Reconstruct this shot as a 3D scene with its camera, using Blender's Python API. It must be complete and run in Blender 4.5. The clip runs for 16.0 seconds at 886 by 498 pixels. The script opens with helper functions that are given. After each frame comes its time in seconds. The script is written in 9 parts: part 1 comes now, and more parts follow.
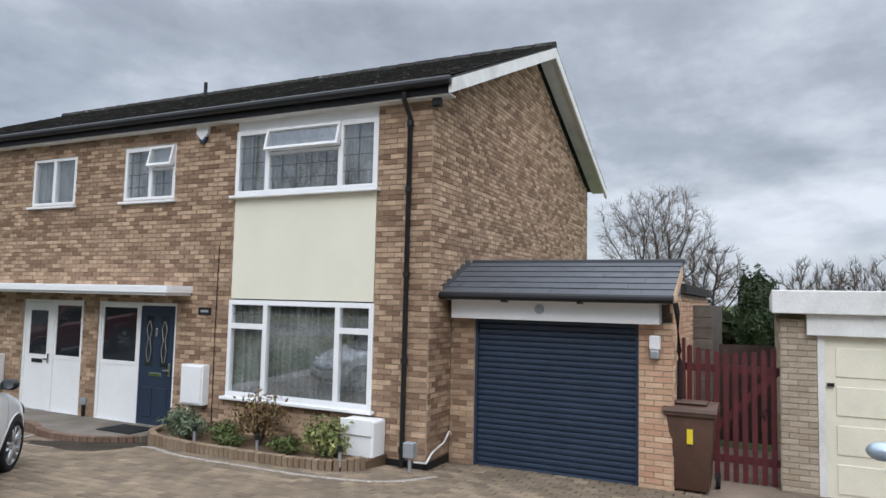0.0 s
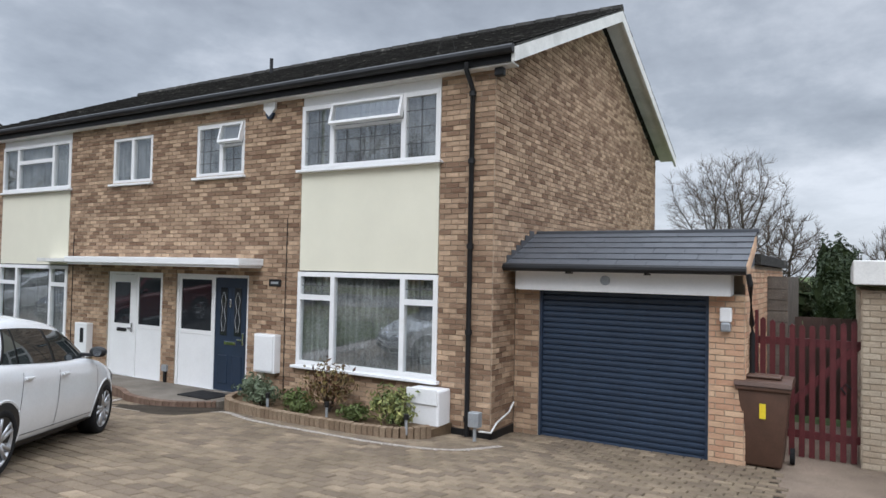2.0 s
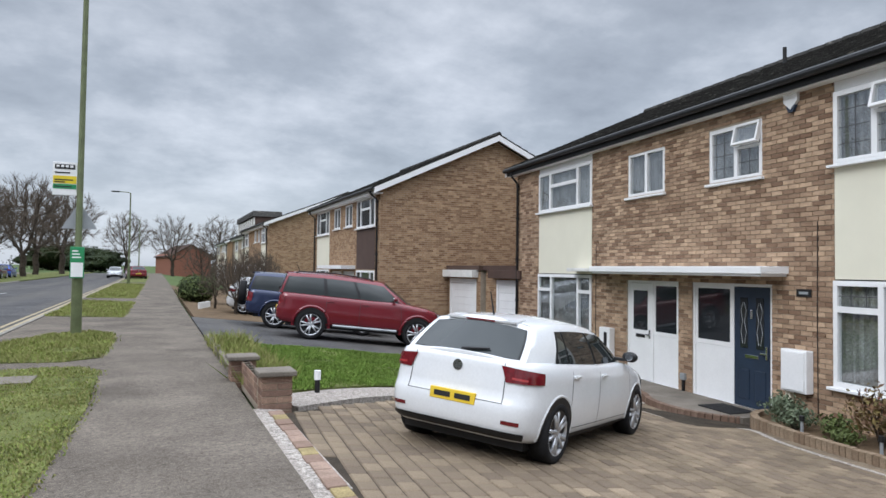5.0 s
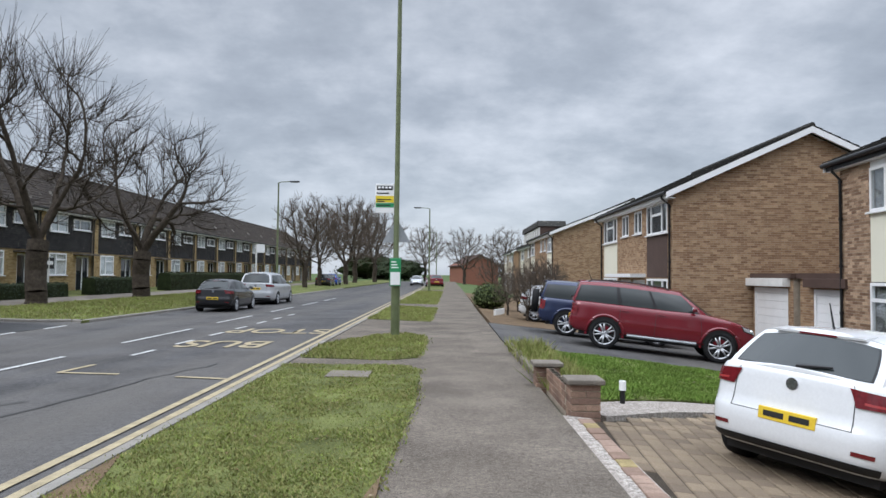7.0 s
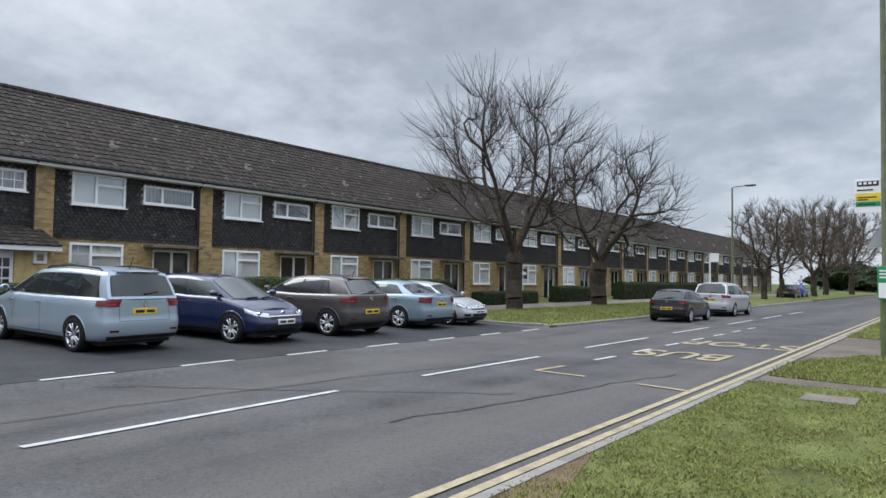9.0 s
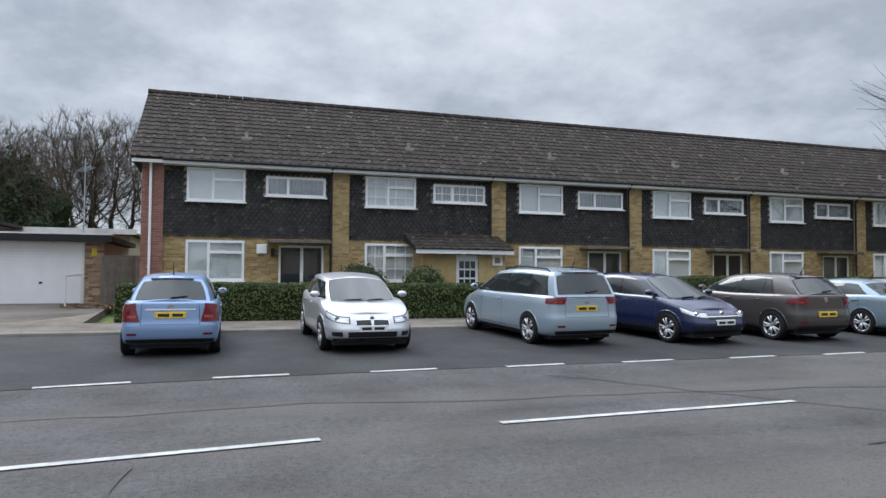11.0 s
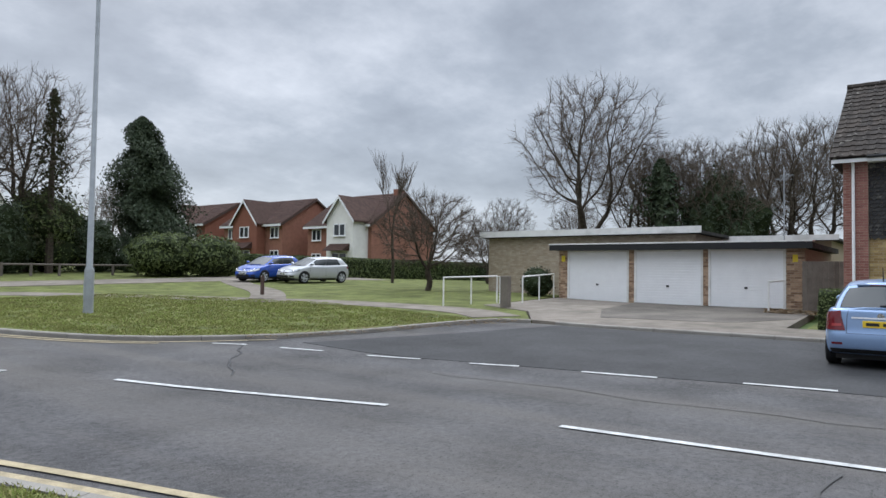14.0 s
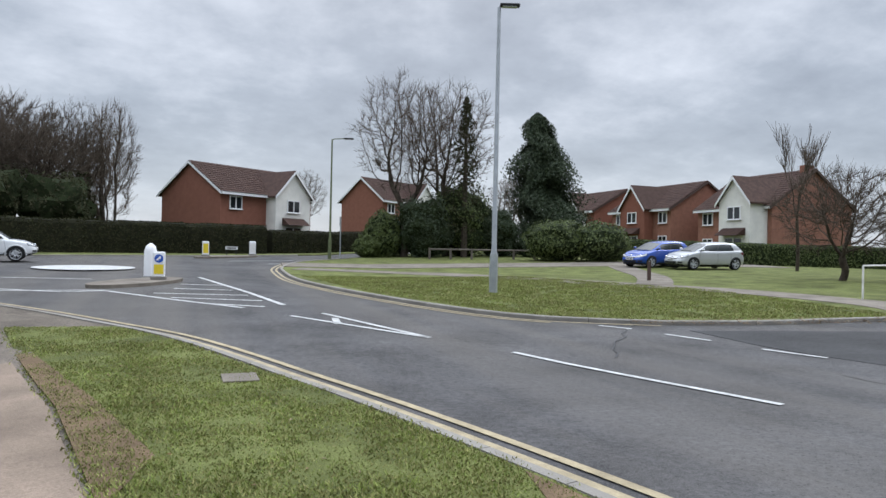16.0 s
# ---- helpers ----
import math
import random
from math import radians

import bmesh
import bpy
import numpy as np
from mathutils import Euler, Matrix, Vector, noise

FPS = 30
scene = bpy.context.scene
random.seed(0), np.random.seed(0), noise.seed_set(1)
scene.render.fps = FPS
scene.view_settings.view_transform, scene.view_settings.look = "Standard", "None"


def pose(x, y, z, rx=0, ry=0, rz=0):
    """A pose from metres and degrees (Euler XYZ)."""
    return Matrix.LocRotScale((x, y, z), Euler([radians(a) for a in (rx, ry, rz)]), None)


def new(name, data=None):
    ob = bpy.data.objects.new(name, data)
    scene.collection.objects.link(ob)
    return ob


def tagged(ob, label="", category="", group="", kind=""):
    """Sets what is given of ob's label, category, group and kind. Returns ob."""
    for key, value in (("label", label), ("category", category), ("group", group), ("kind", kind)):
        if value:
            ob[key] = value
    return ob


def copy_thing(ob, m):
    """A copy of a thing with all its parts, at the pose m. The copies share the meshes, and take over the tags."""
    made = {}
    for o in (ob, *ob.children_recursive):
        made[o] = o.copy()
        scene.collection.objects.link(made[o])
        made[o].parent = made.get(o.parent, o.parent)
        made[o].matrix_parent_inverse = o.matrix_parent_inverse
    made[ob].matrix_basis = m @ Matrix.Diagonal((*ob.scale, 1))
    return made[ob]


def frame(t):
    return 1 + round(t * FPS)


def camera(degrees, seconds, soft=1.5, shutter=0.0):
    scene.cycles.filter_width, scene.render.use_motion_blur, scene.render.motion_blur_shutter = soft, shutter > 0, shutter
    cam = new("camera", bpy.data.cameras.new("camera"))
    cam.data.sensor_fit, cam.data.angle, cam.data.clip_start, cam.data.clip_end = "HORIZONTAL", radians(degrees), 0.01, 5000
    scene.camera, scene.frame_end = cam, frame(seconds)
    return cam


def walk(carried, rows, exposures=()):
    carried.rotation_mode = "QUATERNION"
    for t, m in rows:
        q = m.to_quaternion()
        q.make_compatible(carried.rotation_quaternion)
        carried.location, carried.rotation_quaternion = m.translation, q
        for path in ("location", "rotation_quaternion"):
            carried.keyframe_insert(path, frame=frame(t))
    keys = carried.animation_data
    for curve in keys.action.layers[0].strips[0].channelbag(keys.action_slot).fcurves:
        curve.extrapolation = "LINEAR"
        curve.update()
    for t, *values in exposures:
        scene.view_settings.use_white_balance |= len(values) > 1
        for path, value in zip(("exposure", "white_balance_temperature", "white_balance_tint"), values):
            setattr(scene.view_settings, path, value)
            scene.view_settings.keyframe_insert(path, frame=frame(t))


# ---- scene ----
cam = camera(66.45, 16.0)
PATH = [
    (0, pose(0.225, -0.071, 1.595, 94.29, -1.31, -68.97)),
    (0.5, pose(0.236, -0.080, 1.595, 93.88, -1.26, -68.72)),
    (1, pose(0.247, -0.090, 1.588, 92.81, -1.27, -68.49)),
    (1.5, pose(0.234, -0.091, 1.590, 92.07, -1.24, -68.17)),
    (2, pose(0.220, -0.071, 1.600, 91.75, -1.17, -63.59)),
    (2.5, pose(0.219, 0.026, 1.578, 91.68, -1.24, -58.75)),
    (3, pose(0.186, 0.145, 1.583, 91.66, -1.19, -54.16)),
    (3.5, pose(0.173, 0.221, 1.594, 91.61, -0.98, -46.48)),
    (4, pose(0.208, 0.228, 1.611, 91.61, -0.80, -38.23)),
    (4.5, pose(0.201, 0.239, 1.605, 91.70, -0.75, -30.23)),
    (4.7, pose(0.185, 0.239, 1.612, 91.69, -0.72, -27.09)),
    (6.8, pose(-0.107, 0.286, 1.595, 92.18, -0.73, -2.88)),
    (7, pose(-0.121, 0.289, 1.612, 92.16, -0.58, 0.48)),
    (7.5, pose(-0.168, 0.249, 1.604, 92.32, -0.66, 10.42)),
    (8, pose(-0.181, 0.288, 1.604, 92.37, -0.71, 20.66)),
    (8.2, pose(-0.197, 0.292, 1.603, 92.44, -0.69, 24.10)),
    (10.3, pose(-0.289, 0.225, 1.624, 92.14, -0.65, 58.81)),
    (10.5, pose(-0.310, 0.186, 1.623, 92.08, -0.51, 62.30)),
    (11, pose(-0.318, 0.109, 1.604, 92.13, -0.38, 72.20)),
    (11.5, pose(-0.279, 0.054, 1.600, 92.19, -0.44, 79.72)),
    (12, pose(-0.227, 0.017, 1.604, 92.19, -0.50, 88.24)),
    (12.5, pose(-0.231, 0.050, 1.614, 92.27, -0.47, 100.19)),
    (13, pose(-0.201, 0.055, 1.617, 92.33, -0.58, 111.20)),
    (13.5, pose(-0.171, 0.072, 1.600, 92.44, -0.76, 121.07)),
    (14, pose(-0.051, 0.127, 1.584, 92.08, -0.84, 126.94)),
    (14.5, pose(-0.063, 0.167, 1.597, 90.83, -0.89, 132.92)),
    (15, pose(-0.065, 0.187, 1.602, 90.38, -1.05, 143.51)),
    (15.5, pose(-0.097, 0.194, 1.584, 90.31, -1.17, 153.36)),
    (16, pose(-0.060, 0.254, 1.581, 90.26, -1.26, 159.00)),
]
walk(cam, PATH, exposures=[(0, 0.0, 6250, 11), (16, 0.0, 6250, 11)])


# ---- ground level ----
def ease(a, b, x):
    t = min(1.0, max(0.0, (x - a) / (b - a)))
    return t * t * (3 - 2 * t)


def level(x, y):
    z = 0.0
    if x > 1.2:
        z -= (0.1 * (min(x, 9) - 1.2) + 0.02 * max(0, min(x - 9, 4))) * ease(-14, -6, y)
    if 6.9 < x < 20 and 7.4 < y < 14:
        z -= 0.09 * ease(6.9, 7.7, x) * ease(7.4, 8.2, y) * (1 - ease(12.5, 14, y))
    if x < -10:
        z += 0.031 * (min(-x, 26) - 10)
    d = -8 - y
    if d > 0:
        z += 0.02 * min(d, 20) + 0.03 * max(0, min(d - 20, 50))
    return z


# ---- sky and light ----
world = bpy.data.worlds.new("overcast_sky")
scene.world = world
world.use_nodes = True
wt = world.node_tree
wt.nodes.clear()


def wnode(kind, **kw):
    n = wt.nodes.new(kind)
    for k, v in kw.items():
        if k == "operation":
            n.operation = v
    return n


def build_sky():
    L = wt.links.new
    out = wnode("ShaderNodeOutputWorld")
    bg = wnode("ShaderNodeBackground")
    bg.inputs[1].default_value = 1.0
    sky = wnode("ShaderNodeTexSky")
    sky.sky_type = "NISHITA"
    sky.sun_disc = False
    sky.sun_elevation = radians(42)
    sky.sun_rotation = radians(200)
    co = wnode("ShaderNodeTexCoord")
    sep = wnode("ShaderNodeSeparateXYZ")
    L(co.outputs["Generated"], sep.inputs[0])
    up = wnode("ShaderNodeMath", operation="MAXIMUM")
    L(sep.outputs[2], up.inputs[0])
    up.inputs[1].default_value = 0.0
    hgt = wnode("ShaderNodeMath", operation="ADD")
    L(up.outputs[0], hgt.inputs[0])
    hgt.inputs[1].default_value = 0.28
    px = wnode("ShaderNodeMath", operation="DIVIDE")
    py = wnode("ShaderNodeMath", operation="DIVIDE")
    L(sep.outputs[0], px.inputs[0]), L(hgt.outputs[0], px.inputs[1])
    L(sep.outputs[1], py.inputs[0]), L(hgt.outputs[0], py.inputs[1])
    com = wnode("ShaderNodeCombineXYZ")
    L(px.outputs[0], com.inputs[0]), L(py.outputs[0], com.inputs[1])
    n1 = wnode("ShaderNodeTexNoise")
    n1.inputs["Scale"].default_value = 0.6
    n1.inputs["Detail"].default_value = 8
    n1.inputs["Roughness"].default_value = 0.55
    n1.inputs["Distortion"].default_value = 0.35
    L(com.outputs[0], n1.inputs["Vector"])
    n2 = wnode("ShaderNodeTexNoise")
    n2.inputs["Scale"].default_value = 2.3
    n2.inputs["Detail"].default_value = 6
    n2.inputs["Roughness"].default_value = 0.6
    L(com.outputs[0], n2.inputs["Vector"])
    mixn = wnode("ShaderNodeMath", operation="MULTIPLY_ADD")
    L(n2.outputs["Fac"], mixn.inputs[0])
    mixn.inputs[1].default_value = 0.58
    sc = wnode("ShaderNodeMath", operation="MULTIPLY")
    L(n1.outputs["Fac"], sc.inputs[0])
    sc.inputs[1].default_value = 0.66
    L(sc.outputs[0], mixn.inputs[2])
    ramp = wnode("ShaderNodeValToRGB")
    L(mixn.outputs[0], ramp.inputs[0])
    e = ramp.color_ramp.elements
    e[0].position, e[0].color = 0.40, (0.235, 0.258, 0.295, 1)
    e[1].position, e[1].color = 0.80, (0.76, 0.79, 0.835, 1)
    m = e.new(0.59)
    m.color = (0.41, 0.445, 0.49, 1)
    # pale band low over the horizon, brighter cloud overhead
    hz = wnode("ShaderNodeMapRange")
    L(sep.outputs[2], hz.inputs["Value"])
    hz.inputs["From Min"].default_value, hz.inputs["From Max"].default_value = -0.02, 0.16
    hz.inputs["To Min"].default_value, hz.inputs["To Max"].default_value = 0.75, 0.0
    mx = wnode("ShaderNodeMix")
    mx.data_type = "RGBA"
    L(hz.outputs[0], mx.inputs["Factor"])
    L(ramp.outputs[0], mx.inputs["A"])
    mx.inputs["B"].default_value = (0.60, 0.65, 0.72, 1)
    zen = wnode("ShaderNodeMapRange")
    L(sep.outputs[2], zen.inputs["Value"])
    zen.inputs["From Min"].default_value, zen.inputs["From Max"].default_value = 0.40, 0.85
    zen.inputs["To Min"].default_value, zen.inputs["To Max"].default_value = 1.0, 5.8
    mul = wnode("ShaderNodeVectorMath", operation="SCALE")
    L(mx.outputs["Result"], mul.inputs[0]), L(zen.outputs[0], mul.inputs["Scale"])
    dim = wnode("ShaderNodeVectorMath", operation="SCALE")
    L(sky.outputs[0], dim.inputs[0])
    dim.inputs["Scale"].default_value = 0.015
    tot = wnode("ShaderNodeVectorMath", operation="ADD")
    L(mul.outputs[0], tot.inputs[0]), L(dim.outputs[0], tot.inputs[1])
    L(tot.outputs[0], bg.inputs[0])
    L(bg.outputs[0], out.inputs[0])


build_sky()
sun = new("sun", bpy.data.lights.new("sun", "SUN"))
sun.data.energy = 1.15
sun.data.angle = radians(25)
sun.data.color = (1.0, 0.985, 0.96)
sun.matrix_world = pose(0, 0, 30, 48, 0, -70)
scene.view_settings.exposure = 0.0


# ---- materials ----
def mat(name, col, rough=0.8, var=0.18, scale=3.0, fine=60.0, bump=0.15, metal=0.0, piece=0.0, spec=0.4, tint=None, stain=0.0, grit=0.0, band=None, lichen=0.0):
    """Procedural surface: colour that varies at two scales, fine relief; piece: how far pieces differ among each other; tint: second colour of pieces."""
    m = bpy.data.materials.new(name)
    m.use_nodes = True
    nt = m.node_tree
    b = nt.nodes["Principled BSDF"]
    b.inputs["Roughness"].default_value = rough
    b.inputs["Metallic"].default_value = metal
    b.inputs["Specular IOR Level"].default_value = spec if rough < 0.78 else spec * 0.35
    L = nt.links.new
    co = nt.nodes.new("ShaderNodeTexCoord")

    def noisy(sc, det):
        n = nt.nodes.new("ShaderNodeTexNoise")
        n.inputs["Scale"].default_value = sc
        n.inputs["Detail"].default_value = det
        n.inputs["Roughness"].default_value = 0.6
        L(co.outputs["Object"], n.inputs["Vector"])
        return n

    def mix(fac, a, bb):
        x = nt.nodes.new("ShaderNodeMix")
        x.data_type = "RGBA"
        L(fac, x.inputs["Factor"])
        for s, v in (("A", a), ("B", bb)):
            if isinstance(v, tuple):
                x.inputs[s].default_value = v
            else:
                L(v, x.inputs[s])
        return x.outputs["Result"]

    def shade(k):
        return (min(1, col[0] * k), min(1, col[1] * k), min(1, col[2] * k), 1)

    big, small = noisy(scale, 4), noisy(fine, 3)
    rng = nt.nodes.new("ShaderNodeMapRange")
    L(big.outputs["Fac"], rng.inputs["Value"])
    rng.inputs["From Min"].default_value, rng.inputs["From Max"].default_value = 0.32, 0.68
    c = mix(rng.outputs[0], shade(1 - var), shade(1 + var))
    if piece:
        g, oi, ad = nt.nodes.new("ShaderNodeNewGeometry"), nt.nodes.new("ShaderNodeObjectInfo"), nt.nodes.new("ShaderNodeMath")
        L(g.outputs["Random Per Island"], ad.inputs[0]), L(oi.outputs["Random"], ad.inputs[1])
        fr = nt.nodes.new("ShaderNodeMath")
        fr.operation = "FRACT"
        L(ad.outputs[0], fr.inputs[0])
        t = tint or (col[0] * 0.55, col[1] * 0.5, col[2] * 0.48)
        pw = nt.nodes.new("ShaderNodeMath")
        pw.operation = "MULTIPLY"
        L(fr.outputs[0], pw.inputs[0])
        pw.inputs[1].default_value = piece
        c = mix(pw.outputs[0], c, (*t, 1))
    sm = nt.nodes.new("ShaderNodeMapRange")
    L(small.outputs["Fac"], sm.inputs["Value"])
    sm.inputs["From Min"].default_value, sm.inputs["From Max"].default_value = 0.3, 0.7
    sm.inputs["To Min"].default_value, sm.inputs["To Max"].default_value = 1 - var * 0.9, 1 + var * 0.7
    sca = nt.nodes.new("ShaderNodeVectorMath")
    sca.operation = "SCALE"
    L(c, sca.inputs[0]), L(sm.outputs[0], sca.inputs["Scale"])
    col_out = sca.outputs[0]
    if stain:
        st = noisy(scale * 0.35, 7)
        r2 = nt.nodes.new("ShaderNodeMapRange")
        L(st.outputs["Fac"], r2.inputs["Value"])
        r2.inputs["From Min"].default_value, r2.inputs["From Max"].default_value = 0.52, 0.68
        r2.inputs["To Min"].default_value, r2.inputs["To Max"].default_value = 0.0, stain
        col_out = mix(r2.outputs[0], col_out, (col[0] * 0.45, col[1] * 0.45, col[2] * 0.43, 1))
    if band:
        mp = nt.nodes.new("ShaderNodeMapping")
        mp.inputs["Scale"].default_value = (0.55, 0.035, 0.5)
        L(co.outputs["Object"], mp.inputs["Vector"])
        bn = noisy(1.0, 5)
        L(mp.outputs[0], bn.inputs["Vector"])
        r4 = nt.nodes.new("ShaderNodeMapRange")
        L(bn.outputs["Fac"], r4.inputs["Value"])
        r4.inputs["From Min"].default_value, r4.inputs["From Max"].default_value = 0.42, 0.66
        r4.inputs["To Max"].default_value = 0.75
        col_out = mix(r4.outputs[0], col_out, (*band, 1))
    if lichen:
        li = noisy(lichen, 3)
        r6 = nt.nodes.new("ShaderNodeMapRange")
        L(li.outputs["Fac"], r6.inputs["Value"])
        r6.inputs["From Min"].default_value, r6.inputs["From Max"].default_value = 0.62, 0.70
        r6.inputs["To Max"].default_value = 0.55
        col_out = mix(r6.outputs[0], col_out, (0.25, 0.235, 0.205, 1))
    if grit:
        gr = noisy(fine * 9, 1)
        r3 = nt.nodes.new("ShaderNodeMapRange")
        L(gr.outputs["Fac"], r3.inputs["Value"])
        r3.inputs["From Min"].default_value, r3.inputs["From Max"].default_value = 0.56, 0.66
        r3.inputs["To Max"].default_value = grit
        col_out = mix(r3.outputs[0], col_out, (min(1, col[0] * 2.3), min(1, col[1] * 2.3), min(1, col[2] * 2.2), 1))
        gd = noisy(fine * 2.6, 2)
        r5 = nt.nodes.new("ShaderNodeMapRange")
        L(gd.outputs["Fac"], r5.inputs["Value"])
        r5.inputs["From Min"].default_value, r5.inputs["From Max"].default_value = 0.58, 0.68
        r5.inputs["To Max"].default_value = grit
        col_out = mix(r5.outputs[0], col_out, (col[0] * 0.35, col[1] * 0.35, col[2] * 0.35, 1))
    L(col_out, b.inputs["Base Color"])
    if bump:
        bp = nt.nodes.new("ShaderNodeBump")
        bp.inputs["Strength"].default_value = bump
        bp.inputs["Distance"].default_value = 0.02
        L(small.outputs["Fac"], bp.inputs["Height"]), L(bp.outputs[0], b.inputs["Normal"])
    return m


def glass(name, col=(0.02, 0.023, 0.026), rough=0.04, spec=0.5):
    """Window pane seen against a dim room: dark, sharp mirror gloss."""
    m = bpy.data.materials.new(name)
    m.use_nodes = True
    b = m.node_tree.nodes["Principled BSDF"]
    b.inputs["Base Color"].default_value = (*col, 1)
    b.inputs["Roughness"].default_value = rough
    b.inputs["IOR"].default_value = 1.52
    b.inputs["Specular IOR Level"].default_value = spec
    return m


def clear_glass(name):
    m = bpy.data.materials.new(name)
    m.use_nodes = True
    nt = m.node_tree
    b = nt.nodes["Principled BSDF"]
    out = nt.nodes["Material Output"]
    b.inputs["Base Color"].default_value = (0.92, 0.95, 1.0, 1)
    b.inputs["Metallic"].default_value = 1.0
    b.inputs["Roughness"].default_value = 0.015
    tr = nt.nodes.new("ShaderNodeBsdfTransparent")
    tr.inputs[0].default_value = (0.90, 0.92, 0.92, 1)
    mx = nt.nodes.new("ShaderNodeMixShader")
    mx.inputs[0].default_value = 0.115
    nt.links.new(tr.outputs[0], mx.inputs[1]), nt.links.new(b.outputs[0], mx.inputs[2]), nt.links.new(mx.outputs[0], out.inputs[0])
    return m


BRICK = mat("buff_brick", (0.50, 0.355, 0.24), 0.9, 0.2, 4, 90, 0.35, piece=0.98, tint=(0.185, 0.112, 0.073))
BRICK_FAR = mat("far_buff_brick", (0.42, 0.29, 0.18), 0.9, 0.16, 4, 60, 0.3, piece=0.9, tint=(0.22, 0.13, 0.078))
BRICK_LIGHT = mat("pale_buff_brick", (0.60, 0.42, 0.28), 0.9, 0.14, 4, 90, 0.3, piece=0.8, tint=(0.46, 0.25, 0.16))
BRICK_YEL = mat("yellow_stock_brick", (0.47, 0.355, 0.18), 0.9, 0.2, 4, 60, 0.3, piece=0.95, tint=(0.25, 0.165, 0.075))
BRICK_RED = mat("red_brick", (0.275, 0.138, 0.098), 0.9, 0.15, 3, 60, 0.3, piece=0.7, tint=(0.2, 0.075, 0.05))
BRICK_PINK = mat("pinkish_red_brick", (0.34, 0.17, 0.14), 0.9, 0.15, 3, 60, 0.3, piece=0.8, tint=(0.22, 0.095, 0.08))
BRICK_GREY = mat("weathered_buff_brick", (0.46, 0.39, 0.30), 0.9, 0.16, 3, 60, 0.3, piece=0.8, tint=(0.32, 0.25, 0.18))
MORTAR = mat("mortar", (0.38, 0.32, 0.25), 0.95, 0.15, 6, 120, 0.3)
WHITE = mat("white_upvc", (0.80, 0.80, 0.80), 0.35, 0.03, 2, 30, 0.02)
WHITE_OLD = mat("weathered_white_paint", (0.70, 0.69, 0.66), 0.6, 0.08, 3, 40, 0.1, stain=0.35)
CREAM = mat("cream_render_panel", (0.74, 0.71, 0.58), 0.7, 0.03, 1.2, 80, 0.06)
CREAM_DOOR = mat("cream_painted_metal", (0.74, 0.70, 0.56), 0.5, 0.05, 2, 50, 0.05, stain=0.15)
BLACK = mat("black_plastic", (0.010, 0.010, 0.011), 0.5, 0.2, 4, 60, 0.05)
NAVY = mat("navy_painted_metal", (0.022, 0.036, 0.062), 0.4, 0.1, 3, 60, 0.05)
ROOF_DARK = mat("mossy_dark_roof_tile", (0.055, 0.052, 0.048), 0.9, 0.45, 5, 40, 0.5, piece=0.6, tint=(0.03, 0.03, 0.027), stain=0.4, lichen=3.6)
ROOF_SLATE = mat("new_grey_slate", (0.075, 0.08, 0.09), 0.55, 0.12, 3, 60, 0.15, piece=0.5, tint=(0.05, 0.053, 0.06))
ROOF_BROWN = mat("weathered_brown_concrete_tile", (0.056, 0.046, 0.039), 0.92, 0.35, 3, 30, 0.4, piece=0.8, tint=(0.036, 0.032, 0.029), stain=0.4, lichen=4.5)
ROOF_RED = mat("brown_red_roof_tile", (0.07, 0.042, 0.034), 0.85, 0.25, 3, 20, 0.4, piece=0.5)
HUNG = mat("dark_grey_hung_tile", (0.030, 0.029, 0.030), 0.8, 0.35, 2.5, 40, 0.3, piece=0.8, tint=(0.060, 0.057, 0.054), lichen=5.5)
ASPHALT = mat("worn_asphalt", (0.069, 0.067, 0.068), 0.88, 0.4, 0.6, 13, 0.7, stain=0.55, grit=0.75, band=(0.112, 0.102, 0.092))
ASPHALT_DARK = mat("dark_patched_asphalt", (0.044, 0.044, 0.045), 0.82, 0.25, 0.6, 16, 0.5, stain=0.35)
APRON = mat("stained_patchy_concrete", (0.115, 0.102, 0.088), 0.9, 0.3, 0.8, 40, 0.4, stain=0.6, grit=0.3)
SIDE_DRIVE = mat("earth_stained_concrete", (0.20, 0.155, 0.12), 0.9, 0.28, 1.0, 50, 0.4, stain=0.5, grit=0.3)
FOOTWAY = mat("gritty_footway_asphalt", (0.118, 0.10, 0.083), 0.92, 0.4, 0.9, 18, 0.9, stain=0.6, grit=0.85)
CONCRETE = mat("worn_concrete", (0.175, 0.153, 0.128), 0.9, 0.25, 1.5, 70, 0.3, stain=0.4)
KERB = mat("concrete_kerb", (0.25, 0.235, 0.21), 0.9, 0.15, 2, 60, 0.3, piece=0.3)
GRASS = mat("verge_turf", (0.115, 0.128, 0.042), 0.95, 0.4, 1.1, 60, 0.9, stain=0.3)
GRASS_BLADE = mat("grass_blades", (0.168, 0.222, 0.048), 0.8, 0.32, 0.9, 8, 0.0, piece=0.9, tint=(0.26, 0.225, 0.10))
LAWN_BLADE = mat("lush_lawn_blades", (0.105, 0.185, 0.03), 0.8, 0.28, 1.2, 8, 0.0, piece=0.7, tint=(0.16, 0.20, 0.05))
EARTH = mat("bare_earth", (0.13, 0.09, 0.055), 0.95, 0.3, 2, 50, 0.6)
SOIL = mat("distant_field", (0.07, 0.10, 0.035), 0.95, 0.3, 0.2, 10, 0.3)
PAVER = mat("block_paver", (0.25, 0.195, 0.136), 0.9, 0.28, 2, 90, 0.4, piece=0.95, tint=(0.14, 0.108, 0.08), stain=0.5)
SAND = mat("jointing_sand", (0.05, 0.04, 0.03), 0.95, 0.3, 3, 90, 0.4)
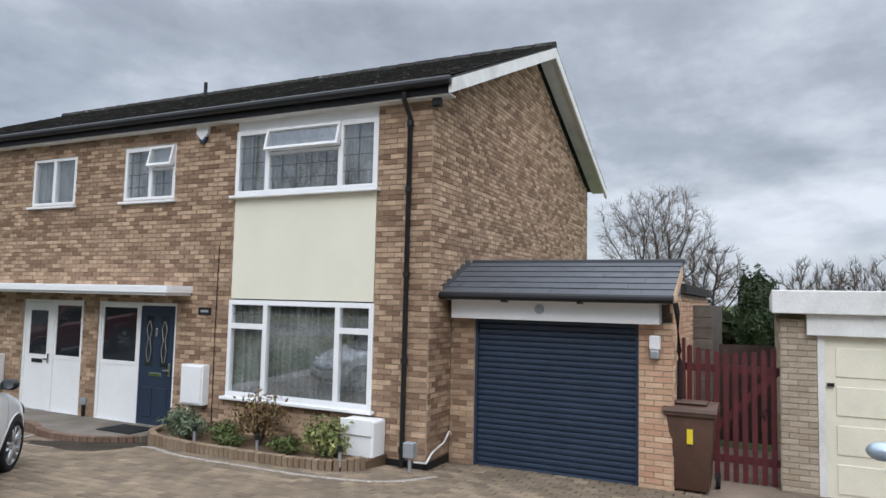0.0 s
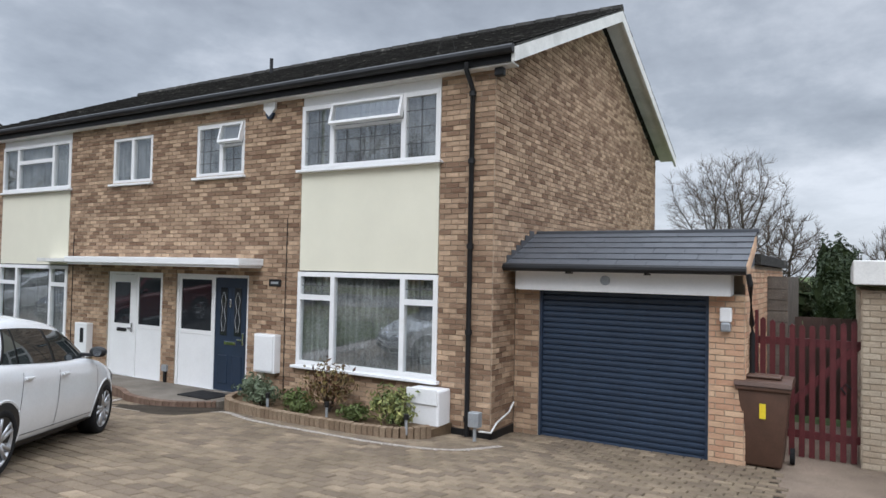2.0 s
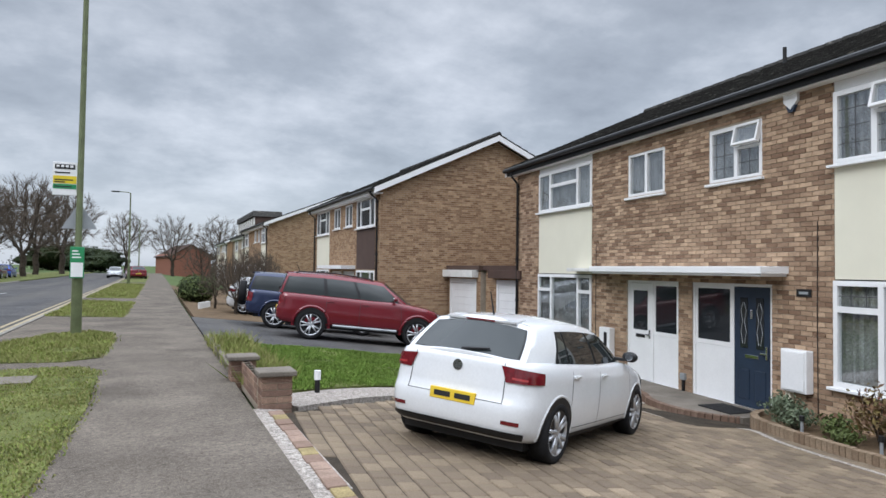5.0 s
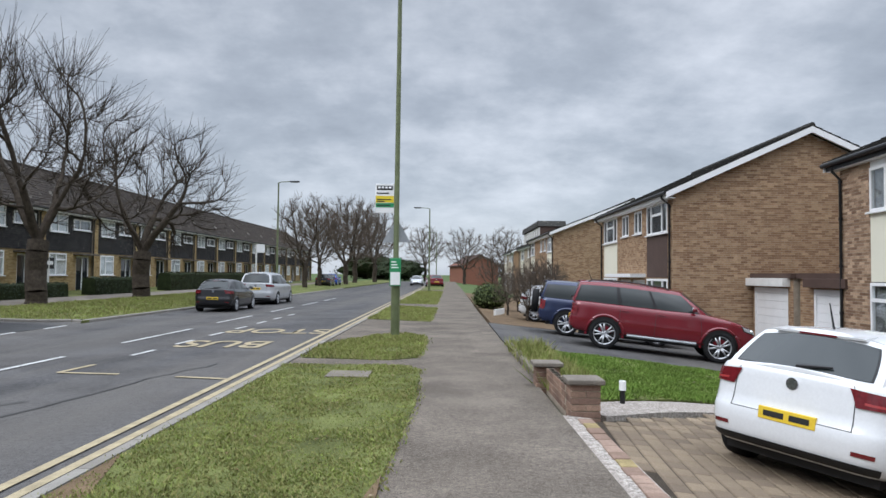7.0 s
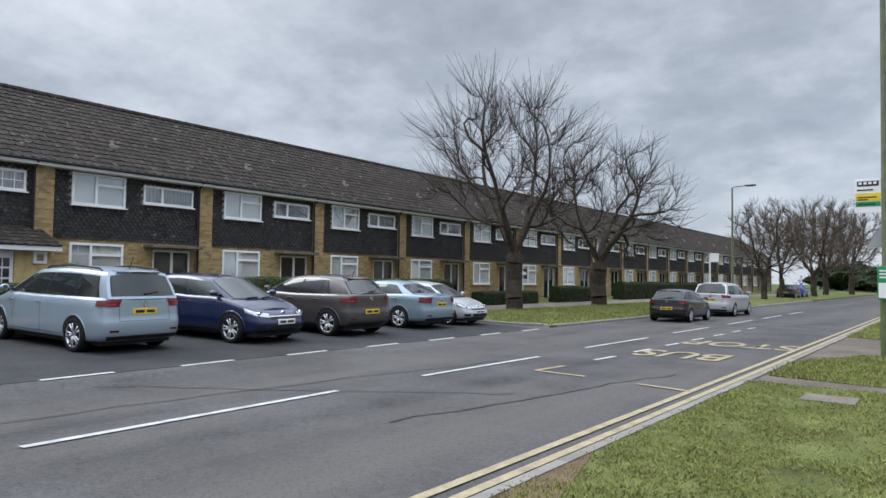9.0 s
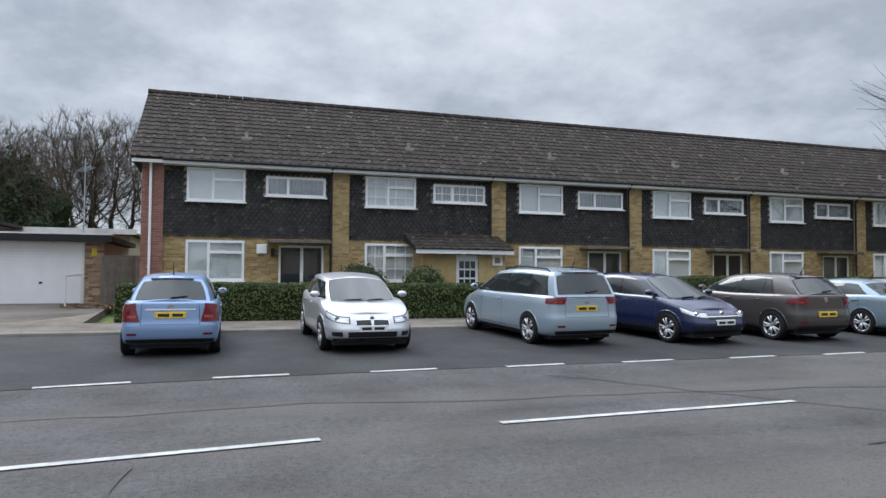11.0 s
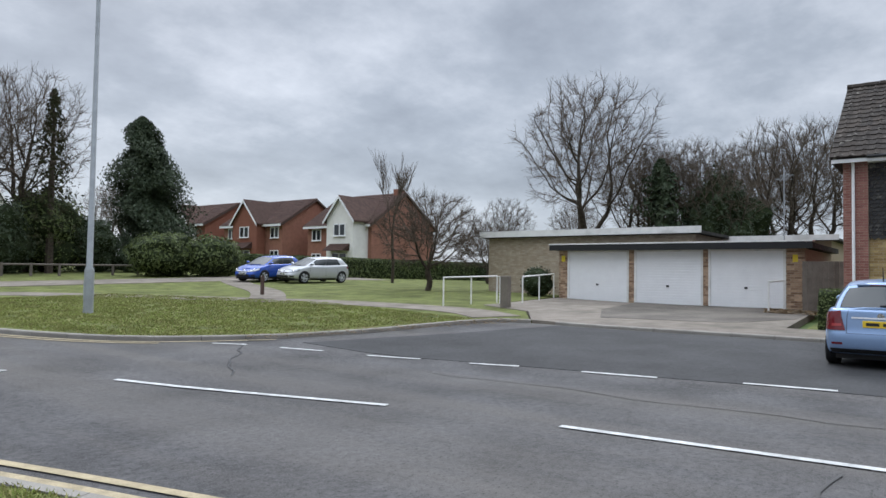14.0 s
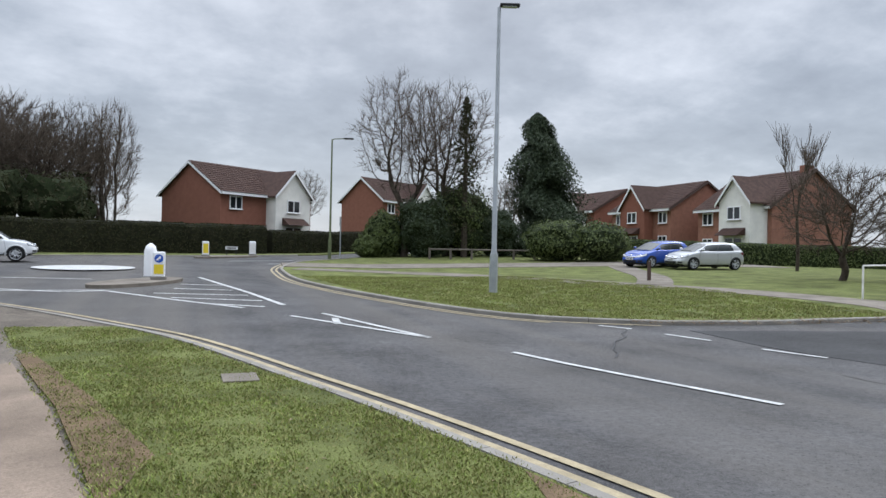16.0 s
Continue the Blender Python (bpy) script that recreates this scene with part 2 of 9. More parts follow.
GRAVEL = mat("white_limestone_chips", (0.44, 0.40, 0.36), 0.9, 0.6, 26, 90, 0.8, piece=0.5)
PAINT_W = mat("worn_white_road_paint", (0.45, 0.45, 0.44), 0.8, 0.25, 6, 60, 0.3, stain=0.4)
PAINT_Y = mat("worn_yellow_road_paint", (0.34, 0.285, 0.185), 0.8, 0.2, 5, 60, 0.3, stain=0.45)
BARK = mat("grey_brown_bark", (0.06, 0.048, 0.037), 0.95, 0.35, 6, 40, 0.7)
TWIG = mat("bare_twigs", (0.085, 0.066, 0.05), 0.95, 0.25, 2, 30, 0.0)
TWIG_GREY = mat("distant_bare_twigs", (0.105, 0.083, 0.064), 0.95, 0.25, 2, 30, 0.0)
LEAF = mat("hedge_leaves", (0.062, 0.085, 0.02), 0.7, 0.3, 2, 20, 0.0, piece=0.8, tint=(0.10, 0.125, 0.034))
LEAF_DARK = mat("dark_evergreen_leaves", (0.025, 0.042, 0.018), 0.7, 0.3, 2, 20, 0.0, piece=0.8, tint=(0.045, 0.06, 0.025))
LEAF_BROWN = mat("brownish_conifer_hedge", (0.036, 0.034, 0.016), 0.85, 0.3, 1, 15, 0.0, piece=0.9, tint=(0.03, 0.036, 0.015))
# Cores of hedges and bushes: the shade between leaves is put into their colour.
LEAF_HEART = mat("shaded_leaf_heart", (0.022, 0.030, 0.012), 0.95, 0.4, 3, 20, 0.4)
LEAF_BROWN_CORE = mat("shaded_hedge_heart", (0.02, 0.02, 0.011), 0.95, 0.3, 2, 20, 0.3)
WOOD_RED = mat("red_brown_stained_wood", (0.095, 0.018, 0.02), 0.6, 0.25, 4, 60, 0.2)
WOOD_GREY = mat("weathered_grey_wood", (0.16, 0.14, 0.12), 0.85, 0.25, 4, 50, 0.3, piece=0.5)
BIN_BROWN = mat("brown_bin_plastic", (0.085, 0.045, 0.03), 0.5, 0.12, 5, 60, 0.08)
YELLOW = mat("yellow_sticker", (0.72, 0.55, 0.03), 0.5, 0.05, 3, 30, 0.0)
STEEL = mat("galvanised_steel", (0.36, 0.38, 0.40), 0.5, 0.12, 3, 50, 0.05, metal=0.4)
POLE_GREEN = mat("green_painted_steel", (0.11, 0.13, 0.06), 0.6, 0.2, 4, 50, 0.1)
CHROME = mat("chrome", (0.7, 0.7, 0.72), 0.15, 0.03, 3, 30, 0.0, metal=1.0)
RUBBER = mat("tyre_rubber", (0.018, 0.018, 0.019), 0.8, 0.2, 6, 60, 0.2)
ALLOY = mat("silver_alloy", (0.50, 0.51, 0.53), 0.35, 0.08, 5, 60, 0.0, metal=0.7)
GLASS = glass("window_pane")
CAR_GLASS = glass("tinted_car_glass", (0.022, 0.027, 0.027), 0.03, 0.55)
PANE = clear_glass("clear_pane")
NET = mat("net_curtain", (0.27, 0.27, 0.268), 0.9, 0.45, 1.5, 34, 0.3)
BLIND = mat("pale_blind", (0.66, 0.66, 0.65), 0.8, 0.1, 2, 40, 0.05)
# Indoor gloom is put into this near-black colour of room walls and floors.
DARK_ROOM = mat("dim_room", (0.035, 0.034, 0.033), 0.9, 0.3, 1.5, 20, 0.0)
LEAD = mat("lead_strip", (0.07, 0.07, 0.075), 0.5, 0.1, 8, 40, 0.0)
LAMP_RED = mat("red_tail_lamp", (0.13, 0.006, 0.010), 0.15, 0.2, 20, 60, 0.0, spec=0.8)
LAMP_CLEAR = mat("clear_headlamp", (0.42, 0.44, 0.46), 0.12, 0.25, 25, 60, 0.0, spec=0.8, metal=0.3)
PLATE_Y = mat("yellow_plate", (0.72, 0.50, 0.04), 0.4, 0.04, 3, 30, 0.0)
PLATE_W = mat("white_plate", (0.72, 0.72, 0.70), 0.4, 0.04, 3, 30, 0.0)
BAR = mat("dark_bar", (0.02, 0.02, 0.02), 0.5, 0.1, 3, 30, 0.0)
BROWN_PANEL = mat("brown_panel", (0.075, 0.045, 0.035), 0.7, 0.1, 2, 40, 0.1)
RENDER_W = mat("white_render", (0.72, 0.70, 0.65), 0.85, 0.07, 1.5, 60, 0.1, stain=0.15)
BLUE_SIGN = mat("blue_sign", (0.02, 0.09, 0.42), 0.4, 0.05, 3, 30, 0.0)
GREEN_SIGN = mat("green_sign", (0.03, 0.25, 0.10), 0.4, 0.05, 3, 30, 0.0)


def paint(name, col, rough=0.22, metal=0.0):
    m = mat(name, col, rough, 0.04, 1.5, 40, 0.0, metal)
    b = m.node_tree.nodes["Principled BSDF"]
    b.inputs["Coat Weight"].default_value = 0.6
    b.inputs["Coat Roughness"].default_value = 0.06
    return m


# ---- building helpers ----
def thing(name, x, y, z, rz=0.0, label="", category="", group="", kind=""):
    ob = new(name)
    ob.matrix_world = pose(x, y, z, 0, 0, rz)
    ob.empty_display_size = 0.1
    return tagged(ob, label, category, group, kind)


def part(name, bm, material, parent=None, label=""):
    me = bpy.data.meshes.new(name)
    bm.to_mesh(me)
    bm.free()
    me.materials.append(material)
    ob = new(name, me)
    ob.parent = parent
    if label:
        tagged(ob, label)
    return ob


def box(bm, x0, y0, z0, x1, y1, z1):
    v = [bm.verts.new(p) for p in ((x0, y0, z0), (x1, y0, z0), (x1, y1, z0), (x0, y1, z0), (x0, y0, z1), (x1, y0, z1), (x1, y1, z1), (x0, y1, z1))]
    for f in ((3, 2, 1, 0), (4, 5, 6, 7), (0, 1, 5, 4), (1, 2, 6, 5), (2, 3, 7, 6), (3, 0, 4, 7)):
        bm.faces.new([v[i] for i in f])
    return v


def boxes(*dims, bevel=0.0):
    bm = bmesh.new()
    for d in dims:
        x0, y0, z0, x1, y1, z1 = d
        box(bm, min(x0, x1), min(y0, y1), min(z0, z1), max(x0, x1), max(y0, y1), max(z0, z1))
    if bevel:
        bmesh.ops.bevel(bm, geom=bm.edges[:], offset=bevel, segments=2, affect="EDGES", profile=0.5)
    return bm


def prism(poly, axis, a, b, bm=None):
    """Extrude a 2D outline along an axis: x: (y, z), y: (x, z), z: (x, y)."""
    bm = bm or bmesh.new()

    def at(p, d):
        return {"x": (d, p[0], p[1]), "y": (p[0], d, p[1]), "z": (p[0], p[1], d)}[axis]

    lo, hi = [bm.verts.new(at(p, a)) for p in poly], [bm.verts.new(at(p, b)) for p in poly]
    n = len(poly)
    bm.faces.new(lo), bm.faces.new(hi[::-1])
    for i in range(n):
        bm.faces.new((lo[i], hi[i], hi[(i + 1) % n], lo[(i + 1) % n]))
    bmesh.ops.recalc_face_normals(bm, faces=bm.faces[:])
    return bm


def tube(bm, pts, radii, n=8, cap=True):
    """A round bar through points."""
    rings = []
    for i, p in enumerate(pts):
        p = Vector(p)
        d = (Vector(pts[min(i + 1, len(pts) - 1)]) - Vector(pts[max(i - 1, 0)])).normalized()
        a = d.orthogonal().normalized()
        c = d.cross(a)
        r = radii[i] if isinstance(radii, (list, tuple)) else radii
        rings.append([bm.verts.new(p + (a * math.cos(t) + c * math.sin(t)) * r) for t in (2 * math.pi * k / n for k in range(n))])
    for q, s in zip(rings, rings[1:]):
        for k in range(n):
            bm.faces.new((q[k], q[(k + 1) % n], s[(k + 1) % n], s[k]))
    if cap:
        bm.faces.new(rings[0][::-1]), bm.faces.new(rings[-1])
    return bm


def cyl(x, y, z0, z1, r, n=16, r2=None):
    return tube(bmesh.new(), [(x, y, z0), (x, y, z1)], [r, r2 if r2 is not None else r], n)


def smooth(ob, angle=40):
    for p in ob.data.polygons:
        p.use_smooth = True
    ob.data.set_sharp_from_angle(angle=radians(angle))
    return ob


def raw(name, verts, faces, material, parent=None, label=""):
    me = bpy.data.meshes.new(name)
    me.from_pydata(verts, [], faces)
    me.materials.append(material)
    ob = new(name, me)
    ob.parent = parent
    if label:
        tagged(ob, label)
    return ob


def drape(name, poly, off, material, label, category, step=3.0, thick=0.25, kind="structure"):
    """A slab with the given outline that follows the lie of the land."""
    bm = bmesh.new()
    f = bm.faces.new([bm.verts.new((x, y, 0)) for x, y in poly])
    f.normal_update()
    if f.normal.z < 0:
        f.normal_flip()
    for ax in (0, 1):
        lo, hi = min(p[ax] for p in poly), max(p[ax] for p in poly)
        cuts = [lo + step * k for k in range(1, int((hi - lo) / step) + 1)]
        cuts += [c for c in ((1.2, 9.0, 13.0, -10.0, -26.0) if ax == 0 else (-8.0, -28.0, -78.0)) if lo < c < hi]
        for c in cuts:
            no = Vector((1, 0, 0)) if ax == 0 else Vector((0, 1, 0))
            bmesh.ops.bisect_plane(bm, geom=bm.verts[:] + bm.edges[:] + bm.faces[:], plane_co=no * c, plane_no=no)
    bmesh.ops.triangulate(bm, faces=[g for g in bm.faces if len(g.verts) > 4])
    edge = [e for e in bm.edges if e.is_boundary]
    ret = bmesh.ops.extrude_edge_only(bm, edges=edge)
    low = {v for v in ret["geom"] if isinstance(v, bmesh.types.BMVert)}
    for v in bm.verts:
        v.co.z = level(v.co.x, v.co.y) + off - (thick if v in low else 0)
    bmesh.ops.recalc_face_normals(bm, faces=bm.faces[:])
    ob = part(name, bm, material)
    up = [p for p in ob.data.polygons if abs(p.normal.z) > 0.7]
    if up and up[0].normal.z < 0:
        ob.data.flip_normals()
    return tagged(ob, label, category, kind=kind)


def ribbon(pts, half, off, bm=None):
    """A flat strip along a line on the ground."""
    bm = bm or bmesh.new()
    rows = []
    for i, p in enumerate(pts):
        a, b = Vector(pts[max(i - 1, 0)]), Vector(pts[min(i + 1, len(pts) - 1)])
        d = (b - a).normalized()
        n = Vector((-d.y, d.x))
        q = [Vector(p) + n * half, Vector(p) - n * half]
        rows.append([bm.verts.new((v.x, v.y, level(v.x, v.y) + off)) for v in q])
    for r, s in zip(rows, rows[1:]):
        bm.faces.new((r[0], r[1], s[1], s[0]))
    return bm


def curve(pts, n=6):
    """A smooth line through points (Catmull-Rom)."""
    out = []
    for i in range(len(pts) - 1):
        p = [Vector(pts[max(0, min(len(pts) - 1, i + k))]) for k in (-1, 0, 1, 2)]
        for j in range(n):
            t = j / n
            out.append(0.5 * (2 * p[1] + (p[2] - p[0]) * t + (2 * p[0] - 5 * p[1] + 4 * p[2] - p[3]) * t * t + (3 * p[1] - p[0] - 3 * p[2] + p[3]) * t ** 3))
    return [tuple(v) for v in out] + [tuple(pts[-1])]


def bricks_wall(name, L, H0, H1, holes, material, parent, place, bl=0.225, bh=0.075, depth=0.012, top=None, ends=True):
    """Bricks in stretcher bond proud of the mortar. place(s, h, d): local point at length s, height h, d outwards."""
    verts, faces = [], []
    g = 0.005
    row = 0
    h = H0
    while h < H1 - 0.02:
        h1 = min(h + bh, H1)
        s = -(row % 2) * bl / 2
        while s < L - 0.01:
            a, b = max(s, 0) + g, min(s + bl, L) - g
            segs = [(a, b)]
            mid = (h + h1) / 2
            for x0, x1, z0, z1 in holes:
                if z0 < mid < z1:
                    nxt = []
                    for p, q in segs:
                        if q <= x0 or p >= x1:
                            nxt.append((p, q))
                        else:
                            if p < x0 - 0.02:
                                nxt.append((p, x0))
                            if q > x1 + 0.02:
                                nxt.append((x1, q))
                    segs = nxt
            if top:
                segs = [(p, q) for p, q in segs if h1 < top((p + q) / 2)]
            for p, q in segs:
                if q - p < 0.03:
                    continue
                k = len(verts)
                dd = depth * random.uniform(0.7, 1.2)
                for d, i in ((0, 0), (dd, g * 0.4)):
                    verts += [place(p + i, h + g + i, d), place(q - i, h + g + i, d), place(q - i, h1 - g - i, d), place(p + i, h1 - g - i, d)]
                faces += [(k + 4, k + 5, k + 6, k + 7), (k, k + 1, k + 5, k + 4), (k + 1, k + 2, k + 6, k + 5), (k + 2, k + 3, k + 7, k + 6), (k + 3, k, k + 4, k + 7)]
            s += bl
        h += bh
        row += 1
    ob = raw(name, verts, faces, material, parent)
    return tagged(ob, kind="stuff")


# ---- ground, road, footway ----
def ground_sheet():
    xs = sorted(set([-1800, -900, -400, -200, -120, -80, -60, -45, -35, -26, -10, 1.2, 9, 13, 20, 30, 45, 70, 120, 250, 600, 1800] + [x * 2.0 for x in range(-18, 8)]))
    ys = sorted(set([-1800, -900, -400, -200, -120, -90, -78, -60, -45, -36, -28, -20, -14, -8, -6, 60, 80, 110, 160, 260, 500, 900, 1800] + [y * 3.0 for y in range(-18, 18)]))
    verts = [(x, y, level(x, y) - 0.13) for y in ys for x in xs]
    n = len(xs)
    faces = [(j * n + i, j * n + i + 1, (j + 1) * n + i + 1, (j + 1) * n + i) for j in range(len(ys) - 1) for i in range(n - 1)]
    return tagged(raw("ground", verts, faces, SOIL), "rough green-brown ground that reaches the horizon", "ground", kind="structure")


ground_sheet()
NEAR_KERB = curve([(-3.0, 150), (-3.0, 60), (-3.0, 20), (-3.0, 4), (-3.0, 0), (-2.85, -2), (-2.5, -3.8), (-1.55, -7.2), (-0.05, -11.2), (1.35, -13.5), (3.2, -16.2), (6, -19.5), (12, -25), (20, -30)], 4)
GREEN_KERB = curve([(-16.7, -9.3), (-16.2, -10.2), (-14.2, -10.75), (-12, -11.1), (-9.2, -12.2), (-7.4, -13.3), (-6.2, -15.5), (-4.95, -20), (-4.15, -25), (-4.2, -30), (-4.6, -34), (-6, -39), (-8.5, -43), (-14, -49), (-24, -58)], 4)
BAY_KERB = curve([(-16.8, -8.6), (-16.75, -5), (-16.65, 8), (-16.5, 19.3), (-15.6, 20.1), (-12.6, 20.2), (-11.4, 21.2), (-11.1, 24), (-11.0, 60), (-11.0, 150)], 4)
FAR_KERB = curve([(25, -37), (12, -41.5), (4, -44.5), (-3, -47), (-8, -50.5), (-26, -63)], 4)
drape("road", NEAR_KERB + FAR_KERB + GREEN_KERB[::-1] + BAY_KERB, 0.0, ASPHALT, "worn grey asphalt road with patches and cracks", "road", 4.0, 0.2)
drape("parking_bay", [(-16.7, -8.4), (-13.5, -9.5), (-9.9, -11.0), (-9.75, -9), (-10.2, -6), (-10.75, -2), (-11.0, 2), (-11.1, 19.6), (-15.6, 19.8), (-16.45, 19.0), (-16.6, 8)], 0.008, ASPHALT_DARK, "darker damp asphalt of the parking bay", "road", 4.0, 0.1)


def kerb_line(name, pts, label, h=0.085, w=0.125, inner=1):
    """Kerb stones end to end along a line; inner: the side away from the road (+1 left)."""
    verts, faces = [], []
    acc, last = 0.0, Vector(pts[0])
    stops = [last.copy()]
    for p in pts[1:]:
        p = Vector(p)
        d = (p - last).length
        while acc + d >= 0.92:
            last = last + (p - last) * ((0.92 - acc) / d)
            stops.append(last.copy())
            d = (p - last).length
            acc = 0.0
        acc += d
        last = p
    for a, b in zip(stops, stops[1:]):
        if a.y > 70 or a.y < -50:
            continue
        d = (b - a).normalized()
        n = Vector((-d.y, d.x)) * inner
        a2, b2 = a + d * 0.006, b - d * 0.006
        k = len(verts)
        for hh, i in ((-0.1, 0.0), (h - 0.02, 0.0), (h, 0.018)):
            for q, o in ((a2, i), (b2, i), (b2, w), (a2, w)):
                v = q + n * o
                verts.append((v.x, v.y, level(v.x, v.y) + hh))
        for r in (0, 4):
            for e in range(4):
                faces.append((k + r + e, k + r + (e + 1) % 4, k + r + 4 + (e + 1) % 4, k + r + 4 + e))
        faces.append((k + 8, k + 9, k + 10, k + 11))
    return tagged(raw(name, verts, faces, KERB), label, "kerb", kind="structure")


kerb_line("kerb_near", NEAR_KERB, "pale concrete kerb stones along the verge", inner=1)
kerb_line("kerb_green", GREEN_KERB, "weathered concrete kerb round the green", 0.1, inner=-1)
kerb_line("kerb_bay", BAY_KERB, "low concrete kerb along the far pavement", inner=1)
kerb_line("kerb_far", FAR_KERB, "concrete kerb along the far hedge", inner=1)


def shifted(pts, d):
    out = []
    for i, p in enumerate(pts):
        a, b = Vector(pts[max(i - 1, 0)]), Vector(pts[min(i + 1, len(pts) - 1)])
        t = (b - a).normalized()
        out.append((p[0] - t.y * d, p[1] + t.x * d))
    return out


NK2 = shifted(NEAR_KERB, 0.125)
drape("footway", NK2 + [(21, -27), (13, -21), (7, -13.5), (3.9, -9), (2.0, -4.5), (1.2, 0), (1.16, 8), (1.14, 30), (1.3, 60), (1.3, 150)], 0.06, FOOTWAY, "gritty pinkish grey footway with patches", "footway", 3.0, 0.2)
drape("far_pavement", [(-16.92, -8.6), (-16.87, -5), (-16.77, 8), (-16.65, 19.5), (-16.6, 20.4), (-16.6, 120), (-18.7, 120), (-18.75, 8), (-18.8, -3.2), (-24.5, -3.4), (-25.45, -13), (-20.2, -13.2), (-19.2, -10.8), (-16.9, -9.4)], 0.075, CONCRETE, "pale worn concrete pavement and garage forecourt", "pavement", 3.0, 0.2)
drape("far_verge", shifted(BAY_KERB, 0.125)[18:] + [(-16.58, 150), (-16.58, 20.5)], 0.075, GRASS, "grass verge with bare street trees", "verge", 4.0, 0.2)
drape("front_gardens", [(-18.76, 120), (-22.6, 120), (-22.6, -2.8), (-18.8, -2.8)], 0.05, GRASS, "small front lawns behind clipped hedges", "lawn", 4.0, 0.2)
GK2 = shifted(GREEN_KERB, -0.125)
drape("green", GK2 + [(-30, -62), (-60, -62), (-60, -13), (-25.6, -13.4), (-20.2, -13.25), (-19.2, -10.9), (-17.0, -9.5)], 0.06, GRASS, "mown green with worn patches beside the junction", "green", 4.0, 0.2)
drape("far_bank", shifted(FAR_KERB, 0.13) + [(-29, -66), (-7, -54), (8, -47), (28, -40)], 0.06, GRASS, "narrow grass strip under the far hedge", "verge", 4.0, 0.2)
drape("garage_apron", [(-25.4, -9.6), (-25.4, -3.5), (-21.5, -3.4), (-19.4, -4.6), (-18.9, -8.2), (-21.5, -9.3)], 0.083, APRON, "patched grey tarmac apron before the garages", "apron", 3.0, 0.05)
# paths over the green
for nm, pts, hw in (("green_path", [(-17.0, -10.6), (-18.0, -13.0), (-17.4, -17.5), (-15.6, -21.5), (-13.5, -26), (-10.5, -30), (-5.2, -33)], 0.8),
                    ("side_path", [(-16.4, -20.4), (-19.5, -24.5), (-24, -33), (-30, -37.0)], 0.7),
                    ("access_lane", [(-5.0, -36.5), (-10, -36), (-16.5, -35), (-24, -34), (-36, -33.2)], 1.9)):
    c = curve(pts, 5)
    drape(nm, shifted(c, hw) + shifted(c, -hw)[::-1], 0.075 if hw < 1 else 0.082, CONCRETE, "pale tarmac path across the green", "path", 3.0, 0.1)
# verges between kerb and footway
VERGES = [
    [(-2.86, 11.75), (-2.86, 0), (-2.72, -2), (-2.37, -3.8), (-1.42, -7.2), (0.05, -11.0), (1.0, -12.7), (2.7, -12.9), (2.0, -10.2), (1.0, -6.8), (0.35, -4.0), (-0.25, -1.2), (-0.55, 1.5), (-0.62, 5.5), (-0.5, 8.5), (-0.58, 11.3), (-0.9, 11.8)],
    [(-2.8, 12.75), (-1.2, 12.5), (-0.68, 12.9), (-0.6, 15.5), (-0.75, 17.3), (-1.2, 17.9), (-1.9, 17.4), (-2.84, 14.9)],
    [(-2.86, 23.5), (-0.7, 22.5), (-0.66, 31.5), (-2.86, 33.2)],
    [(-2.86, 36), (-0.7, 35.2), (-0.66, 62), (-2.86, 64)],
    [(-2.86, 68), (-0.7, 67), (-0.66, 110), (-2.86, 110)],
    [(4.3, -16.9), (5.4, -15.6), (9.5, -19.5), (16, -24.5), (17, -26.5), (12.2, -24.4), (6.4, -19.3)],
]
for v in VERGES:
    drape("verge", v, 0.078, GRASS, "patchy grass verge with worn bare edges", "verge", 2.0, 0.1)
BARE = [[(-2.85, 6), (-2.45, 4.5), (-2.3, 1.0), (-1.9, -2.2), (-2.3, -3.9), (-2.72, -2), (-2.86, 0)], [(-0.62, 5.5), (-0.9, 3.5), (-0.75, 0.5), (-0.3, -1.4), (-0.22, -1.2), (-0.53, 1.5)], [(0.35, -4.0), (0.1, -5.0), (0.75, -7.2), (1.8, -10.2), (2.0, -10.2), (1.0, -6.8)]]
for v in BARE:
    drape("bare_patch", v, 0.084, EARTH, "trodden bare earth at the edge of the verge", "earth", 2.0, 0.05)
drape("footway_strip", [(0.37, -3.9), (1.05, -6.8), (2.1, -10.2), (3.4, -9.9), (1.9, -5.0), (1.3, -2.6)], 0.072, SIDE_DRIVE, "paler concrete stretch of footway", "footway", 2.0, 0.05)
m = tagged(part("inspection_cover", boxes((-1.95, 10.35, 0.05, -1.3, 10.95, 0.095), bevel=0.008), CONCRETE), "small concrete inspection cover set in the verge", "cover")
m = tagged(part("inspection_cover", boxes((-0.9, -8.1, 0.05, -0.5, -7.6, 0.096), bevel=0.008), CONCRETE), "small concrete inspection cover set in the verge", "cover")


# ---- road markings ----
def marking(pts, hw, material=PAINT_W, label="worn white painted road line", group="road lines", off=0.013):
    return tagged(part("road_line", ribbon(pts, hw, off), material), label, "road marking", group)


def dash(a, b, hw=0.055, **kw):
    n = max(2, int(math.dist(a, b)))
    return marking([(a[0] + (b[0] - a[0]) * i / n, a[1] + (b[1] - a[1]) * i / n) for i in range(n + 1)], hw, **kw)


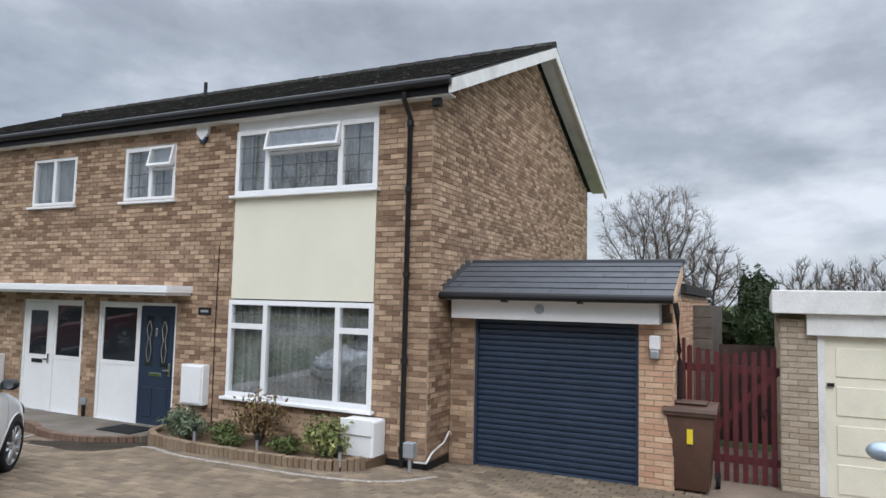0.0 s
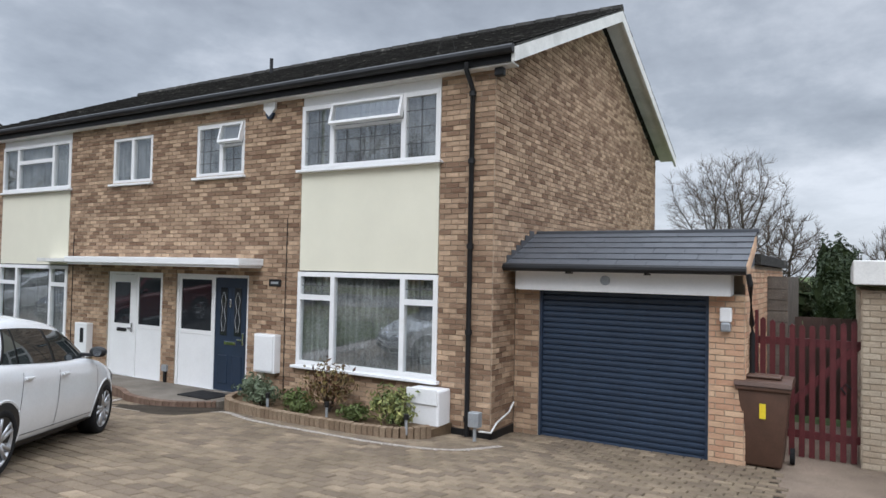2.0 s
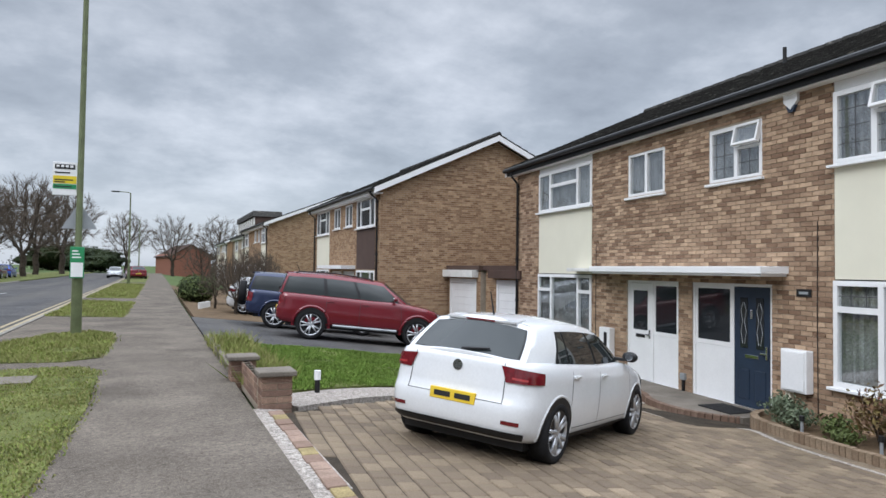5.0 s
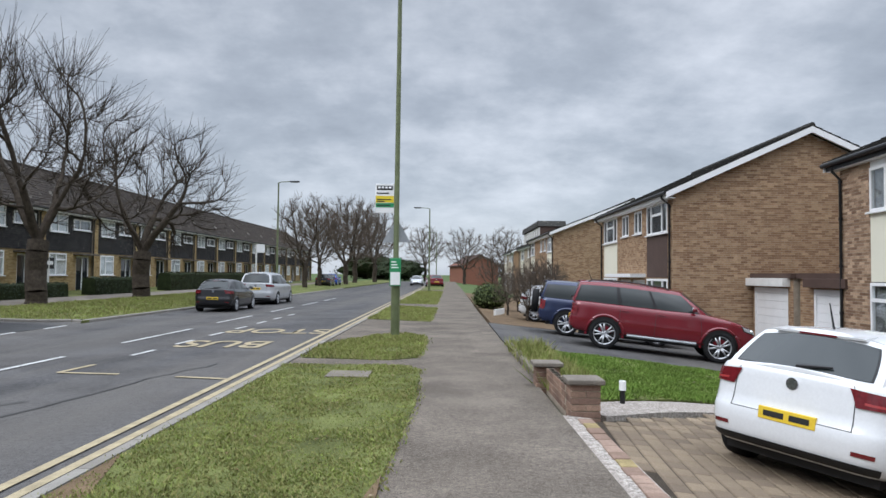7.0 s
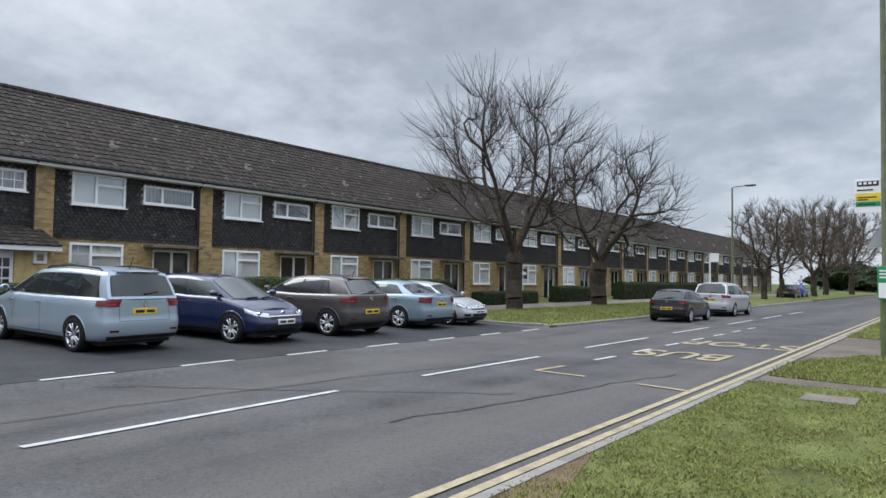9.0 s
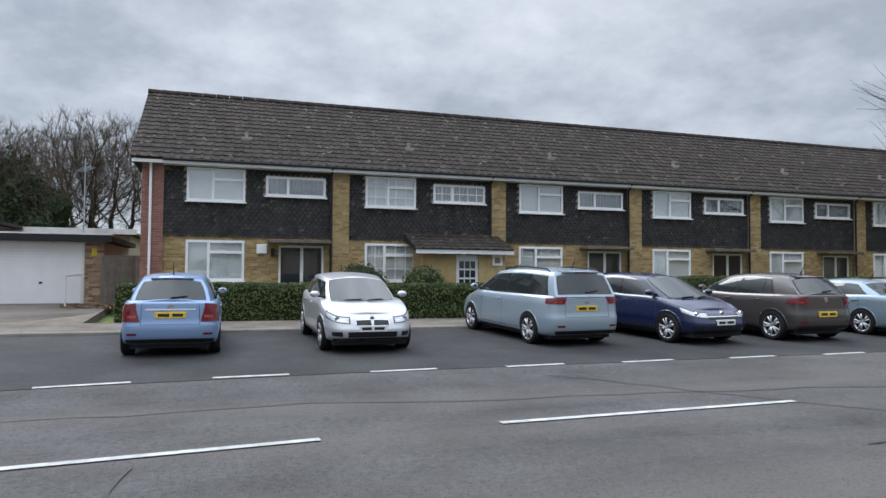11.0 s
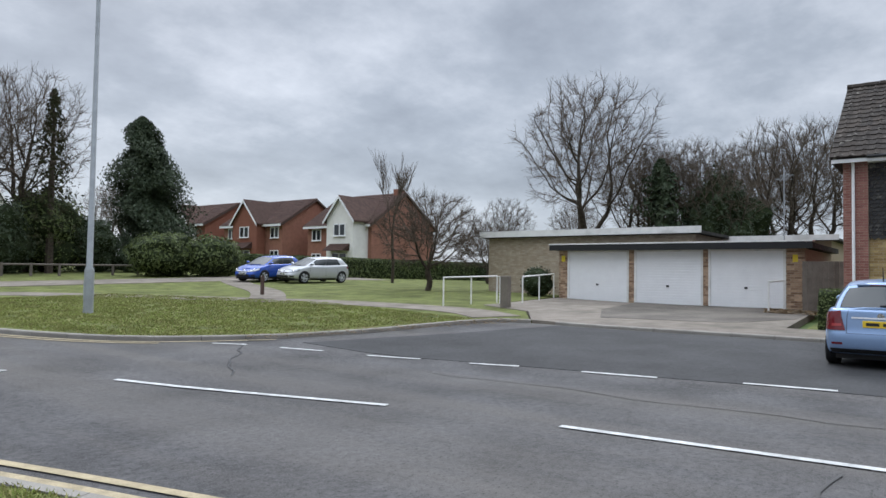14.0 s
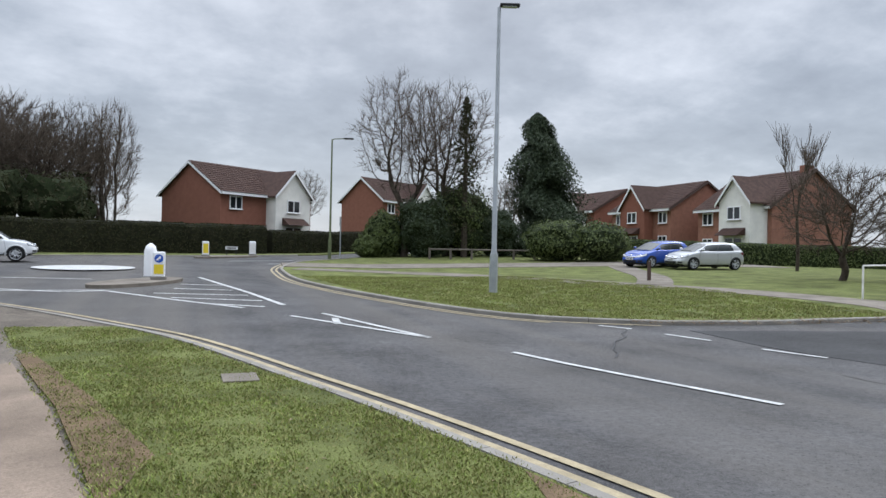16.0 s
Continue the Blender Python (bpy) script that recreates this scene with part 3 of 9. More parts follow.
marking([p for p in shifted(NEAR_KERB, -0.18) if p[1] > -22], 0.05, PAINT_Y, "worn double yellow line beside the kerb", "yellow lines")
marking([p for p in shifted(NEAR_KERB, -0.40) if p[1] > -22], 0.05, PAINT_Y, "worn double yellow line beside the kerb", "yellow lines")
marking([p for p in shifted(GREEN_KERB, 0.18) if p[1] < -11.5], 0.05, PAINT_Y, "worn double yellow line beside the kerb", "yellow lines")
marking([p for p in shifted(GREEN_KERB, 0.40) if p[1] < -12.6], 0.05, PAINT_Y, "worn double yellow line beside the kerb", "yellow lines")
for a, b in (((-6.5, -3.16), (-6.93, 1.0)), ((-7.12, 2.96), (-7.26, 7.08)), ((-7.3, 9.05), (-7.28, 12.9)), ((-7.4, 15.4), (-7.36, 19.4)), ((-7.45, 21.8), (-7.4, 25.4)), ((-7.4, 28), (-7.4, 32)), ((-7.4, 34), (-7.4, 38)), ((-7.4, 40), (-7.4, 44)), ((-4.93, -9.25), (-6.15, -5.26))):
    dash(a, b)
for y in (-0.05, 2.34, 4.68, 6.95, 9.3, 11.6, 13.9, 16.2, 18.5):
    dash((-11.0, y), (-11.05, y + 1.12))
for a, b in (((-10.75, -2.35), (-10.9, -1.15)), ((-10.29, -4.72), (-10.47, -3.53)), ((-9.94, -6.7), (-10.17, -5.82)), ((-9.45, -8.7), (-9.8, -7.7)), ((-8.95, -10.6), (-9.25, -9.7)), ((-8.35, -12.0), (-8.75, -11.4))):
    dash(a, b)
# bus cage and lettering
for a, b in (((-6.25, 10.95), (-5.25, 10.85)), ((-6.25, 10.95), (-6.17, 11.9)), ((-4.28, 10.67), (-3.44, 10.5))):
    dash(a, b, 0.05, material=PAINT_Y, label="worn yellow bus stop marking", group="bus markings")
for y in (13.2, 15.3, 17.4, 19.5, 21.6, 23.7, 25.8):
    dash((-6.15, y), (-6.12, y + 0.95), 0.05)


def lettering(text, x, y, size, stretch, rz):
    cu = bpy.data.curves.new("letters", "FONT")
    cu.body, cu.size, cu.align_x = text, size, "CENTER"
    cu.offset = 0.012
    tmp = new("letters", cu)
    me = bpy.data.meshes.new_from_object(tmp.evaluated_get(bpy.context.evaluated_depsgraph_get()))
    bpy.data.objects.remove(tmp)
    ob = new("road_lettering", me)
    me.transform(Matrix.Rotation(radians(rz), 4, "Z") @ Matrix.Diagonal((1, stretch, 1, 1)))
    me.materials.append(PAINT_Y)
    ob.matrix_world = pose(x, y, level(x, y) + 0.014)
    return tagged(ob, "worn yellow painted words on the road", "road marking", "bus markings")


lettering("BUS", -5.1, 16.1, 1.15, 1.7, 180)
lettering("STOP", -4.75, 19.6, 1.15, 1.7, 180)
# hatching before the junction
dash((-3.01, -14.9), (-4.15, -10.95), 0.06)
dash((-2.25, -14.5), (-4.15, -10.95), 0.06)
for a, b in (((-3.1, -14.0), (-2.95, -13.0)), ((-1.4, -16.2), (0.2, -18.4)), ((0.2, -18.4), (1.9, -21.0)), ((-2.4, -16.8), (-1.9, -20.4)), ((-1.9, -20.4), (-0.65, -27.5)), ((-1.9, -16.4), (-0.6, -17.3)), ((-2.0, -17.9), (0.2, -18.9)), ((-1.8, -19.5), (0.7, -20.3)), ((-1.5, -21.3), (0.2, -22.0)), ((-1.3, -23.3), (0.0, -23.8)),
             ((2.0, -21.3), (4.6, -21.2)), ((3.0, -20.7), (5.6, -22.3)), ((3.0, -20.7), (1.9, -21.2)), ((2.9, -26.1), (6.5, -27)), ((-4.4, -38), (-8, -39.5)), ((-2.5, -40.5), (-6.5, -42.5))):
    dash(a, b, 0.075)
bm = bmesh.new()
bmesh.ops.create_circle(bm, cap_ends=True, segments=32, radius=2.0)
ob = part("mini_roundabout", bm, PAINT_W)
ob.matrix_world = pose(3.9, -32.5, level(3.9, -32.5) + 0.05) @ Matrix.Rotation(radians(-1.2), 4, "X")
tagged(ob, "white painted disc of the mini roundabout", "road marking")
# splitter islands
for nm, cx, cy, rx, ry, rz in (("traffic_island", 1.3, -24.0, 2.3, 0.85, 60), ("traffic_island", -2.7, -45.2, 2.6, 0.7, 40)):
    pts = [(cx + rx * math.cos(t) * math.cos(radians(rz)) - ry * math.sin(t) * math.sin(radians(rz)), cy + rx * math.cos(t) * math.sin(radians(rz)) + ry * math.sin(t) * math.cos(radians(rz))) for t in (k * math.pi / 12 for k in range(24))]
    drape(nm, pts, 0.11, CONCRETE, "low concrete traffic island with kerbed edge", "island", 2.0, 0.2)
# tar cracks
random.seed(4)
for x, y, dx, dy, n in ((-6.4, -0.6, 0.35, 0.05, 10), (-10.1, 5.0, 0.3, 0.25, 16), (-6.3, -8.5, -0.28, -0.3, 14), (-5.3, 6.0, 0.1, 0.5, 14), (-8.6, -6.5, 0.02, 0.55, 34)):
    pts = []
    for i in range(n):
        pts.append((x, y))
        x += dx + random.uniform(-0.12, 0.12)
        y += dy + random.uniform(-0.12, 0.12)
    tagged(part("road_crack", ribbon(pts, 0.014, 0.011), BLACK), "thin dark crack sealed with tar in the road", "crack", "road cracks")


# ---- drive and front plots ----
DRIVE = [(1.45, 7.75), (3.3, 9.05), (6.6, 9.7), (8.0, 10.6), (9.2, 10.8), (9.6, 9), (9.2, 3.5), (10.2, 3.2), (10.2, 0.1), (9.6, -0.1), (5.5, -0.35), (1.45, -0.6)]


def inside(x, y, poly):
    c = False
    for (x0, y0), (x1, y1) in zip(poly, poly[1:] + poly[:1]):
        if (y0 > y) != (y1 > y) and x < (x1 - x0) * (y - y0) / (y1 - y0) + x0:
            c = not c
    return c


drive = drape("driveway", DRIVE, 0.04, SAND, "weathered buff block-paved driveway", "driveway", 2.0, 0.2)
drape("side_drive", [(1.2, -0.55), (5.5, -0.28), (9.6, -0.02), (10.25, 0.22), (13, 0.22), (13, -6), (1.2, -6)], 0.045, SIDE_DRIVE, "stained concrete side drive", "driveway", 2.0, 0.2)
drape("front_lawn", [(1.35, 8.9), (3.1, 9.95), (6.4, 10.6), (7.7, 13.2), (7.4, 14.3), (1.35, 15.3)], 0.07, GRASS, "bright mown front lawn", "lawn", 2.0, 0.15)
drape("neighbour_drive", [(1.2, 15.3), (7.4, 14.3), (9.6, 14.5), (11.5, 18), (11.5, 22.7), (1.2, 22.7)], 0.04, ASPHALT, "grey tarmac drive of the neighbouring house", "driveway", 2.0, 0.2)
drape("neighbour_bed", [(1.3, 22.8), (7.2, 22.8), (7.2, 60), (1.3, 60)], 0.04, EARTH, "overgrown front gardens with bare soil", "garden", 4.0, 0.15)
for nm, pts, hw in (("gravel_strip", [(1.5, 8.35), (3.2, 9.5), (6.6, 10.15), (8.0, 10.95)], 0.32), ("gravel_strip", [(1.34, 7.9), (1.34, 6.6), (1.36, 5.0)], 0.13), ("gravel_strip", [(8.3, 10.1), (7.65, 9.7), (7.3, 8.9), (7.55, 8.15), (8.0, 7.75), (8.0, 7.35), (7.7, 6.6), (7.55, 5.4), (7.5, 4.3), (7.75, 3.5), (8.5, 3.15)], 0.045)):
    c = curve(pts, 5)
    drape(nm, shifted(c, hw) + shifted(c, -hw)[::-1], 0.06, GRAVEL, "strip of white limestone chippings", "gravel", 2.0, 0.1)
drape("edging_strip", [(1.16, 7.9), (1.44, 7.7), (1.44, -0.6), (1.16, -0.6)], 0.058, GRAVEL, "white chippings between footway and drive", "gravel", 2.0, 0.15)
YELLOW_STONE = mat("yellowish_edging_stone", (0.30, 0.24, 0.12), 0.9, 0.25, 6, 70, 0.4, piece=0.5)
PINK_STONE = mat("pinkish_edging_brick", (0.30, 0.215, 0.17), 0.9, 0.2, 6, 70, 0.4, piece=0.7)
edge = thing("drive_edging", 0, 0, 0, 0, "row of worn pinkish edging bricks along the drive mouth", "edging")
y = -0.5
while y < 7.6:
    z = level(1.38, y)
    part("edging_brick", boxes((1.30 + random.uniform(-0.01, 0.01), y, z, 1.445, y + 0.215, z + 0.085 + random.uniform(-0.006, 0.006)), bevel=0.008), PINK_STONE if y > 2.2 and random.random() < 0.85 else YELLOW_STONE, edge)
    if y < 4.4:
        part("edging_stone", boxes((1.15, y, z, 1.24 + random.uniform(0, 0.02), y + 0.215, z + 0.08), bevel=0.01), YELLOW_STONE, edge)
    y += 0.228


# ---- houses ----
def wall_cells(bm, x0, x1, s0, s1, z0, z1, holes, axis="y"):
    """A wall with openings, as blocks round the holes (s0, s1, z0, z1)."""
    ss = sorted({s0, s1, *[min(max(h[i], s0), s1) for h in holes for i in (0, 1)]})
    zs = sorted({z0, z1, *[min(max(h[i], z0), z1) for h in holes for i in (2, 3)]})
    for a, b in zip(ss, ss[1:]):
        for c, d in zip(zs, zs[1:]):
            if not any(h[0] < (a + b) / 2 < h[1] and h[2] < (c + d) / 2 < h[3] for h in holes):
                if axis == "y":
                    box(bm, x0, a, c, x1, b, d)
                else:
                    box(bm, a, x0, c, b, x1, d)
    bmesh.ops.remove_doubles(bm, verts=bm.verts[:], dist=0.0005)
    return bm


def window(parent, y0, y1, z0, z1, panes, x=0.03, lead=(), sill=True, name="window", curtain=None, pane_mat=None, frame_mat=None, open_pane=None):
    """A framed window in the wall plane x, looking to -x. panes: fractions (a, b, c, d) of width and height; lead: indexes with lattice."""
    fm = frame_mat or WHITE
    w, h = y1 - y0, z1 - z0
    win = new(name)
    win.parent = parent
    win.empty_display_size = 0.1
    fr = 0.055
    bm = bmesh.new()
    box(bm, x - 0.035, y0, z0, x + 0.05, y0 + fr, z1), box(bm, x - 0.035, y1 - fr, z0, x + 0.05, y1, z1)
    box(bm, x - 0.034, y0 + fr, z0, x + 0.05, y1 - fr, z0 + fr), box(bm, x - 0.034, y0 + fr, z1 - fr, x + 0.05, y1 - fr, z1)
    part("window_frame", bm, fm, win)
    for i, (a, b, c, d) in enumerate(panes):
        p0, p1, q0, q1 = y0 + fr * 0.6 + (w - 1.2 * fr) * a, y0 + fr * 0.6 + (w - 1.2 * fr) * b, z0 + fr * 0.6 + (h - 1.2 * fr) * c, z0 + fr * 0.6 + (h - 1.2 * fr) * d
        s = 0.042
        dx = -0.012
        bm = bmesh.new()
        box(bm, x - 0.03 + dx, p0, q0, x + 0.04, p0 + s, q1), box(bm, x - 0.03 + dx, p1 - s, q0, x + 0.04, p1, q1)
        box(bm, x - 0.029 + dx, p0 + s, q0, x + 0.04, p1 - s, q0 + s), box(bm, x - 0.029 + dx, p0 + s, q1 - s, x + 0.04, p1 - s, q1)
        sash = part("sash", bm, fm, win)
        g = part("pane", boxes((x - 0.006, p0 + s, q0 + s, x + 0.006, p1 - s, q1 - s)), pane_mat or PANE, win)
        g.visible_shadow = False
        if i in lead:
            bm = bmesh.new()
            nu, nv = max(2, round((p1 - p0) / 0.26)), max(2, round((q1 - q0) / 0.24))
            for k in range(1, nu):
                t = p0 + (p1 - p0) * k / nu
                box(bm, x - 0.012, t - 0.005, q0 + s, x - 0.0065, t + 0.005, q1 - s)
            for k in range(1, nv):
                t = q0 + (q1 - q0) * k / nv
                box(bm, x - 0.011, p0 + s, t - 0.005, x - 0.0062, p1 - s, t + 0.005)
            part("lead_lattice", bm, LEAD, win)
        if open_pane == i:
            for o in (sash, g):
                o.matrix_local = Matrix.Translation((x, 0, q1)) @ Matrix.Rotation(radians(14), 4, "Y") @ Matrix.Translation((-x - 0.03, 0, -q1))
    if sill:
        part("window_sill", boxes((x - 0.12, y0 - 0.05, z0 - 0.045, x + 0.06, y1 + 0.05, z0 - 0.002), bevel=0.008), fm, win)
    if curtain == "net":
        n = int(w / 0.02)
        verts = []
        for k in range(n + 1):
            t = y0 + 0.04 + (w - 0.08) * k / n
            dx = 0.085 + 0.034 * math.sin(t * 55 + 2 * math.sin(t * 7)) + 0.010 * math.sin(t * 131)
            verts += [(x + dx, t, z0 + 0.03), (x + dx, t, z1 - 0.03)]
        raw("net_curtain", verts, [(2 * k, 2 * k + 2, 2 * k + 3, 2 * k + 1) for k in range(n)], NET, win)
    elif curtain == "blind":
        part("blind", boxes((x + 0.05, y0 + 0.04, z0 + h * 0.04, x + 0.055, y1 - 0.04, z1 - 0.04)), BLIND, win)
    return win


THREE = [(0, 0.235, 0, 1), (0.235, 0.765, 0, 0.64), (0.235, 0.765, 0.64, 1), (0.765, 1, 0, 1)]
BIG = [(0, 0.22, 0, 0.74), (0, 0.22, 0.74, 1), (0.22, 0.73, 0, 1), (0.73, 1, 0, 0.74), (0.73, 1, 0.74, 1)]
SIDE = [(0, 0.48, 0, 0.6), (0, 0.48, 0.6, 1), (0.48, 1, 0, 1)]
PAIR = [(0, 0.5, 0, 1), (0.5, 1, 0, 1)]


def tile_rows(name, material, parent, L, x0, z0, x1, z1, cw=0.33, ch=0.30, t=0.022, roll=True, jag=0.006):
    """Overlapping roof tiles on a slope from the eave (x0, z0) to the ridge (x1, z1), along y from 0 to L."""
    verts, faces = [], []
    dx, dz = x1 - x0, z1 - z0
    sl = math.hypot(dx, dz)
    ux, uz = dx / sl, dz / sl
    nx, nz = -uz * math.copysign(1, dx), ux * math.copysign(1, dx)
    rows, cols = max(1, round(sl / ch)), max(1, round(L / cw))
    for r in range(rows):
        for c in range(-1 if r % 2 and not roll else 0, cols):
            a, b = L * c / cols + 0.003, L * (c + 1) / cols - 0.003
            off = (r % 2) * (L / cols / 2) if not roll else 0
            if off:
                a, b = max(a + off, 0.0), min(b + off, L)
                if b - a < 0.05:
                    continue
            s0, s1 = sl * r / rows - 0.03, sl * (r + 1) / rows + 0.01
            h0, h1 = t * 1.9 + random.uniform(-jag, jag), t * 0.7
            k = len(verts)
            prof = [(a, 0), (a + (b - a) * 0.30, 0.03), (a + (b - a) * 0.5, 0.0), (b, 0.004)] if roll else [(a, 0), (b, 0)]
            n = len(prof)
            for s, h in ((s0, h0), (s1, h1)):
                for y, e in prof:
                    verts.append((x0 + ux * s + nx * (h + e), y, z0 + uz * s + nz * (h + e)))
            for y, e in prof:
                verts.append((x0 + ux * s0 + nx * (h0 - t), y, z0 + uz * s0 + nz * (h0 - t)))
            for i in range(n - 1):
                faces.append((k + i, k + i + 1, k + n + i + 1, k + n + i))
                faces.append((k + 2 * n + i, k + 2 * n + i + 1, k + i + 1, k + i))
            faces.append((k, k + n, k + 2 * n)), faces.append((k + n - 1, k + 3 * n - 1, k + 2 * n - 1))
    verts = [(x, min(max(y, 0.0), L), z) for x, y, z in verts]
    return tagged(raw(name, verts, faces, material, parent), kind="stuff")


def gable_roof(parent, L, xf, xb, ze, zr, tile_mat, o=0.3, cw=0.33, ch=0.3, roll=True, verge=True, fascia_mat=None, trim=None):
    """Roof over y from -o to L+o, front eave at xf, back eave at xb, eave height ze, ridge height zr."""
    xm = (xf + xb) / 2
    body = prism([(xf, ze), (xm, zr), (xb, ze), (xb, ze - 0.08), (xm, zr - 0.1), (xf, ze - 0.08)], "y", -o, L + o)
    roof = part("roof", body, tile_mat, parent)
    for nm, a, b in (("roof_tiles", (xf - 0.05, ze - 0.02), (xm, zr)), ("rear_roof_tiles", (xb + 0.05, ze - 0.02), (xm, zr))):
        ob = tile_rows(nm, tile_mat, parent, L + 2 * o, a[0], a[1], b[0], b[1], cw, ch, roll=roll)
        ob.location.y = -o
    bm = bmesh.new()
    n = int((L + 2 * o) / 0.45)
    for k in range(n):
        y = -o + (L + 2 * o) * k / n
        tube(bm, [(xm, y, zr + 0.0), (xm, y + 0.44, zr + 0.012)], 0.11, 8)
    part("ridge_tiles", bm, tile_mat, parent)
    fm = trim or WHITE
    if verge:
        for y0 in (-o, L + o - 0.03):
            part("bargeboard", prism([(xf - 0.06, ze - 0.06), (xm, zr - 0.03), (xb + 0.06, ze - 0.06), (xb + 0.06, ze - 0.26), (xm, zr - 0.24), (xf - 0.06, ze - 0.26)], "y", y0 - 0.012, y0 + 0.042), fm, parent)
            part("verge_soffit", prism([(xf, ze - 0.1), (xm, zr - 0.12), (xb, ze - 0.1), (xb, ze - 0.13), (xm, zr - 0.15), (xf, ze - 0.13)], "y", (y0 + 0.04) if y0 < 0 else L, (0.0) if y0 < 0 else y0), WHITE_OLD, parent)
    part("fascia", boxes((xf - 0.02, -o + 0.05, ze - 0.24, xf + 0.01, L + o - 0.05, ze - 0.05)), fascia_mat or fm, parent)
    part("soffit", boxes((xf, -o + 0.05, ze - 0.26, max(0.02, xf + 0.1), L + o - 0.05, ze - 0.235)), fm, parent)
    bm = bmesh.new()
    tube(bm, [(xf - 0.09, -o, ze - 0.085), (xf - 0.09, L + o, ze - 0.085)], 0.065, 10)
    part("gutter", bm, BLACK, parent)
    return roof


def downpipe(parent, y, z0, z1, x=-0.07, xg=None, material=None):
    bm = bmesh.new()
    xg = x if xg is None else xg
    tube(bm, [(xg, y, z1 + 0.22), (xg, y, z1 + 0.12), (x, y, z1 - 0.1), (x, y, z0)], 0.036, 10)
    for z in (z0 + 0.3, z0 + 1.5, z0 + 2.7, z0 + 3.9, z1 - 0.2):
        if z < z1:
            tube(bm, [(x, y, z), (x, y, z + 0.07)], 0.05, 10)
    return smooth(part("downpipe", bm, material or BLACK, parent), 50)


Z0 = -1.0      # foot of the house walls
house = thing("house", 8.902, 3.47, 0, -4.4, "semi-detached buff brick house with cream panels and white windows", "house")
HL, HD, EZ, RZ = 14.42, 9.1, 4.60, 6.72
BAYS = [(0.88, 3.56), (10.2, 12.98)]
HOLES = [(0.88, 3.56, -0.02, 4.46), (4.92, 6.18, 3.2, 4.17), (7.46, 8.73, 3.2, 4.15), (10.2, 12.98, -0.02, 4.46), (4.72, 6.64, -0.7, 1.45), (7.03, 8.75, -0.7, 1.45)]


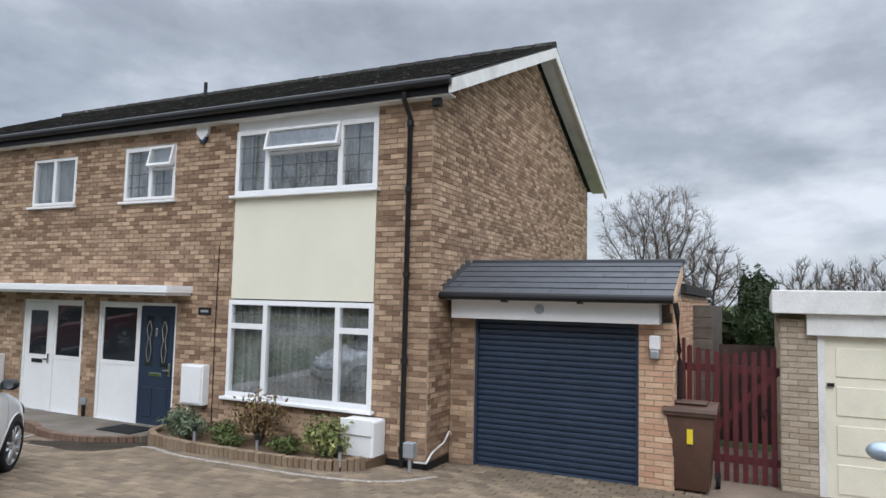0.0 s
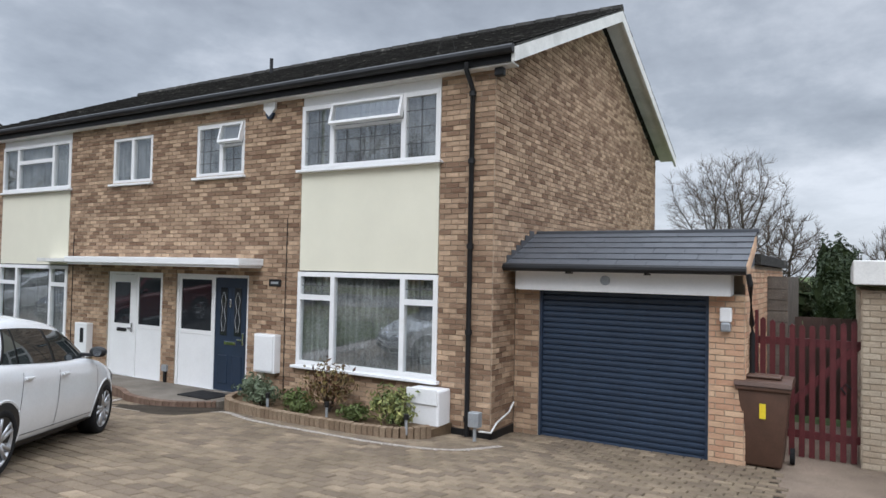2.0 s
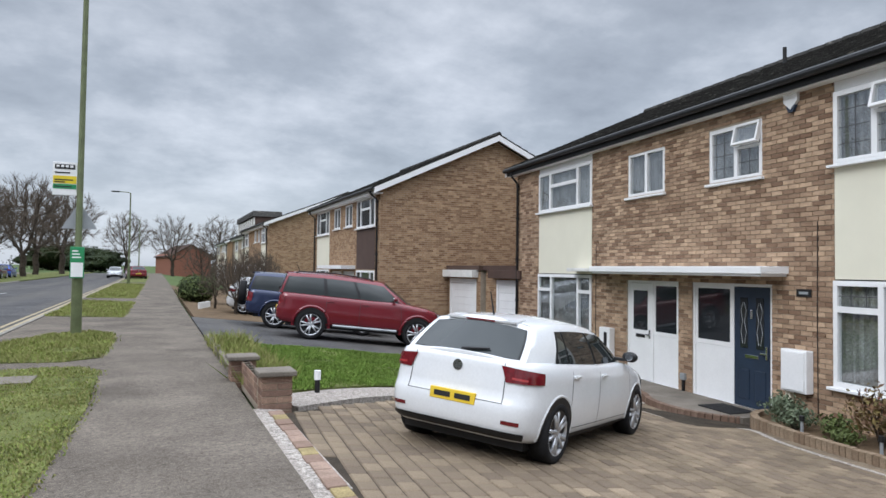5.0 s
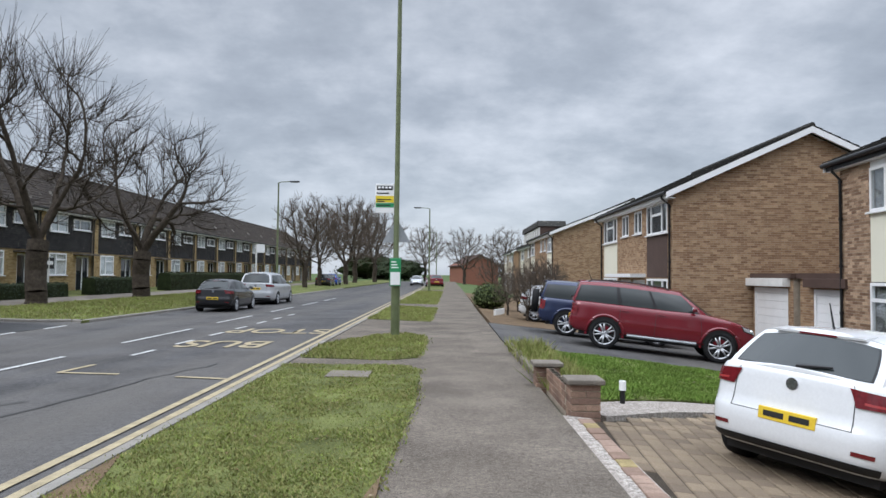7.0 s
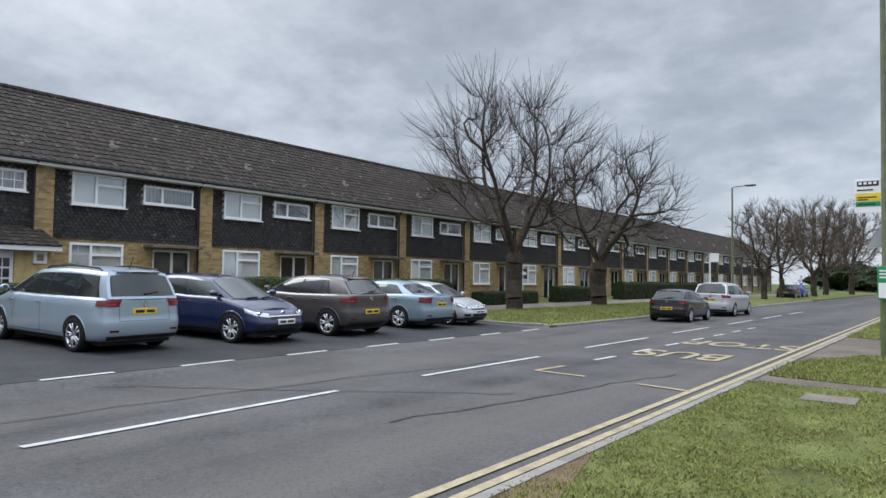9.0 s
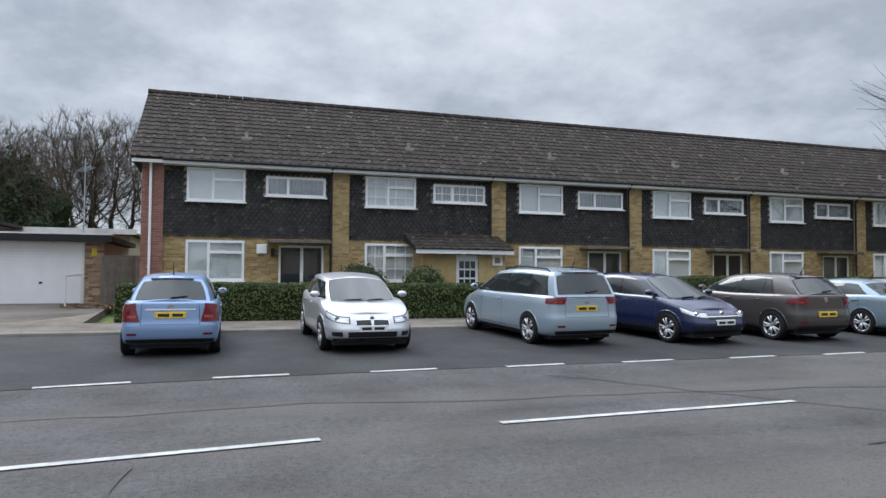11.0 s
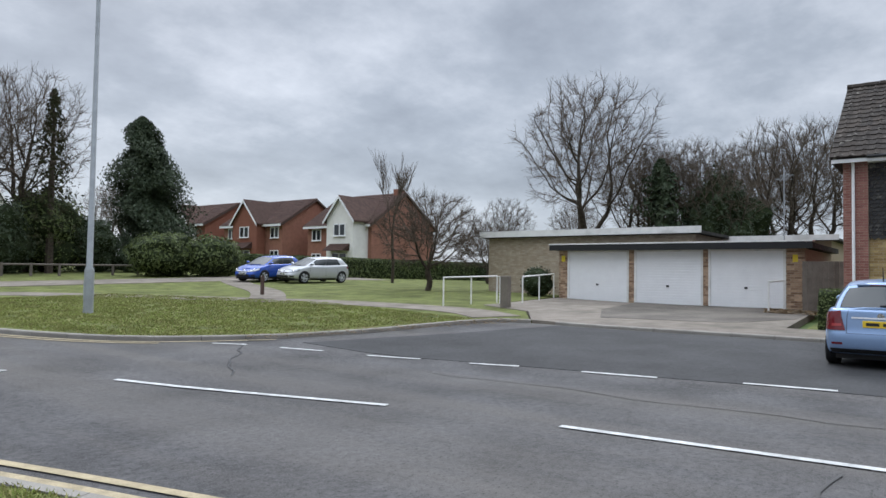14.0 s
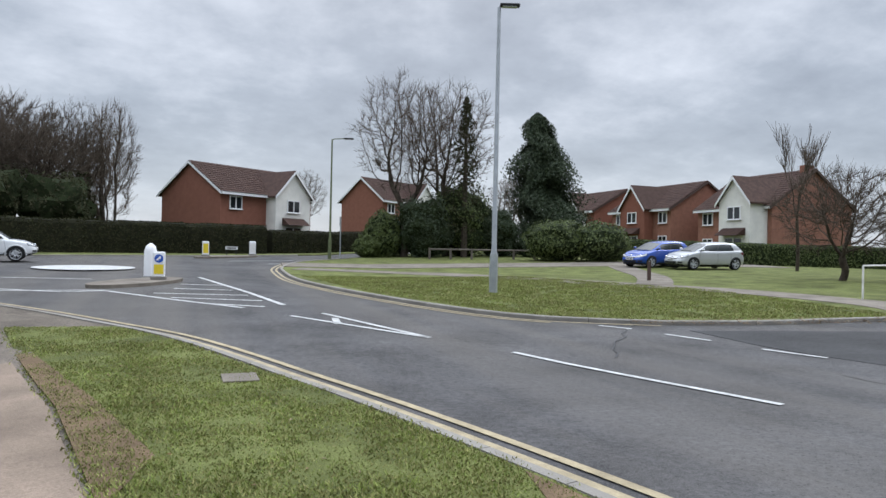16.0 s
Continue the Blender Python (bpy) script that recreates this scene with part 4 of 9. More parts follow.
def our_house():
    H = house
    bm = wall_cells(bmesh.new(), 0.0, 0.25, 0, HL, Z0, EZ - 0.1, HOLES)
    part("front_wall", bm, MORTAR, H)
    poly = [(0.252, Z0), (HD, Z0), (HD, EZ - 0.12), (HD / 2, RZ - 0.2), (0.252, EZ - 0.12)]
    part("gable_wall", prism(poly, "y", 0.0, 0.25), MORTAR, H)
    part("far_gable_wall", prism(poly, "y", HL - 0.25, HL), MORTAR, H)
    part("rear_wall", boxes((HD - 0.25, 0.25, Z0, HD, HL - 0.25, EZ - 0.15)), BRICK, H)
    # Plain inner surfaces, coloured near-black to stand for unlit rooms.
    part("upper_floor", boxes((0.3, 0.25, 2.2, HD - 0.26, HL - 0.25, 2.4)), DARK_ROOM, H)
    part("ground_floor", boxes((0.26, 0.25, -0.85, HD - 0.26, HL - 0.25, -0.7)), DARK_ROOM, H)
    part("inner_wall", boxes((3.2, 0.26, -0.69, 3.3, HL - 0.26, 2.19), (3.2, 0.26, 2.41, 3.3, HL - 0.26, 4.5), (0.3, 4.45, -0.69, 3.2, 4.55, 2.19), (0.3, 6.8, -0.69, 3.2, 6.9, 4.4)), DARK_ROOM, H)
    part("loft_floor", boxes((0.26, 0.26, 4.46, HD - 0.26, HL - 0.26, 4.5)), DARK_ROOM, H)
    bricks_wall("front_bricks", HL, -0.9, EZ - 0.1, [(a, b, c, d) for a, b, c, d in HOLES], BRICK, H, lambda s, h, d: (-d, s, h))
    top = lambda s: (EZ - 0.12) + (RZ - 0.2 - EZ + 0.12) * (1 - abs(s - HD / 2) / (HD / 2))
    bricks_wall("gable_bricks", HD, -0.9, RZ, [(0.72, 9, -1, 1.6)], BRICK, H, lambda s, h, d: (s, -d, h), top=top)
    bricks_wall("far_gable_bricks", HD, -0.9, RZ, [], BRICK, H, lambda s, h, d: (s, HL + d, h), top=top)
    part("plinth", boxes((-0.03, -0.03, Z0, 0.02, 0.84, -0.62), (-0.03, -0.03, Z0, 0.7, 0.02, -0.62)), BLACK, H, "black bitumen painted plinth")
    gable_roof(H, HL, -0.18, HD + 0.55, EZ + 0.06, RZ + 0.09, ROOF_DARK, 0.38, 0.30, 0.27, roll=False, fascia_mat=BLACK, trim=WHITE_OLD)
    # bays: window, panel, window
    for k, (a, b) in enumerate(BAYS):
        part("panel", boxes((-0.012, a + 0.01, 1.54, 0.1, b - 0.01, 3.17)), CREAM, H, "smooth cream render panel")
        part("panel_top", boxes((-0.006, a + 0.01, 4.26, 0.1, b - 0.01, 4.47)), WHITE, H)
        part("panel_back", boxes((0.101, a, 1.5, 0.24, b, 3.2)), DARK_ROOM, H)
        window(H, a, b, 3.19, 4.25, THREE, 0.01, lead=(0, 1, 2, 3) if k == 0 else (), curtain="net", open_pane=2 if k == 0 else None)
        window(H, a - 0.01, b + 0.01, 0.0, 1.52, BIG, 0.005, lead=(1, 4) if k == 0 else (), curtain="net")
    window(H, 4.92, 6.18, 3.2, 4.17, SIDE, 0.04, lead=(0, 2), open_pane=1, curtain="net")
    window(H, 7.46, 8.73, 3.2, 4.15, PAIR, 0.04, curtain="net")
    # doors with side screens
    for a, b, nav in ((4.72, 6.64, True), (7.03, 8.75, False)):
        m = (a + 0.9) if nav else (b - 0.86)
        ent = new("entrance")
        ent.parent = H
        ent.empty_display_size = 0.1
        part("door_frame", boxes((0.02, a, -0.7, 0.1, a + 0.06, 1.45), (0.02, b - 0.06, -0.7, 0.1, b, 1.45), (0.021, a + 0.06, 1.38, 0.1, b - 0.06, 1.449), (0.022, m - 0.03, -0.7, 0.1, m + 0.03, 1.38), (0.0, a, -0.74, 0.12, b, -0.64)), WHITE, ent)
        da, db = (a + 0.06, m - 0.03) if nav else (m + 0.03, b - 0.06)
        sa, sb = (m + 0.03, b - 0.06) if nav else (a + 0.06, m - 0.03)
        part("side_panel", boxes((0.04, sa, -0.64, 0.08, sb, 0.32), bevel=0.01), WHITE, ent)
        part("side_pane", boxes((0.05, sa + 0.05, 0.4, 0.06, sb - 0.05, 1.33)), GLASS, ent)
        part("side_bead", boxes((0.035, sa, 0.32, 0.08, sb, 0.4), (0.035, sa, 0.4, 0.08, sa + 0.05, 1.38), (0.035, sb - 0.05, 0.4, 0.08, sb, 1.38), (0.035, sa + 0.05, 1.33, 0.08, sb - 0.05, 1.38)), WHITE, ent)
        door = part("door", boxes((0.03, da, -0.63, 0.075, db, 1.375), bevel=0.006), NAVY if nav else WHITE, ent, "dark navy panelled front door" if nav else "white half-glazed front door")
        w = db - da
        if nav:
            for c in (0.28, 0.72):
                part("door_light", boxes((0.022, da + w * c - 0.085, 0.35, 0.031, da + w * c + 0.085, 1.2), bevel=0.003), GLASS, ent)
                bm = bmesh.new()
                for s in (-1, 1):
                    tube(bm, [(0.02, da + w * c + s * 0.02, 0.42), (0.02, da + w * c + s * 0.06, 0.62), (0.02, da + w * c + s * 0.02, 0.8), (0.02, da + w * c + s * 0.06, 0.98), (0.02, da + w * c + s * 0.01, 1.12)], 0.006, 5)
                part("glass_tracery", bm, STEEL, ent)
            for c in (0.28, 0.72):
                part("door_moulding", boxes((0.02, da + w * c - 0.12, -0.5, 0.034, da + w * c + 0.12, 0.0), bevel=0.012), NAVY, ent)
            part("letter_plate", boxes((0.015, da + w * 0.32, 0.19, 0.032, da + w * 0.68, 0.25), bevel=0.005), CHROME, ent, "brass letter plate")
            part("knocker", boxes((0.008, da + w * 0.47, 0.85, 0.03, da + w * 0.53, 1.0), bevel=0.01), CHROME, ent)
            part("door_handle", boxes((-0.01, da + 0.05, 0.28, 0.01, da + 0.2, 0.31), (0.0, da + 0.05, 0.2, 0.03, da + 0.09, 0.42), bevel=0.006), CHROME, ent)
        else:
            part("door_light", boxes((0.022, da + 0.14, 0.4, 0.031, db - 0.14, 1.22), bevel=0.003), GLASS, ent)
            part("letter_plate", boxes((0.015, da + w * 0.3, 0.24, 0.032, da + w * 0.7, 0.31), bevel=0.005), BLACK, ent)
            part("door_handle", boxes((-0.01, da + 0.03, 0.3, 0.01, da + 0.17, 0.33), (0.0, da + 0.03, 0.24, 0.03, da + 0.07, 0.42), bevel=0.006), CHROME, ent)
    part("canopy", boxes((-0.52, 4.42, 1.56, -0.004, 9.35, 1.62), (-0.56, 4.38, 1.6, -0.004, 9.4, 1.72), bevel=0.01), WHITE, H, "flat white canopy over both front doors")
    part("canopy_trim", boxes((-0.3, 9.41, 1.6, -0.004, 10.9, 1.68), bevel=0.01), WHITE_OLD, H)
    downpipe(H, 0.33, -0.8, EZ - 0.35, xg=-0.27)
    downpipe(H, HL - 0.15, -0.8, EZ - 0.35, xg=-0.27)
    part("vent_pipe", cyl(3.8, 8.2, 6.2, 6.8, 0.045, 10), BLACK, H)
    for y in (3.2, 9.5):
        part("roof_vent", boxes((4.0, y - 0.2, 6.4, 4.35, y + 0.2, 6.6), bevel=0.03), ROOF_DARK, H)
    part("cable", tube(bmesh.new(), [(-0.018, 3.84, -0.6), (-0.018, 3.85, 1.0), (-0.018, 3.84, 2.4)], 0.008, 6), BLACK, H)
    part("cable", tube(bmesh.new(), [(-0.018, 10.0, -0.6), (-0.018, 10.0, 2.2)], 0.008, 6), BLACK, H)


our_house()


def our_garage():
    g = thing("garage", 8.902, 3.47, 0, -4.4, "attached brick garage with navy roller door and slate roof", "garage")
    w = 0.72
    for q in ((w, -0.40, -1, w + 0.22, -0.02, 1.36), (w, -3.12, -1, w + 0.22, -2.70, 1.36), (w + 0.23, -3.12, -1, 6.2, -2.9, 1.75), (6.2, -3.12, -1, 6.4, -0.02, 1.75)):
        part("wall", boxes(q), MORTAR, g)
    bricks_wall("pier_bricks", 0.42, -0.9, 1.36, [], BRICK_LIGHT, g, lambda s, h, d: (w - d, -3.12 + s, h))
    bricks_wall("side_bricks", 5.6, -0.9, 1.7, [], BRICK_LIGHT, g, lambda s, h, d: (w + s, -3.12 - d, h))
    bricks_wall("inner_pier_bricks", 0.38, -0.9, 1.36, [], BRICK, g, lambda s, h, d: (w - d, -0.40 + s, h))
    door = new("roller_door")
    door.parent = g
    door.empty_display_size = 0.1
    for k in range(27):
        z = -0.78 + k * 0.079
        part("slat", prism([(w + 0.06, z), (w + 0.045, z + 0.012), (w + 0.04, z + 0.04), (w + 0.045, z + 0.066), (w + 0.06, z + 0.078), (w + 0.075, z + 0.078), (w + 0.075, z)], "y", -2.69, -0.41), NAVY, door)
    part("guide", boxes((w + 0.01, -2.72, -0.78, w + 0.05, -2.66, 1.35), (w + 0.01, -0.44, -0.78, w + 0.05, -0.38, 1.35)), NAVY, door)
    part("beam", boxes((w - 0.2, -2.98, 1.34, w + 0.1, -0.1, 1.66), bevel=0.008), WHITE, g, "white boarded beam over the door")
    part("beam_cap", boxes((w - 0.27, -3.1, 1.6, w - 0.195, -0.05, 1.69), bevel=0.006), WHITE, g)
    bm = tube(bmesh.new(), [(w - 0.19, -1.42, 1.5), (w - 0.22, -1.42, 1.5)], 0.065, 20)
    part("emblem", bm, STEEL, g, "small round grey emblem")
    part("roof", prism([(w - 0.3, 1.68), (w + 0.8, 2.17), (w + 0.8, 1.74), (w - 0.1, 1.66)], "y", -3.14, -0.02), ROOF_SLATE, g)
    t = tile_rows("slating", ROOF_SLATE, g, 3.16, w - 0.34, 1.70, w + 0.8, 2.2, 0.42, 0.2, 0.012, roll=False, jag=0.002)
    t.location.y = -3.17
    part("ridge_cap", boxes((w + 0.73, -3.2, 2.17, w + 0.88, -0.02, 2.23), bevel=0.01), ROOF_SLATE, g)
    part("flat_roof", boxes((w + 0.96, -3.2, 1.76, 6.5, -0.02, 1.9)), ROOF_DARK, g)
    part("bargeboard", prism([(w - 0.3, 1.64), (w + 0.8, 2.13), (w + 0.8, 1.97), (w - 0.3, 1.5)], "y", -3.165, -3.13), BRICK_LIGHT, g)
    bm = tube(bmesh.new(), [(w - 0.4, -3.18, 1.66), (w - 0.4, -0.0, 1.66)], 0.055, 10)
    part("gutter", bm, BLACK, g)
    bm = tube(bmesh.new(), [(w - 0.4, -3.2, 1.62), (w - 0.38, -3.22, 1.5), (w + 0.22, -3.175, 1.0), (w + 0.28, -3.175, 0.86), (w + 0.28, -3.175, -0.8)], 0.034, 10)
    part("downpipe", bm, BLACK, g)
    for y in (-0.95, -2.0):
        part("gutter_bracket", boxes((w - 0.4, y - 0.02, 1.58, w - 0.12, y + 0.02, 1.66)), BLACK, g)
    # stepped lead flashing up the gable
    st = [(w - 0.32 + 0.16 * k, 1.74 + 0.079 * k) for k in range(6)]
    for k, (a, b) in enumerate(st):
        part("flashing", boxes((a, -0.022 - 0.001 * (k % 2), b - 0.06, a + 0.17, -0.012, b + 0.09)), LEAD, g)
    lamp = tagged(new("wall_lamp"), "small white bulkhead lamp on the garage pier", "lamp")
    lamp.matrix_world = g.matrix_world
    part("lamp_body", boxes((w - 0.1, -2.98, 1.02, w - 0.014, -2.84, 1.2), bevel=0.02), WHITE, lamp)
    part("lamp_glass", boxes((w - 0.11, -2.97, 0.9, w - 0.02, -2.85, 1.02), bevel=0.025), STEEL, lamp)


our_garage()


def side_structures():
    # board-clad lean-to behind the garage side passage
    s = thing("shed", 12.0, 0.42, 0, -4.4, "grey boarded shed behind the garage", "shed")
    for k in range(14):
        part("board", boxes((0, -0.62, -0.8 + k * 0.17, 0.05 + 0.012 * (k % 2), 0.0, -0.64 + k * 0.17)), WOOD_GREY, s)
    part("body", boxes((0.06, -0.6, -0.8, 3, -0.02, 1.6)), WOOD_GREY, s)
    # picket gate
    gt = thing("gate", 10.35, 0.18, level(10.4, 0), -4.4, "closed red-brown stained picket gate", "gate")
    n = 10
    for k in range(n):
        y = -0.06 - k * 0.117
        z = 1.86 - 0.08 * math.sin(math.pi * k / (n - 1))
        part("picket", prism([(y - 0.034, 0.06), (y + 0.034, 0.06), (y + 0.034, z - 0.03), (y, z), (y - 0.034, z - 0.03)], "x", 0.0, 0.022), WOOD_RED, gt)
    part("rail", boxes((0.022, -1.2, 0.3, 0.06, 0.0, 0.4)), WOOD_RED, gt)
    part("rail", boxes((0.022, -1.2, 1.5, 0.06, 0.0, 1.6)), WOOD_RED, gt)
    part("brace", prism([(-0.02, 0.4), (-0.14, 0.4), (-1.18, 1.5), (-1.06, 1.5)], "x", 0.023, 0.058), WOOD_RED, gt)
    part("post", boxes((-0.02, 0.0, 0, 0.09, 0.1, 1.95)), WOOD_RED, gt)
    part("post", boxes((-0.02, -1.32, 0, 0.09, -1.22, 1.95)), WOOD_RED, gt)
    part("latch", tube(bmesh.new(), [(-0.02, -1.08, 1.0), (-0.03, -1.02, 1.06), (-0.03, -0.97, 1.0), (-0.02, -1.02, 0.93)], 0.012, 6), BLACK, gt)
    f = thing("fence", 14.0, 0.6, level(14, 0), -4.4, "dark brown panel fence at the back", "fence")
    for k in range(16):
        part("board", boxes((0, -0.15 - k * 0.15, 0, 0.02 + 0.008 * (k % 2), -0.005 - k * 0.15, 1.75)), BROWN_PANEL, f)
    # next door's garage
    n = thing("garage", 10.1, -1.0, 0, -4.4, "flat-roofed brick garage with cream up-and-over door", "garage")
    for q in ((0, -0.42, -1, 0.22, 0, 1.45), (0.23, -0.2, -1, 5.5, 0, 1.45), (0, -3.9, -1, 0.22, -3.3, 1.45), (5.5, -3.9, -1, 5.7, 0, 1.45)):
        part("wall", boxes(q), MORTAR, n)
    bricks_wall("pier_bricks", 0.42, -0.9, 1.45, [], BRICK_GREY, n, lambda s, h, d: (-d, -0.42 + s, h))
    bricks_wall("side_bricks", 5.5, -0.9, 1.45, [], BRICK_GREY, n, lambda s, h, d: (s, d, h))
    part("roof_edge", boxes((-0.18, -4.0, 1.52, 5.8, 0.1, 1.82), bevel=0.012), WHITE_OLD, n, "deep white fascia round the flat roof")
    part("lintel", boxes((-0.1, -3.5, 1.25, 0.1, -0.3, 1.52), bevel=0.008), WHITE_OLD, n)
    part("door_frame", boxes((-0.02, -0.5, -0.9, 0.06, -0.42, 1.26), (-0.02, -3.3, -0.9, 0.06, -3.22, 1.26)), WHITE_OLD, n)
    part("door", boxes((0.0, -3.22, -0.82, 0.04, -0.5, 1.25)), CREAM_DOOR, n, "cream panelled garage door")
    for k in range(4):
        for j in range(3):
            part("door_panel", boxes((-0.012, -0.62 - j * 0.88, -0.7 + k * 0.48, 0.001, -1.36 - j * 0.88, -0.34 + k * 0.48), bevel=0.005), CREAM_DOOR, n)
    part("door_handle", boxes((-0.04, -0.6, 0.62, 0.0, -0.52, 0.66)), BLACK, n)


side_structures()


# ---- terrace over the road ----
UL = 5.62


def terrace_unit(first=False):
    h = thing("terraced_house", 0, 0, 0, 180, "terraced house with yellow brick below and dark hung tiles above", "house", "terrace over the road")
    holes = [(3.21, 4.96, 3.84, 4.88), (0.67, 2.58, 4.08, 4.72), (3.21, 4.96, 1.35, 2.62), (0.7, 2.15, 0.4, 2.5)]
    part("wall", wall_cells(bmesh.new(), 0.0, 0.25, 0, UL, 0, 4.95, holes), MORTAR, h)
    part("rear_wall", boxes((8.0, 0, 0, 8.2, UL, 4.95)), BRICK_YEL, h)
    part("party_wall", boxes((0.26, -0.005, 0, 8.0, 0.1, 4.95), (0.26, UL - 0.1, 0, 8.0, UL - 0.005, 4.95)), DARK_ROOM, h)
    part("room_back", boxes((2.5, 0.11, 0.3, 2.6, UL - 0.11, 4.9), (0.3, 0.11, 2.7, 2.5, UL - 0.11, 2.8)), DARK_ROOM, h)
    bricks_wall("bricks", UL, 0.1, 2.78, holes, BRICK_YEL, h, lambda s, z, d: (-d, s, z))
    bricks_wall("pilaster_bricks", 0.55, 0.1, 4.95, [], BRICK_YEL, h, lambda s, z, d: (-0.14 - d, s - 0.1, z))
    part("pilaster", boxes((-0.14, -0.1, 0, -0.02, 0.45, 4.95)), MORTAR, h)
    # hung tiles with pointed tails
    verts, faces = [], []
    z = 2.72
    r = 0
    while z < 4.93:
        s = 0.46 - (r % 2) * 0.085
        while s < UL:
            a, b = max(0.46, s) + 0.003, min(UL, s + 0.17) - 0.003
            mid = (a + b) / 2
            if b - a > 0.05 and not any(q[0] - 0.03 < mid < q[1] + 0.03 and q[2] - 0.02 < z + 0.08 < q[3] for q in holes):
                k = len(verts)
                o = 0.052 + random.uniform(0, 0.008)
                verts += [(-o, a, z + 0.05), (-o, mid, z), (-o, b, z + 0.05), (-0.026, b, z + 0.14), (-0.026, a, z + 0.14), (-o + 0.014, a, z + 0.05), (-o + 0.014, mid, z), (-o + 0.014, b, z + 0.05)]
                faces += [(k, k + 4, k + 3, k + 2, k + 1), (k, k + 1, k + 6, k + 5), (k + 1, k + 2, k + 7, k + 6), (k, k + 5, k + 4), (k + 2, k + 3, k + 7)]
            s += 0.17
        z += 0.112
        r += 1
    tagged(raw("hung_tiles", verts, faces, HUNG, h), kind="stuff")
    window(h, 3.21, 4.96, 3.84, 4.88, [(0, 0.56, 0, 0.68), (0, 0.56, 0.68, 1), (0.56, 1, 0, 1)], -0.03, curtain="blind")
    window(h, 0.67, 2.58, 4.08, 4.72, [(0, 0.64, 0, 1), (0.64, 1, 0, 1)], -0.03, curtain="net")
    window(h, 3.21, 4.96, 1.35, 2.62, [(0, 0.62, 0, 0.72), (0, 0.62, 0.72, 1), (0.62, 1, 0, 1)], 0.0, curtain="blind")
    ent = new("entrance")
    ent.parent = h
    part("door_frame", boxes((0.02, 0.7, 0.4, 0.1, 0.77, 2.5), (0.02, 2.08, 0.4, 0.1, 2.15, 2.5), (0.021, 0.77, 2.43, 0.1, 2.08, 2.499), (0.022, 1.36, 0.4, 0.1, 1.46, 2.43)), WHITE, ent)
    part("door", boxes((0.05, 1.46, 0.4, 0.08, 2.08, 2.43)), GLASS, ent, "dark glazed front door")
    part("side_pane", boxes((0.05, 0.77, 0.4, 0.08, 1.36, 2.43)), GLASS, ent)
    part("porch_slab", boxes((-0.62, 0.55, 2.56, -0.004, 2.5, 2.66), bevel=0.01), WOOD_GREY, h, "thin grey porch slab")
    xf, xb, ze, zr = -0.38, 8.5, 5.08, 8.12
    part("roof", prism([(xf, ze), ((xf + xb) / 2, zr), (xb, ze), (xb, ze - 0.1), (xf, ze - 0.1)], "y", 0, UL), ROOF_BROWN, h)
    tile_rows("roof_tiles", ROOF_BROWN, h, UL, xf - 0.05, ze - 0.01, (xf + xb) / 2, zr, 0.3, 0.33, 0.024)
    part("fascia", boxes((xf - 0.02, 0, ze - 0.16, xf + 0.01, UL, ze - 0.06)), WHITE, h)
    part("soffit", boxes((xf, 0, ze - 0.17, -0.02, UL, ze - 0.15)), WHITE_OLD, h)
    part("gutter", tube(bmesh.new(), [(xf - 0.07, 0, ze - 0.03), (xf - 0.07, UL, ze - 0.03)], 0.05, 8), BLACK, h)
    part("downpipe", tube(bmesh.new(), [(xf - 0.05, 0.5, ze - 0.05), (-0.19, 0.5, ze - 0.3), (-0.19, 0.5, 0.4)], 0.035, 8), BLACK, h)
    bm = bmesh.new()
    for k in range(12):
        tube(bm, [((xf + xb) / 2, k * UL / 12, zr + 0.02), ((xf + xb) / 2, (k + 0.97) * UL / 12, zr + 0.03)], 0.12, 8)
    part("ridge_tiles", bm, ROOF_BROWN, h)
    part("vent", boxes((0.9, 3.0, 5.98, 1.1, 3.35, 6.12), (1.02, 3.12, 6.1, 1.12, 3.24, 6.32), bevel=0.02), KERB, h, "pale lead roof vent")
    return h


unit = terrace_unit()
unit.matrix_world = pose(-22.7, 3.87, 0, 0, 0, 180)
for k in range(1, 20):
    c = copy_thing(unit, pose(-22.7, 3.87 + UL * k, 0, 0, 0, 180))
    if k == 1:
        second = c

# glazing bars of the second house, extract box and lantern of the first
for a, b, c, d, nu, nv in ((3.21, 4.96, 3.84, 4.88, 5, 3), (0.67, 2.58, 4.08, 4.72, 6, 2), (3.21, 4.96, 1.35, 2.62, 5, 3)):
    for k in range(1, nu):
        part("glazing_bar", boxes((-0.05, a + (b - a) * k / nu - 0.012, c + 0.08, -0.037, a + (b - a) * k / nu + 0.012, d - 0.08)), WHITE, second)
    for k in range(1, nv):
        part("glazing_bar", boxes((-0.048, a + 0.08, c + (d - c) * k / nv - 0.012, -0.038, b - 0.08, c + (d - c) * k / nv + 0.012)), WHITE, second)
part("extract_box", boxes((-0.08, 2.52, 2.22, -0.014, 2.84, 2.52), bevel=0.015), WHITE, unit, "white extract box on the wall")
part("lantern", boxes((-0.16, 2.28, 2.12, -0.05, 2.40, 2.4), bevel=0.02), BLACK, unit, "black wall lantern")
part("aerial_socket", boxes((-0.09, 5.0, 2.72, -0.06, 5.2, 2.8), bevel=0.01), BLACK, unit)


